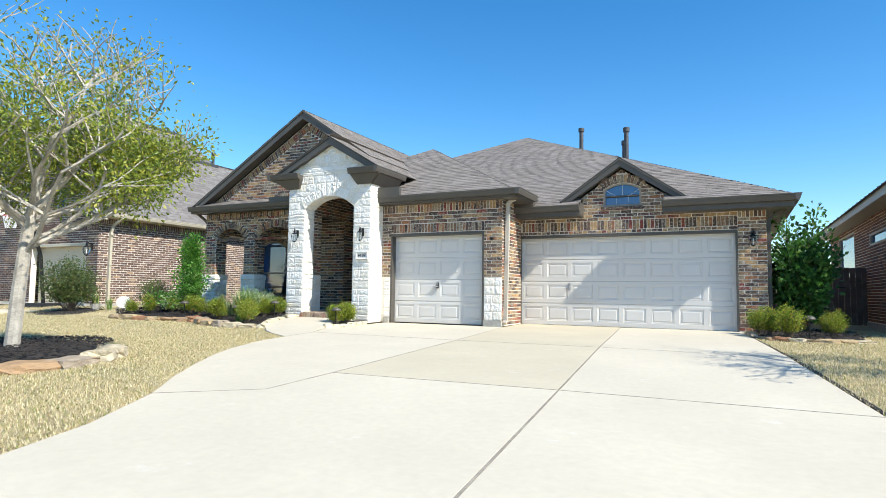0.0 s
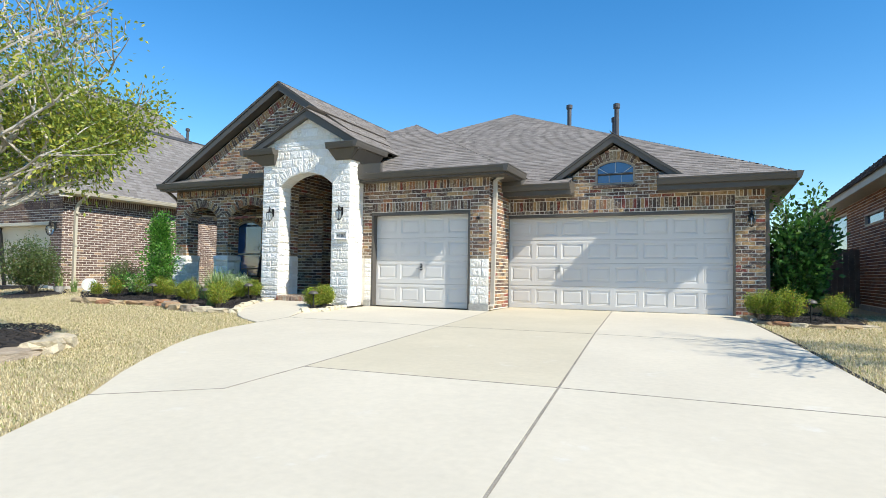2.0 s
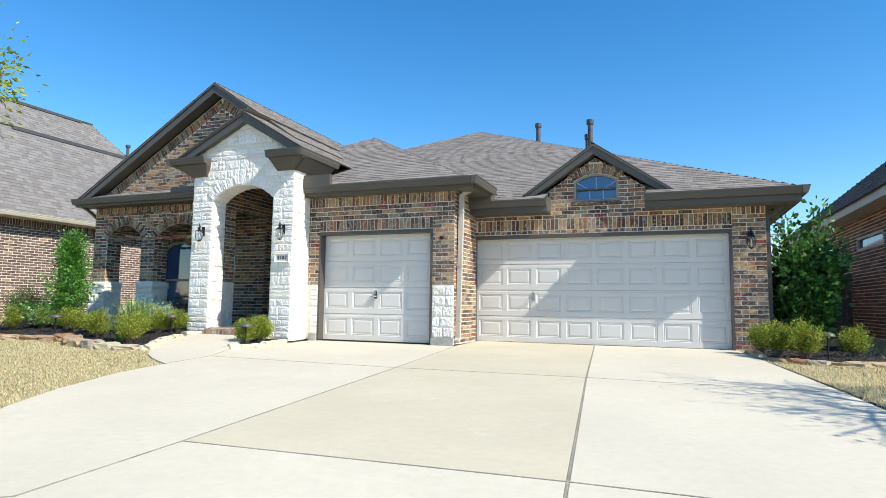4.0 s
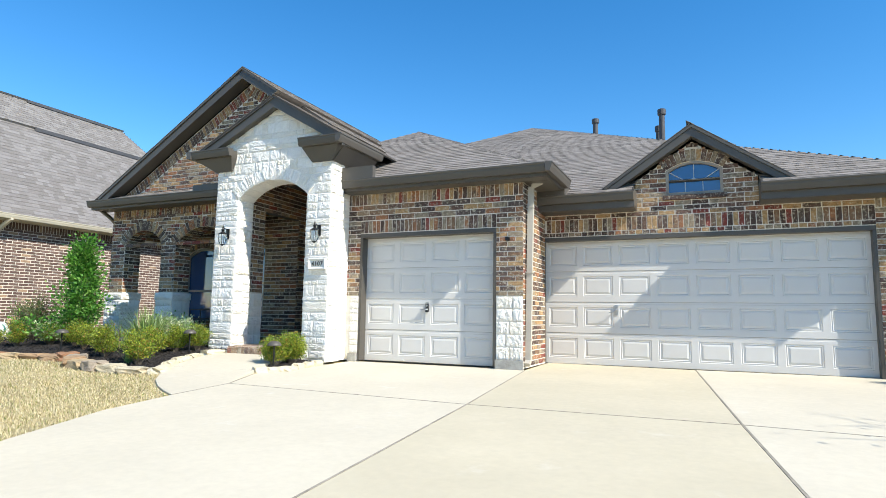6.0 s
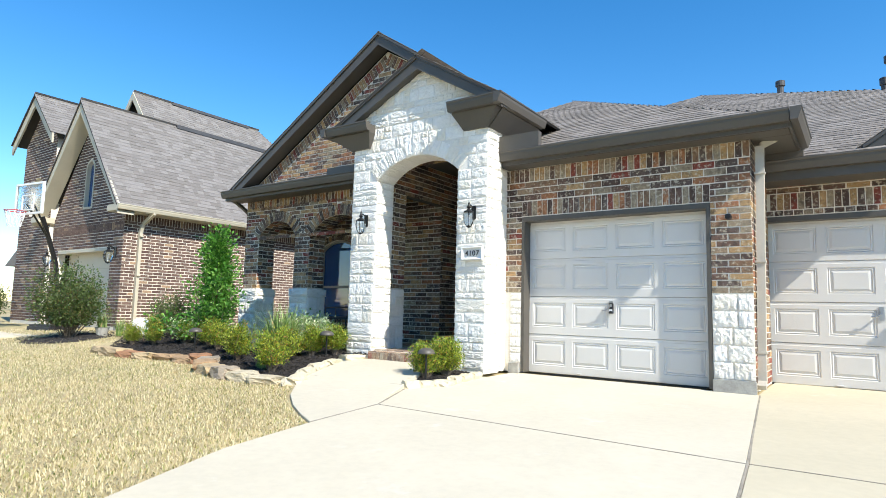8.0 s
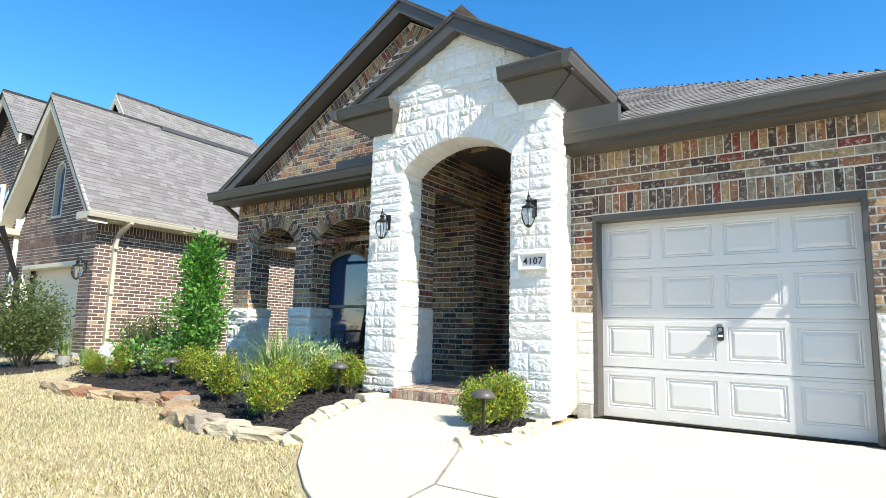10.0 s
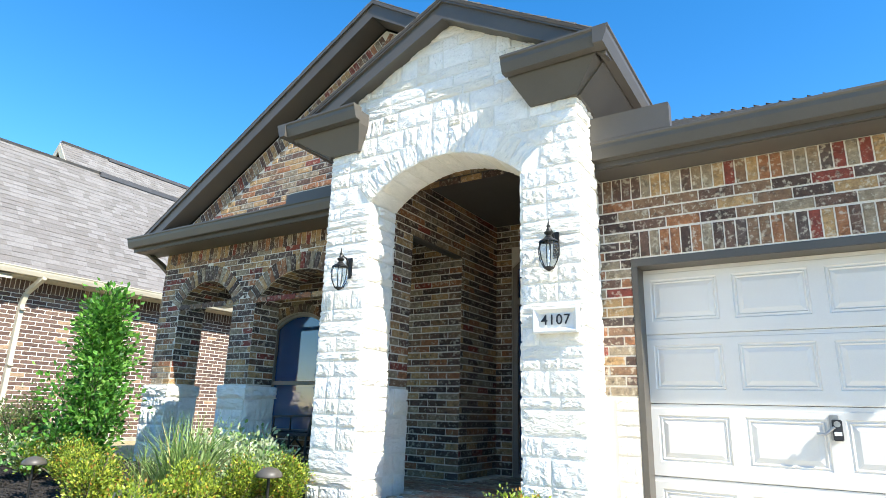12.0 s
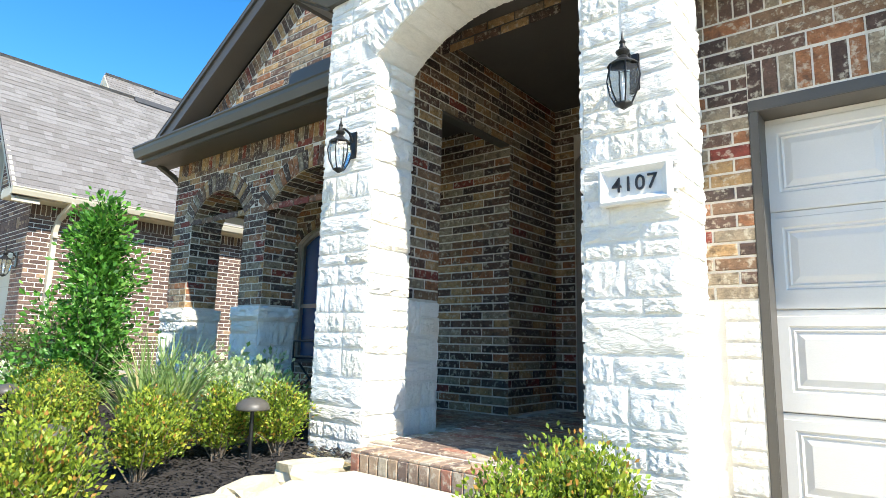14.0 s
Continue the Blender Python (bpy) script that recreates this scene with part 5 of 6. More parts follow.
# ---- plants ----
def leaf_mesh(name, pts_dirs, size, material, narrow=0.62, fold=0.25):
    vs, fs = [], []
    for p, d in pts_dirs:
        p, d = Vector(p), Vector(d).normalized()
        s = size * random.uniform(0.65, 1.25)
        a = d.orthogonal().normalized()
        a.rotate(Matrix.Rotation(random.uniform(0, 6.28), 3, d))
        b = d.cross(a)
        k = len(vs)
        vs += [p, p + d * s * 0.5 + a * s * narrow * 0.5 + b * s * fold * 0.3, p + d * s, p + d * s * 0.5 - a * s * narrow * 0.5 + b * s * fold * 0.3]
        fs.append((k, k + 1, k + 2, k + 3))
    me = bpy.data.meshes.new(name)
    me.from_pydata([tuple(v) for v in vs], [], fs)
    me.materials.append(material)
    return me


def shrub_meshes(rx, ry, h, n, size, material, twigs=26, lump=0.3, low=0.06, inner=0.45, column=False, loose=1.0):
    """Twigs from one foot, with leaves in clumps along and at the ends of them."""
    bm = bmesh.new()
    leaves = []
    for i in range(twigs):
        a, e = random.uniform(0, 6.2832), random.random()
        rr = math.sqrt(random.random())
        zt = h * (0.45 + 0.55 * e) * (1 - 0.25 * rr) * random.uniform(0.85, 1.1)
        if column:
            e = (i + 0.5) / twigs
            zt = h * (0.16 + 0.84 * e)
            rr *= (1.0 - 0.95 * e ** 0.85) * random.uniform(0.45, 1.3)
        tip = Vector((rx * rr * math.cos(a) * (1 + lump * random.uniform(-1, 1)), ry * rr * math.sin(a) * (1 + lump * random.uniform(-1, 1)), zt))
        foot = Vector((0.15 * tip.x + random.uniform(-0.02, 0.02), 0.15 * tip.y, max(0.0, zt - 0.75) if column else 0))
        mid = foot.lerp(tip, 0.5) + Vector((random.uniform(-0.04, 0.04), random.uniform(-0.04, 0.04), 0.02))
        tube(bm, [foot, mid, tip], 0.007, 4, 0.002)
        for _ in range(n // twigs):
            t = inner + (1.08 - inner) * random.random() ** 0.7
            c = (foot.lerp(mid, t * 2) if t < 0.5 else mid.lerp(tip, t * 2 - 1))
            o = Vector((random.gauss(0, 1), random.gauss(0, 1), random.gauss(0, 0.8))) * 0.055 * loose * (h / 0.5) ** 0.5
            q = c + o
            if q.z > low:
                d = Vector((o.x, o.y, o.z + 0.04 + random.uniform(0, 0.05))) + Vector((random.uniform(-0.05, 0.05), random.uniform(-0.05, 0.05), 0))
                leaves.append((q, d))
    return done(bm, "twigs", M_TWIG), leaf_mesh("leaves", leaves, size, material)


def plant(name, meshes, x, y, z, s, label, category, group="", turn=None):
    o = tagged(new(name), label, category, group)
    o.matrix_world = Matrix.Translation((x, y, z)) @ Matrix.Rotation(random.uniform(0, 6.28) if turn is None else turn, 4, "Z") @ Matrix.Diagonal((s, s, s * random.uniform(0.92, 1.08), 1))
    for nm, me in zip(("branchwork", "foliage"), meshes):
        q = tagged(new(nm, me), kind="stuff")
        q.parent = o
    return o


box_v = [shrub_meshes(0.19, 0.19, 0.62, 5400, 0.03, M_LEAF_BOX, 38, 0.45, 0.10, 0.25, loose=0.66) for _ in range(6)]
BED_ROW = [(-8.02, 11.66, 1.0), (-7.95, 12.0, 1.05), (-8.2, 12.2, 1.0),
           (-14.9, 11.5, 0.9), (-14.3, 11.6, 0.95), (-13.85, 11.95, 1.0), (-13.1, 11.95, 1.0), (-12.55, 11.75, 0.95), (-11.95, 11.65, 1.0), (-11.25, 11.2, 1.12),
           (-9.95, 10.82, 1.08), (-10.5, 11.5, 1.0), (-10.75, 11.75, 0.95), (-10.5, 12.0, 1.02), (-10.28, 12.3, 1.0)]
for x, y, s in BED_ROW:
    plant("boxwood_shrub", random.choice(box_v), x, y, ground_z(x, y) + 0.05, s * 0.86, "small loose boxwood shrub with yellow-green leaves in dark mulch", "shrub", "boxwood shrubs")
for x, y, s in ((0.72, 13.9, 0.95), (0.9, 13.4, 1.0), (1.2, 13.05, 1.0), (1.95, 13.6, 0.95)):
    plant("boxwood_shrub", random.choice(box_v), x, y, ground_z(x, y) + 0.05, s, "small boxwood shrub in the bed beside the garage", "shrub", "boxwood shrubs")
tall = shrub_meshes(0.82, 0.82, 2.2, 7600, 0.075, M_LEAF_DARK, 58, 0.7, 0.1, 0.2, True, loose=0.85)
plant("upright_shrub", tall, -13.6, 12.35, ground_z(-13.6, 12.3) + 0.03, 0.97, "tall upright shrub with glossy green leaves before the porch", "shrub")
laurel = shrub_meshes(0.52, 0.52, 2.62, 9000, 0.11, M_LEAF_LAUREL, 84, 0.35, 0.25, 0.12, loose=0.85)
plant("laurel_shrub", laurel, 1.6, 15.15, ground_z(1.6, 15.1) + 0.03, 1.0, "tall dense laurel with glossy dark green leaves beside the garage", "shrub")
holly = shrub_meshes(0.46, 0.46, 0.95, 5000, 0.042, M_LEAF_HOLLY, 60, 0.12, 0.08, 0.3)
plant("round_shrub", holly, -15.05, 12.4, ground_z(-15.05, 12.4) + 0.02, 0.95, "clipped round holly shrub", "shrub", "clipped shrubs")
pale = shrub_meshes(0.34, 0.34, 0.6, 1800, 0.055, M_LEAF_PALE, 30, 0.2, 0.1, 0.3)
plant("variegated_shrub", pale, -11.55, 12.75, ground_z(-12, 12.5) + 0.05, 1.15, "pale variegated shrub before the porch arch", "shrub", "variegated shrubs")
plant("variegated_shrub", pale, -11.0, 12.6, ground_z(-11.0, 12.6) + 0.05, 0.9, "pale variegated shrub before the porch arch", "shrub", "variegated shrubs")
plant("variegated_shrub", pale, -13.9, 12.0, ground_z(-14.4, 12.1) + 0.04, 0.8, "pale variegated shrub before the porch arch", "shrub", "variegated shrubs")


def blades(n, h, spread, w=0.012, material=None):
    vs, fs = [], []
    for i in range(n):
        a = random.uniform(0, 6.2832)
        l = h * random.uniform(0.6, 1.1)
        lean = random.uniform(0.1, 0.95)
        b = Vector((random.uniform(-1, 1) * spread * 0.35, random.uniform(-1, 1) * spread * 0.35, 0))
        d = Vector((math.cos(a), math.sin(a), 0))
        side = Vector((-d.y, d.x, 0)) * w
        k = len(vs)
        for t in (0, 0.35, 0.7, 1.0):
            p = b + d * (lean * l * t * t * 0.8) + Vector((0, 0, l * (t - 0.28 * lean * t * t)))
            ww = side * (1 - t * 0.95)
            vs += [p - ww, p + ww]
        fs += [(k + 2 * j, k + 2 * j + 1, k + 2 * j + 3, k + 2 * j + 2) for j in range(3)]
    me = bpy.data.meshes.new("blades")
    me.from_pydata([tuple(v) for v in vs], [], fs)
    me.materials.append(material or M_BLADE)
    return me


iris_big, iris_small = blades(260, 0.88, 0.42, 0.019), blades(60, 0.6, 0.25, 0.017)
for x, y, me, s in ((-11.0, 11.85, iris_big, 1.0), (-10.3, 10.98, iris_small, 0.85), (-11.55, 11.95, iris_small, 1.0), (-12.2, 12.2, iris_small, 0.9), (-17.0, 12.3, iris_small, 0.8)):
    o = tagged(new("iris_clump"), "clump of long arching green blades in dark mulch", "ornamental grass", "iris clumps")
    o.matrix_world = Matrix.Translation((x, y, ground_z(x, y) + 0.03)) @ Matrix.Rotation(random.uniform(0, 6), 4, "Z") @ Matrix.Scale(s, 4)
    q = tagged(new("foliage", me), kind="stuff")
    q.parent = o


# ---- planting beds ----
def inside(poly, x, y):
    c = False
    for (x0, y0), (x1, y1) in zip(poly, poly[1:] + poly[:1]):
        if (y0 > y) != (y1 > y) and x < x0 + (x1 - x0) * (y - y0) / (y1 - y0):
            c = not c
    return c


def bed(name, poly, label, chips, rise=0.05):
    """A mounded bed of shredded bark: a soil mound and loose slivers on it."""
    o = tagged(new(name), label, "planting bed", kind="structure")
    cx, cy = sum(p[0] for p in poly) / len(poly), sum(p[1] for p in poly) / len(poly)
    n = 64
    rim = []
    L = len(poly)
    for i in range(n):
        f = i * L / n
        a, b = poly[int(f) % L], poly[(int(f) + 1) % L]
        rim.append((a[0] + (b[0] - a[0]) * (f % 1), a[1] + (b[1] - a[1]) * (f % 1)))
    vs, fs = [], []
    for r in range(7):
        t = r / 6
        for x, y in rim:
            X, Y = cx + (x - cx) * (1 - t * 0.98), cy + (y - cy) * (1 - t * 0.98)
            vs.append((X, Y, ground_z(X, Y) + (-0.03 if r == 0 else rise * min(1, t * 4) + 0.02 * noise.noise(Vector((X * 3, Y * 3, 1))))))
    for r in range(6):
        fs += [(r * n + i, r * n + (i + 1) % n, (r + 1) * n + (i + 1) % n, (r + 1) * n + i) for i in range(n)]
    fs.append(tuple(range(6 * n, 7 * n)))
    raw("soil", vs, fs, M_MULCH, o)
    xs, ys = [p[0] for p in poly], [p[1] for p in poly]
    vs, fs = [], []
    c = 0
    while c < chips:
        x, y = random.uniform(min(xs), max(xs)), random.uniform(min(ys), max(ys))
        c += 1
        if not inside(poly, x, y):
            continue
        z = ground_z(x, y) + rise + 0.012
        l, w = random.uniform(0.012, 0.042), random.uniform(0.003, 0.008)
        a, e = random.uniform(0, 6.28), random.uniform(-0.4, 0.4)
        d = Vector((math.cos(a), math.sin(a), e)) * l
        s = Vector((-math.sin(a), math.cos(a), random.uniform(-0.5, 0.5))) * w
        k = len(vs)
        p = Vector((x, y, z + random.uniform(-0.01, 0.02)))
        vs += [p - d - s, p + d - s * 0.6, p + d * 0.9 + s, p - d * 0.8 + s, p + Vector((0, 0, 0.008))]
        fs += [(k, k + 1, k + 4), (k + 1, k + 2, k + 4), (k + 2, k + 3, k + 4), (k + 3, k, k + 4)]
    raw("bark_slivers", vs, fs, M_MULCH, o, kind="stuff")
    return o


BED_L = [(-9.75, 12.6), (-9.95, 12.0), (-9.78, 11.5), (-9.5, 10.95), (-9.22, 10.55), (-10.0, 10.42), (-10.8, 10.6), (-11.3, 10.9), (-11.9, 11.1), (-12.8, 10.95), (-13.8, 10.8), (-14.7, 10.95), (-15.4, 11.4), (-16.3, 12.0), (-16.3, 13.4), (-14.4, 13.5), (-10.3, 13.45), (-10.3, 12.6)]
BED_S = [(-8.22, 12.5), (-8.12, 11.7), (-7.88, 11.12), (-7.72, 11.5), (-7.74, 12.5)]
BED_R = [(0.55, 14.6), (0.62, 13.3), (0.9, 12.9), (1.6, 12.7), (2.3, 13.0), (2.6, 14.0), (2.5, 16.3), (1.0, 16.3), (1.0, 14.66)]
BED_T = [(-8.1 + 1.2 * math.cos(a), 4.6 + 1.4 * math.sin(a)) for a in [6.2832 * i / 16 for i in range(16)]]
BED_N = [(-17.85 + 0.9 * math.cos(a), 11.6 + 1.0 * math.sin(a)) for a in [6.2832 * i / 12 for i in range(12)]]
bed("planting_bed", BED_L, "dark shredded-bark planting bed before the porch", 17000)
bed("planting_bed", BED_S, "small dark bark bed beside the front walk", 2600)
bed("planting_bed", BED_R, "dark bark bed beside the garage", 2500)
bed("planting_bed", BED_T, "round dark bark bed about the yard tree", 5000, 0.2)
bed("planting_bed", BED_N, "dark bark bed about a neighbouring shrub", 600)

_rock_sets = {}
M_BUFF = mat("buff_stone", (0.62, 0.55, 0.40), 0.9, scale=6, fine=60, spread=0.14, bump=0.7, bump_scale=25)


def rock(x, y, z, l, w, h, turn, material, label, group):
    _rocks = _rock_sets.setdefault(material.name, [])
    if len(_rocks) < 10:
        bm = bmesh.new()
        bmesh.ops.create_cube(bm, size=1.0)
        bmesh.ops.subdivide_edges(bm, edges=bm.edges[:], cuts=2, use_grid_fill=True)
        sd = len(_rocks) * 7.3
        for v in bm.verts:
            r = v.co.normalized() * 0.62
            v.co = v.co.lerp(r, 0.35)
            v.co += Vector((noise.noise(v.co * 2.1 + Vector((sd, 0, 0))), noise.noise(v.co * 2.1 + Vector((0, sd, 0))), 0.6 * noise.noise(v.co * 2.5 + Vector((0, 0, sd))))) * 0.22
        _rocks.append(bm)
        _rocks[-1] = done(bm, "rock", material)
    me = random.choice(_rocks)
    o = new("edging_stone", me)
    o.matrix_world = Matrix.Translation((x, y, z + h * 0.25)) @ Matrix.Rotation(turn, 4, "Z") @ Matrix.Rotation(random.uniform(-0.08, 0.08), 4, "X") @ Matrix.Diagonal((l, w, h, 1))
    return tagged(o, label, "stone", group)


def edging(pts, l0, l1, w, h, label, group, jit=0.03):
    for a, b in zip(pts, pts[1:]):
        a, b = Vector(a), Vector(b)
        d = (b - a)
        s = 0
        while s < d.length - 0.05:
            l = random.uniform(l0, l1)
            p = a + d.normalized() * (s + l / 2)
            rock(p.x + random.uniform(-jit, jit), p.y + random.uniform(-jit, jit), ground_z(p.x, p.y), l * 1.02, w * random.uniform(0.8, 1.2), h * random.uniform(0.8, 1.25), math.atan2(d.y, d.x) + random.uniform(-0.15, 0.15), M_BUFF if label.startswith("pale") else M_FLAG, label, group)
            s += l


random.seed(5)
edging([(-9.77, 12.38), (-9.89, 12.0), (-9.72, 11.5), (-9.47, 10.95), (-9.15, 10.5)], 0.3, 0.42, 0.2, 0.12, "pale buff stone edging the front walk", "walk edging stones", 0.01)
edging([(-9.25, 10.42), (-10.1, 10.32), (-10.85, 10.48), (-11.35, 10.8), (-11.9, 10.98), (-12.8, 10.83), (-13.8, 10.68), (-14.7, 10.83)], 0.32, 0.55, 0.27, 0.16, "irregular tan flagstone edging the planting bed", "bed edging stones", 0.05)
edging([(-7.74, 12.45), (-7.66, 11.6), (-7.86, 11.08), (-8.08, 11.5)], 0.18, 0.3, 0.13, 0.12, "pale buff stone edging the small bed", "walk edging stones", 0.01)
edging([(0.58, 14.4), (0.64, 13.3), (0.92, 12.85), (1.6, 12.62), (2.3, 12.95)], 0.25, 0.4, 0.16, 0.09, "flat stone edging the garage bed", "garage edging stones", 0.02)
edging([(-8.1 + 1.25 * math.cos(a), 4.6 + 1.4 * math.sin(a)) for a in [6.2832 * i / 16 for i in range(17)]], 0.36, 0.55, 0.28, 0.17, "large tan boulder edging the tree ring", "tree ring stones", 0.05)


# ---- path lights ----
def path_light(x, y, s=1.0):
    o = tagged(new("path_light"), "dark bronze mushroom path light on a stake", "path light", "path lights")
    o.location = (x, y, ground_z(x, y) + 0.04)
    part("stake", tube(bmesh.new(), [(0, 0, -0.1), (0, 0, 0.36 * s)], 0.013, 8), M_METAL, o)
    part("shade", lathe(bmesh.new(), ((0.105, 0.345), (0.108, 0.355), (0.095, 0.385), (0.06, 0.41), (0.02, 0.42)), (0, 0, 0.36 * (s - 1)), 16), M_TRIM, o, "bronze domed shade", smooth=True)
    return o


for x, y in ((-7.9, 11.5), (-10.22, 12.05), (-10.5, 11.02), (-12.75, 11.45), (1.55, 13.3)):
    path_light(x, y)

# ---- porch furniture ----
ft = tagged(new("folding_table"), "small dark folding table on the porch", "table")
ft.location = (-12.2, 14.25, FLOOR)
part("tabletop", boxes((-0.32, 0.32, -0.2, 0.2, 0.43, 0.455), bevel=0.008), M_BLACK, ft)
for yy in (-0.16, 0.16):
    part("leg", tube(bmesh.new(), [(-0.28, yy, 0), (0.25, yy, 0.43)], 0.012, 6), M_BLACK, ft)
    part("leg", tube(bmesh.new(), [(0.28, yy, 0), (-0.25, yy, 0.43)], 0.012, 6), M_BLACK, ft)
ch = tagged(new("porch_chair"), "dark metal sling chair on the porch", "chair")
ch.matrix_world = pose(-11.95, 14.05, FLOOR, 0, 0, -70)
part("seat", boxes((-0.24, 0.24, -0.24, 0.24, 0.41, 0.44), bevel=0.01), M_BLACK, ch)
bm = boxes((-0.24, 0.24, -0.015, 0.015, 0.0, 0.62), bevel=0.008)
part("backrest", bm, M_BLACK, ch).matrix_local = pose(0, 0.24, 0.43, -10, 0, 0)
for sx in (-0.23, 0.23):
    for sy in (-0.22, 0.22):
        part("leg", tube(bmesh.new(), [(sx, sy, 0), (sx, sy, 0.41)], 0.014, 6), M_BLACK, ch)
    part("armrest", tube(bmesh.new(), [(sx, -0.22, 0.42), (sx, -0.22, 0.63), (sx, 0.25, 0.65)], 0.014, 6), M_BLACK, ch)
ub = tagged(new("utility_box"), "grey utility box on the porch wall", "utility box")
part("body", boxes((-13.69, -13.605, 14.9, 15.12, 0.75, 1.05), bevel=0.01), M_SPOUT, ub)


# ---- neighbouring house to the west ----
n1 = tagged(new("neighbour_house"), "two-storey brown brick house with cream trim and steep grey shingle roofs", "house")
NX, NY, NB = -19.15, 13.25, 0.12


def house_wall(name, loops, place, parent, brick, v0, v1, thick=0.2, course=None, d=0.007):
    ob = part(name, slab(loops, place, -thick, 0.0), M_MORTAR, parent)
    m = Masonry(ob, brick, brick, 0)
    m.courses(place, course or loops, v0, v1)
    m.finish("brickwork")
    return ob


EZ = 3.20
house_wall("wall", [[(NY + 0.201, NB), (NY + 12, NB), (NY + 12, EZ), (NY + 0.201, EZ)]], east(NX), n1, M_BRICK_N1, NB + 0.1, EZ - 0.22, course=[[(NY, NB), (NY + 12, NB), (NY + 12, EZ), (NY, EZ)]])
GC, GZ = NX - 2.15, 6.48
gl = [(NX, NB), (NX, EZ), (NX - 0.1, EZ + 0.2), (GC, GZ - 0.3), (GC - 2.0, EZ + 0.2), (GC - 2.1, EZ), (GC - 2.1, NB), (GC - 1.65, NB), (GC - 1.65, 2.3), (NX - 0.6, 2.3), (NX - 0.6, NB)]
wn_a, _, _, _ = arch(GC - 0.26, GC + 0.26, 4.62, 4.88)
wh = [(GC - 0.26, 3.45)] + wn_a + [(GC + 0.26, 3.45)]
house_wall("wall", [gl, wh], front(NY), n1, M_BRICK_N1, NB + 0.1, GZ - 0.6)
nf = east(NX)
mso = Masonry(n1.children[0], M_BRICK_N1, M_BRICK_N1, 0)
mso.soldiers(nf, NY, NY + 12, EZ - 0.23, EZ - 0.02)
mso.soldiers(front(NY), GC - 2.1, NX, 2.75, 2.98)
mso.finish("soldier_course")
gd = part("garage_door", boxes((GC - 1.65, NX - 0.6, NY + 0.32, NY + 0.36, NB, 2.3)), M_DOOR_N1, n1, "beige closed garage door")
for i in range(1, 4):
    part("door_joint", boxes((GC - 1.65, NX - 0.6, NY + 0.312, NY + 0.322, NB + i * 0.55, NB + i * 0.55 + 0.012)), M_TRIM_N1, gd)
part("door_casing", boxes((GC - 1.65, NX - 0.6, NY - 0.01, NY + 0.3, 2.22, 2.299)), M_TRIM_N1, n1)
wnd = part("window", slab([wh, [(u * 0.82 + GC * 0.18, 4.16 + (v - 4.16) * 0.92) for u, v in wh]], front(NY), -0.1, 0.02), M_TRIM_N1, n1, "cream arched window frame")
part("pane", slab([wh], front(NY + 0.09), -0.01, 0.0), M_GLASS_SKY, wnd)
# gable rakes, roofs
for sx in (-1, 1):
    fx = GC + sx * 2.6
    lp = [(GC, GZ), (fx, EZ + 0.12), (fx, EZ - 0.12), (GC, GZ - 0.34)]
    part("rake_board", slab([lp], front(NY - 0.42), -0.05, 0.0), M_TRIM_N1, n1, "cream rake board")
    part("rake_soffit", slab([[(GC, GZ - 0.3), (fx, EZ - 0.08), (fx, EZ - 0.12), (GC, GZ - 0.34)]], front(NY - 0.42), -0.42, -0.051), M_TRIM_N1, n1)
rf = part("roof", boxes((GC - 0.02, GC + 0.02, NY - 0.4, NY + 12, GZ - 0.06, GZ - 0.02)), M_UNDER, n1)
roof_plane([(GC + 2.6, NY - 0.45, EZ + 0.1), (GC + 2.6, NY + 12.5, EZ + 0.1), (GC, NY + 12.5, GZ + 0.02), (GC, NY - 0.45, GZ + 0.02)], rf, M_SHINGLE_N1)
roof_plane([(GC - 2.6, NY + 12.5, EZ + 0.1), (GC - 2.6, NY - 0.45, EZ + 0.1), (GC, NY - 0.45, GZ + 0.02), (GC, NY + 12.5, GZ + 0.02)], rf, M_SHINGLE_N1)
g = gutter("gutter", (GC + 2.6, NY - 0.45, EZ + 0.12), (GC + 2.6, NY + 12.5, EZ + 0.12), (1, 0, 0), 0.13, 0.12, M_TRIM_N1, "cream metal rain gutter")
g.parent = n1
del g["category"]
part("soffit", boxes((NX + 0.01, GC + 2.6, NY - 0.4, NY + 12, EZ - 0.03, EZ)), M_TRIM_N1, n1)
part("fascia", boxes((GC + 2.57, GC + 2.599, NY - 0.4, NY + 12, EZ + 0.001, EZ + 0.11)), M_TRIM_N1, n1)
part("cornice_return", boxes((NX - 0.05, GC + 2.6, NY - 0.45, NY - 0.01, EZ - 0.05, EZ + 0.12), bevel=0.01), M_TRIM_N1, n1)
part("cornice_return", boxes((GC - 2.6, GC - 2.05, NY - 0.45, NY - 0.01, EZ - 0.05, EZ + 0.12), bevel=0.01), M_TRIM_N1, n1)
# upper roof behind, with a hipped far end
UZ, ux, uy = 9.22, -27.0, 17.0
part("wall", slab([[(ux - 2.6, 5.4), (ux + 2.6, 5.4), (ux, UZ - 0.3)]], front(uy + 0.35), -0.2, 0.0), M_BRICK_N1, n1)
UH = 4.2
ue = UZ - 1.2 * UH
roof_plane([(ux + UH, uy, ue), (ux + UH, 23.0 + UH, ue), (ux, 23.0, UZ), (ux, uy, UZ)], rf, M_SHINGLE_N1)
roof_plane([(ux - UH, 23.0 + UH, ue), (ux - UH, uy, ue), (ux, uy, UZ), (ux, 23.0, UZ)], rf, M_SHINGLE_N1)
roof_plane([(ux + UH, 23.0 + UH, ue), (ux - UH, 23.0 + UH, ue), (ux, 23.0, UZ)], rf, M_SHINGLE_N1)
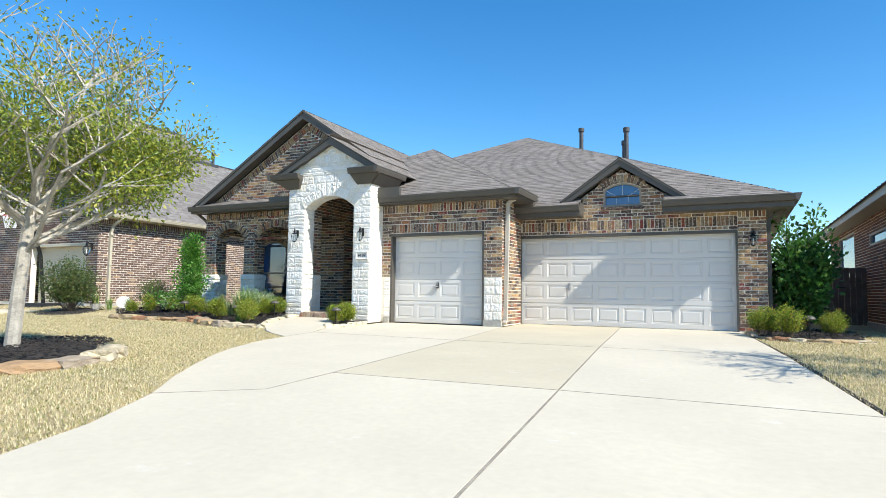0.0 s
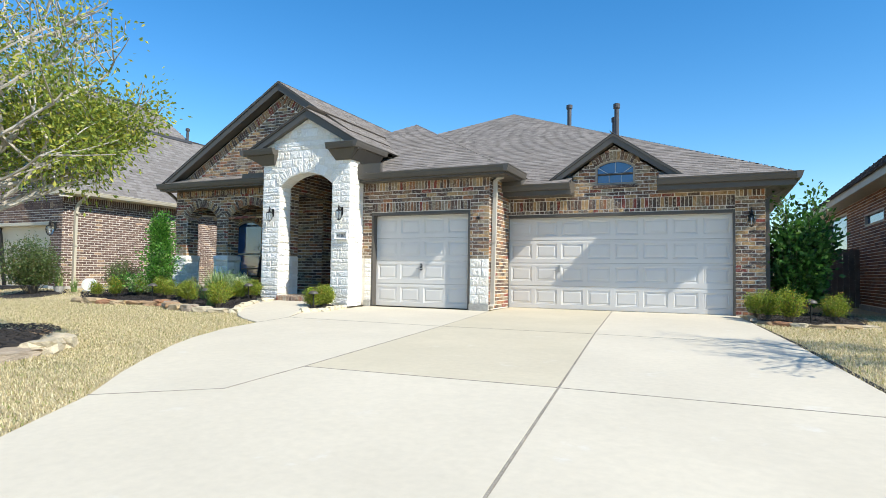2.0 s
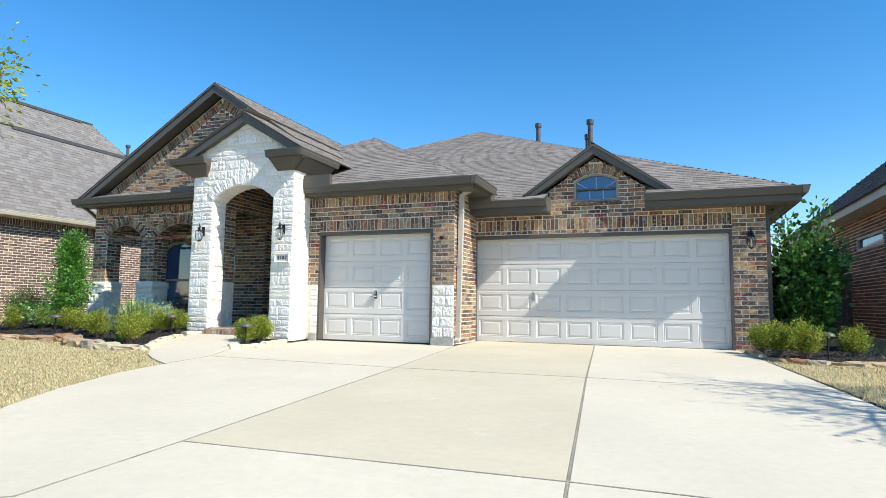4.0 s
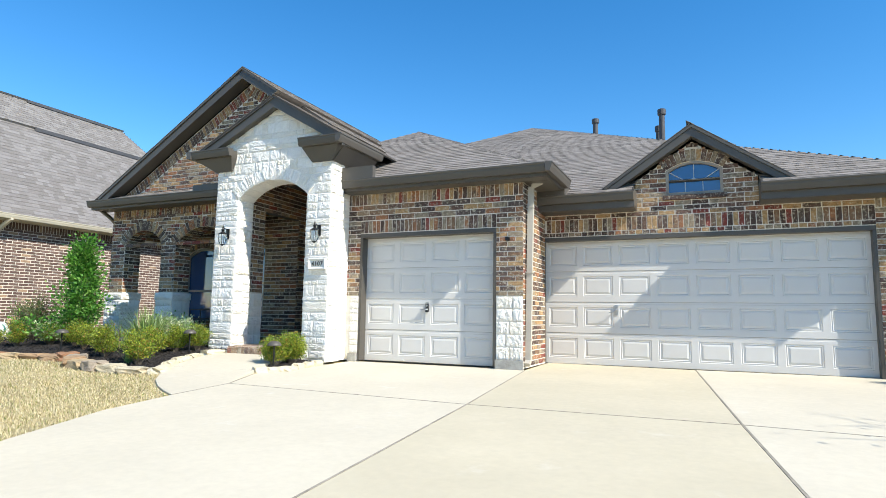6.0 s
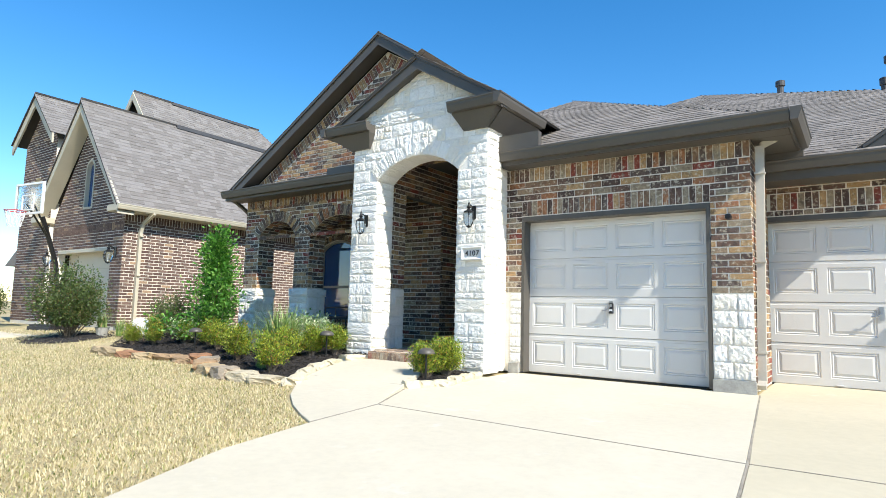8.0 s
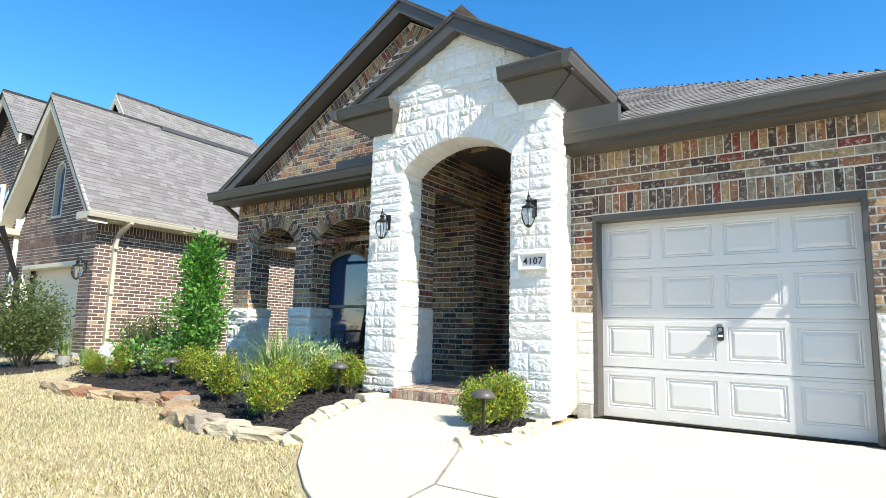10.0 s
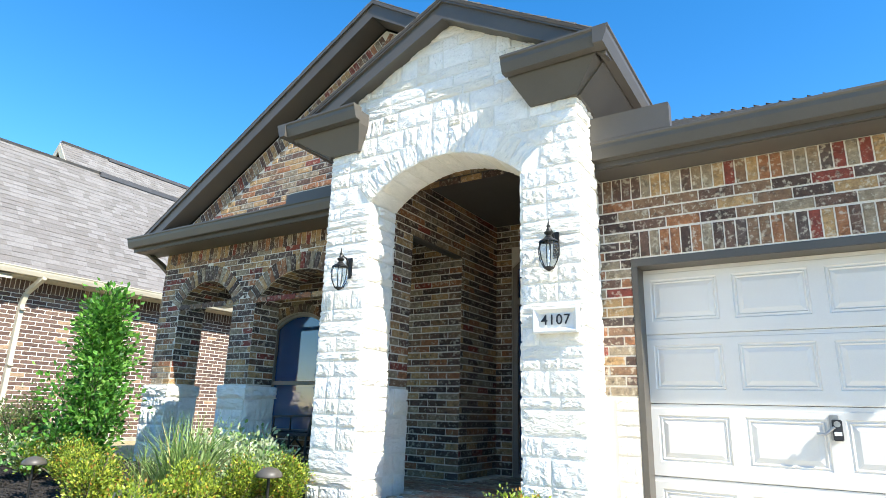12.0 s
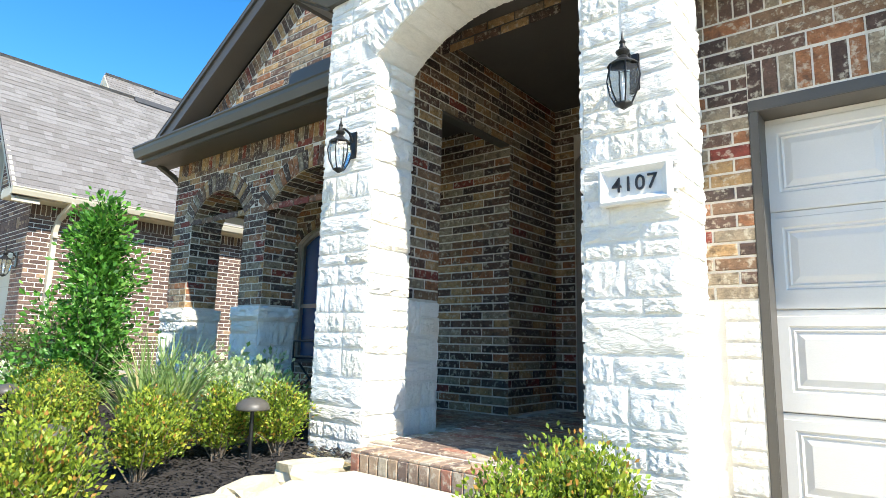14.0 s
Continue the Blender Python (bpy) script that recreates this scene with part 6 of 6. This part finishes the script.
for sx in (-1, 1):
    part("rake_board", slab([[(ux, UZ), (ux + sx * 3.0, UZ - 3.6), (ux + sx * 3.0, UZ - 3.85), (ux, UZ - 0.32)]], front(uy - 0.03), -0.05, 0.0), M_TRIM_N1, n1, "cream rake board")
for rx_, rz_, ya, yb in ((GC, GZ, NY + 2.4, NY + 7.0), (ux, UZ, uy + 1.6, 22.4)):
    part("ridge_vent", boxes((rx_ - 0.09, rx_ + 0.09, ya, yb, rz_ - 0.05, rz_ + 0.085), bevel=0.015), M_PIPE, n1, "dark ridge vent strip")
# entry tower at the far side
tx = -24.6
ta, _, _, _ = arch(tx - 0.45, tx + 0.45, 4.3, 4.7)
twl = [(tx - 1.15, NB), (tx + 1.14, NB), (tx + 1.14, 5.8), (tx, 7.0), (tx - 1.15, 5.8)]
house_wall("wall", [twl, [(tx - 0.45, 3.5)] + ta + [(tx + 0.45, 3.5)]], front(NY - 0.1), n1, M_BRICK_N1, NB + 0.1, 6.9)
house_wall("wall", [[(NY + 0.101, NB), (NY + 6, NB), (NY + 6, 5.8), (NY + 0.101, 5.8)]], east(tx + 1.14), n1, M_BRICK_N1, NB + 0.1, 5.7)
part("recess", boxes((tx - 0.9, tx + 0.9, NY + 0.35, NY + 0.45, 3.1, 5.2)), M_DARKIN, n1)
for sx in (-1, 1):
    part("rake_board", slab([[(tx, 7.3), (tx + sx * 1.5, 5.85), (tx + sx * 1.5, 5.55), (tx, 6.95)]], front(NY - 0.4), -0.05, 0.0), M_TRIM_N1, n1, "cream rake board")
roof_plane([(tx + 1.5, NY - 0.45, 5.87), (tx + 1.5, NY + 6, 5.87), (tx, NY + 6, 7.32), (tx, NY - 0.45, 7.32)], rf, M_SHINGLE_N1)
roof_plane([(tx - 1.5, NY + 6, 5.87), (tx - 1.5, NY - 0.45, 5.87), (tx, NY - 0.45, 7.32), (tx, NY + 6, 7.32)], rf, M_SHINGLE_N1)
part("footing", boxes((NX - 0.1, NX + 0.02, NY - 0.02, NY + 12, -0.1, NB + 0.1)), M_FOOTING, n1)
dsn = downspout([(GC + 2.68, NY + 0.5, EZ), (NX + 0.12, NY + 0.42, EZ - 0.28), (NX + 0.06, NY + 0.4, EZ - 0.5), (NX + 0.06, NY + 0.4, 0.2), (NX + 0.2, NY + 0.3, 0.12)], "cream metal downspout on the neighbouring brick wall", M_TRIM_N1, 0.10, 0.08)
for x in (NX - 0.32, GC - 1.9):
    lantern(x, NY - 0.01, 2.05, 1.15, "dark carriage lantern beside the neighbouring garage")
for x, y, z in ((-25.7, 24.0, 7.85), (-25.0, 26.2, 7.0)):
    vp = tagged(new("vent_pipe"), "dark painted metal roof vent pipe with cap", "vent pipe", "roof vents")
    vp.location = (x, y, 0)
    part("pipe", lathe(bmesh.new(), ((0.07, z - 1.0), (0.07, z + 0.5))), M_PIPE, vp)
    part("cap", lathe(bmesh.new(), ((0.08, z + 0.42), (0.115, z + 0.44), (0.115, z + 0.56), (0.07, z + 0.58))), M_PIPE, vp)
tagged(part("neighbour_driveway", boxes((GC - 1.9, NX - 0.4, -8, NY + 0.3, -0.5, 0.02)), M_CONCRETE), "pale concrete driveway of the neighbouring house", "driveway", kind="structure")
nb_bush = shrub_meshes(0.78, 0.78, 1.75, 13000, 0.062, M_LEAF_HOLLY, 80, 0.12, 0.3, 0.25)
plant("round_shrub", nb_bush, -17.85, 11.6, ground_z(-17.85, 11.6) + 0.02, 0.92, "large clipped holly shrub on a short stem", "shrub", "clipped shrubs")
plant("round_shrub", nb_bush, -26.2, 12.4, ground_z(-27, 12), 0.9, "large clipped holly shrub on a short stem", "shrub", "clipped shrubs")
# hose reel and pots
hr = tagged(new("hose_reel"), "white and green garden hose reel by the brick wall", "hose reel")
hr.scale = (0.7, 0.7, 0.7)
hr.location = (-17.0, 12.75, ground_z(-17.0, 12.75))
bm = bmesh.new()
lathe(bm, ((0.06, -0.14), (0.26, -0.14), (0.26, -0.12), (0.1, -0.1), (0.1, 0.1), (0.26, 0.12), (0.26, 0.14), (0.06, 0.14)), seg=18)
part("drum", bm, M_WHITE, hr).matrix_local = pose(0, 0, 0.3, 90, 0, 30)
bm = lathe(bmesh.new(), ((0.14, -0.095), (0.2, -0.08), (0.21, 0), (0.2, 0.08), (0.14, 0.095)), seg=18)
part("hose", bm, M_GREENPL, hr, "coiled green hose").matrix_local = pose(0, 0, 0.3, 90, 0, 30)
part("base", boxes((-0.25, 0.25, -0.16, 0.16, 0, 0.06), bevel=0.015), M_WHITE, hr)
pot = tagged(new("plant_pot"), "grey plant pot with green leaves", "plant pot")
pot.location = (-17.4, 12.1, ground_z(-17.4, 12.1))
part("pot", lathe(bmesh.new(), ((0.1, 0), (0.14, 0.2), (0.155, 0.22), (0.13, 0.215))), M_FOOTING, pot)
q = new("leaves", blades(60, 0.45, 0.2, 0.022))
q.parent = pot
q.location.z = 0.18
# basketball hoop
bh = tagged(new("basketball_hoop"), "portable basketball hoop with clear backboard and red rim", "basketball hoop")
bh.matrix_world = pose(-21.0, 12.55, 0.02, 0, 0, 8)
part("base", boxes((-0.55, 0.55, -0.4, 0.4, 0.0, 0.2), bevel=0.05), M_BLACK, bh)
part("pole", tube(bmesh.new(), [(0, 0.1, 0.15), (0, -0.1, 1.8), (0, -0.55, 3.0)], 0.06, 10), M_METAL, bh)
bb = part("backboard", slab([[(-0.62, 3.0), (0.62, 3.0), (0.62, 3.82), (-0.62, 3.82)], [(-0.57, 3.05), (0.57, 3.05), (0.57, 3.77), (-0.57, 3.77)]], front(-0.9), -0.03, 0.03), M_WHITE, bh, "white-framed clear backboard")
part("pane", boxes((-0.569, 0.569, -0.905, -0.895, 3.051, 3.769)), M_GLASS, bb)
bm = bmesh.new()
for a, b in (((-0.26, 3.12), (0.26, 3.12)), ((0.26, 3.12), (0.26, 3.5)), ((0.26, 3.5), (-0.26, 3.5)), ((-0.26, 3.5), (-0.26, 3.12))):
    tube(bm, [(a[0], -0.93, a[1]), (b[0], -0.93, b[1])], 0.02, 4)
part("target_square", bm, M_WHITE, bb)
bm = tube(bmesh.new(), [(0.23 * math.cos(6.2832 * k / 20), -1.2 + 0.23 * math.sin(6.2832 * k / 20), 3.05) for k in range(21)], 0.014, 6)
part("rim", bm, M_RED, bh, "red steel rim")
bm = bmesh.new()
for k in range(12):
    a = 6.2832 * k / 12
    for s in (0.5, -0.5):
        tube(bm, [(0.23 * math.cos(a), -1.2 + 0.23 * math.sin(a), 3.04), (0.14 * math.cos(a + s), -1.2 + 0.14 * math.sin(a + s), 2.65)], 0.006, 4)
part("net", bm, M_WHITE, bh, "white cord net")
for sx in (-0.15, 0.15):
    part("strut", tube(bmesh.new(), [(sx * 0.3, -0.3, 2.4), (sx, -0.88, 3.3)], 0.025, 6), M_METAL, bh)

# ---- neighbouring house to the east ----
n2 = tagged(new("neighbour_house"), "red brick house with a dark charcoal roof beyond the fence", "house")
X2, E2 = 3.7, 3.02
h2 = [(14.5, -0.05), (27.4, -0.05), (27.4, E2), (14.5, E2)]
hw = [(18.1, 2.2), (18.1, 2.53), (20.1, 2.53), (20.1, 2.2)]
hw2 = [(22.4, 1.4), (22.4, 2.84), (25.4, 2.84), (25.4, 1.4)]
house_wall("wall", [h2, hw, hw2], west(X2), n2, M_BRICK_N2, 0.12, E2 - 0.02, course=[[(14.5, 0), (27.4, 0), (27.4, E2), (14.5, E2)], hw, hw2])
house_wall("wall", [[(X2, -0.05), (14, -0.05), (14, E2), (X2, E2)]], front(14.3), n2, M_BRICK_N2, 0.12, E2 - 0.02)
part("footing", boxes((X2 - 0.03, X2 - 0.001, 14.3, 27.4, -0.2, 0.10)), M_FOOTING, n2)
for lp in (hw, hw2):
    (a, b), (c, d) = lp[0], lp[2]
    wf = part("window", slab([lp, [(a + 0.05, b + 0.05), (a + 0.05, d - 0.05), (c - 0.05, d - 0.05), (c - 0.05, b + 0.05)]], west(X2), -0.1, 0.01), M_TRIM_N1, n2, "pale window frame")
    part("pane", boxes((X2 + 0.05, X2 + 0.06, a, c, b, d)), M_GLASS_SKY, wf)
r2f = part("fascia", boxes((X2 - 0.45, X2 - 0.42, 14.05, 27.8, E2 - 0.02, E2 + 0.17)), M_TRIM_N1, n2, "cream eave board")
part("soffit", boxes((X2 - 0.419, X2 - 0.001, 14.05, 27.8, E2 - 0.02, E2 + 0.01)), M_TRIM_N1, n2)
roof_plane([(X2 - 0.5, 28.0, E2 + 0.17), (X2 - 0.5, 14.0, E2 + 0.17), (X2 + 6.5, 21.0, E2 + 6.2)], r2f, M_SHINGLE_N2)
roof_plane([(X2 + 13.5, 28.0, E2 + 0.17), (X2 - 0.5, 28.0, E2 + 0.17), (X2 + 6.5, 21.0, E2 + 6.2)], r2f, M_SHINGLE_N2)
roof_plane([(X2 + 13.5, 14.0, E2 + 0.17), (X2 + 13.5, 28.0, E2 + 0.17), (X2 + 6.5, 21.0, E2 + 6.2)], r2f, M_SHINGLE_N2)
roof_plane([(X2 - 0.5, 14.0, E2 + 0.17), (X2 + 13.5, 14.0, E2 + 0.17), (X2 + 6.5, 21.0, E2 + 6.2)], r2f, M_SHINGLE_N2)
# cedar fence between the houses
fence = tagged(new("fence"), "weathered grey-brown cedar board fence with a gate", "fence")
slat_me = done(boxes((-0.068, 0.068, -0.01, 0.01, 0.02, 1.66), bevel=0.003), "board", M_FENCE)
x = 1.03
while x < X2 - 0.08:
    b = new("board", slat_me)
    b.parent = fence
    b.location = (x + 0.07, 20.8, ground_z(x, 20.8) + random.uniform(-0.01, 0.01))
    x += 0.142
for z in (0.35, 1.5):
    part("rail", boxes((1.0, X2 - 0.03, 20.812, 20.85, z, z + 0.09)), M_FENCE, fence)
part("latch", boxes((3.0, 3.2, 20.77, 20.79, 1.05, 1.08), bevel=0.004), M_METAL, fence, "black gate latch")

# ---- far houses ----
far_a = tagged(new("far_house"), "pale distant house beyond the neighbouring yard", "house", "far houses")
part("wall", boxes((-52, -40, 22, 34, -0.2, 3.2)), M_TRIM_N1, far_a)
frf = part("roof", slab([[(-52.6, 3.2), (-39.4, 3.2), (-46, 7.0)]], front(21.6), -13.0, 0.0), M_SHINGLE_N1, far_a)
far_b = tagged(new("far_house"), "brown brick house across the street", "house", "far houses")
part("wall", boxes((-18, -4, -34, -24, -0.6, 3.0)), M_BRICK_N1, far_b)
part("roof", slab([[(-34.5, 3.0), (-23.5, 3.0), (-29, 6.2)]], east(-3.5), -15.0, 0.0), M_SHINGLE_N1, far_b)
far_c = tagged(new("far_house"), "red brick house across the street", "house", "far houses")
part("wall", boxes((1, 15, -34, -24, -0.6, 3.0)), M_BRICK_N2, far_c)
part("roof", slab([[(-34.5, 3.0), (-23.5, 3.0), (-29, 6.2)]], east(15.5), -15.0, 0.0), M_SHINGLE_N2, far_c)
tagged(part("road", boxes((-80, 80, -17, -8.05, -0.9, -0.47)), M_FOOTING), "grey concrete street behind the driveway", "road", kind="structure")

# ---- yard tree ----
random.seed(11)
tree = tagged(new("yard_tree"), "young oak with a pale trunk and thin olive-green foliage", "tree")
tree.location = (-8.0, 4.75, ground_z(-8.0, 4.75) + 0.12)
bm = tube(bmesh.new(), [(0, 0, -0.2), (0.01, 0.0, 0.1), (0.04, 0.02, 0.8), (0.09, 0.03, 1.3), (0.14, 0.05, 1.8)], 0.10, 10, 0.07)
twigs = bmesh.new()
leaves = []


def grow(p, d, l, r, depth, bm_):
    n = 4
    pts = [p]
    for i in range(n):
        d = (d + Vector((random.gauss(0, 0.13), random.gauss(0, 0.13), 0.05 + random.gauss(0, 0.08)))).normalized()
        if pts[-1].y > 1.15 and d.y > 0:
            d.y *= -0.3
        pts.append(pts[-1] + d * l / n)
    tube(bm_, pts, r, 6 if depth < 2 else 4, r * 0.55)
    if depth >= 3:
        for q in pts[1:]:
            if q.y > 1.2:
                continue
            dens = 46 if q.z < 2.9 else (13 if q.z < 3.5 else 4)
            for _ in range(dens):
                o = Vector((random.gauss(0, 1), random.gauss(0, 1), random.gauss(0, 1))) * 0.12
                leaves.append((q + o, o + Vector((0, 0, -0.03)) + d * 0.05))
        return
    for i in range(4 if depth else 3):
        q = pts[random.choice((2, 3, 4))] if depth else pts[random.choice((2, 3, 4))]
        a = random.uniform(0, 6.2832)
        side = Vector((math.cos(a), math.sin(a), random.uniform(-0.3, 0.45)))
        grow(q, (d * 0.75 + side * 0.85).normalized(), l * random.uniform(0.6, 0.8), r * 0.55, depth + 1, twigs)


for i in range(9):
    a = 6.2832 * i / 9 + random.uniform(-0.3, 0.3)
    z = 1.25 + 0.06 * i
    e = random.uniform(0.3, 1.1)
    grow(Vector((0.09 + 0.006 * i, 0.03, z)), Vector((math.cos(a), math.sin(a), e)), random.uniform(1.05, 1.45), 0.036, 1, bm)
grow(Vector((0.14, 0.05, 1.78)), Vector((0.05, 0, 1)), 1.5, 0.06, 0, bm)
grow(Vector((0.14, 0.05, 1.78)), Vector((-0.3, 0.2, 1)), 1.4, 0.05, 0, bm)
grow(Vector((0.14, 0.05, 1.78)), Vector((0.4, 0.5, 0.9)), 1.3, 0.05, 0, bm)
for z, e in ((1.4, 0.55), (1.55, 0.75), (1.7, 0.35)):
    grow(Vector((0.1, 0.05, z)), Vector((0.45 + 0.3 * (z - 1.5), 0.9, e)), 1.4, 0.036, 1, bm)
part("trunk", bm, M_BARK, tree)
tagged(part("twig_work", twigs, M_BARK, tree), kind="stuff")
q = tagged(new("leaves", leaf_mesh("leaves", leaves, 0.062, M_LEAF_TREE, 0.48)), kind="stuff")
q.parent = tree

# a thin street tree beyond the driveway, whose shade falls over the concrete
random.seed(23)
thin_tree = tagged(new("thin_tree"), "slender sparse young tree on the lawn beside the driveway", "tree")
thin_tree.location = (4.5, 8.4, ground_z(4.5, 8.4))
bm = tube(bmesh.new(), [(0, 0, -0.2), (0.0, 0.0, 1.0), (0.04, 0.02, 2.2)], 0.07, 10, 0.05)
twigs, leaves = bmesh.new(), []
for i in range(5):
    a = 6.2832 * i / 5
    grow(Vector((0.03, 0.02, 1.7 + 0.1 * i)), Vector((math.cos(a), math.sin(a), 1.1)), 1.2, 0.03, 1, bm)
grow(Vector((0.04, 0.02, 2.15)), Vector((0.05, 0, 1)), 1.5, 0.045, 0, bm)
part("trunk", bm, M_BARK, thin_tree)
tagged(part("twig_work", twigs, M_BARK, thin_tree), kind="stuff")
q = tagged(new("leaves", leaf_mesh("leaves", leaves[::3], 0.075, M_LEAF_TREE, 0.5)), kind="stuff")
q.parent = thin_tree

# ---- lawn ----
random.seed(7)
DRIVE_OUT = [(-3.5, -8.0), (2.15, -8.0), (1.75, 2.0), (1.34, 5.95), (0.98, 9.9), (0.52, 13.9), (0.46, 14.82), (-7.7, 14.82), (-7.7, 12.6), (-9.7, 12.6), (-9.87, 12.05), (-9.62, 11.5), (-9.40, 10.95), (-8.99, 10.36), (-8.55, 9.91), (-8.04, 9.51), (-7.28, 9.05), (-7.07, 8.1), (-6.6, 6.98), (-6.22, 6.33), (-5.68, 5.53), (-5.12, 4.78), (-4.49, 4.03), (-3.87, 3.03), (-3.59, 2.33), (-3.44, 1.2), (-3.4, -0.5)]
lv, lf = [], []


def sow(x0, x1, y0, y1, n, h):
    for _ in range(n):
        x, y = random.uniform(x0, x1), random.uniform(y0, y1)
        if inside(DRIVE_OUT, x, y) or inside(BED_L, x, y) or inside(BED_T, x, y) or inside(BED_R, x, y):
            continue
        z = ground_z(x, y) - 0.004
        l = h * random.uniform(0.5, 1.2)
        a = random.uniform(0, 6.2832)
        e = random.uniform(0.2, 1.3)
        d = Vector((math.cos(a) * e, math.sin(a) * e, 1)).normalized() * l
        s = Vector((-math.sin(a), math.cos(a), 0)) * 0.0045
        k = len(lv)
        p = Vector((x, y, z))
        m_ = p + d * 0.55 + Vector((0, 0, l * 0.1))
        lv.extend((p - s, p + s, m_ + s * 0.7, m_ - s * 0.7, p + d))
        lf.extend(((k, k + 1, k + 2, k + 3), (k + 3, k + 2, k + 4)))


sow(-9.5, -3.4, 0.5, 10.8, 170000, 0.04)
sow(-16.0, -9.5, 2.5, 11.2, 90000, 0.045)
sow(-22.0, -16.0, 4.0, 13.0, 25000, 0.06)
sow(0.4, 3.2, 5.0, 17.0, 50000, 0.05)
raw("lawn", lv, lf, M_GRASS, kind="stuff", label="dormant straw-coloured lawn grass with a few green blades")
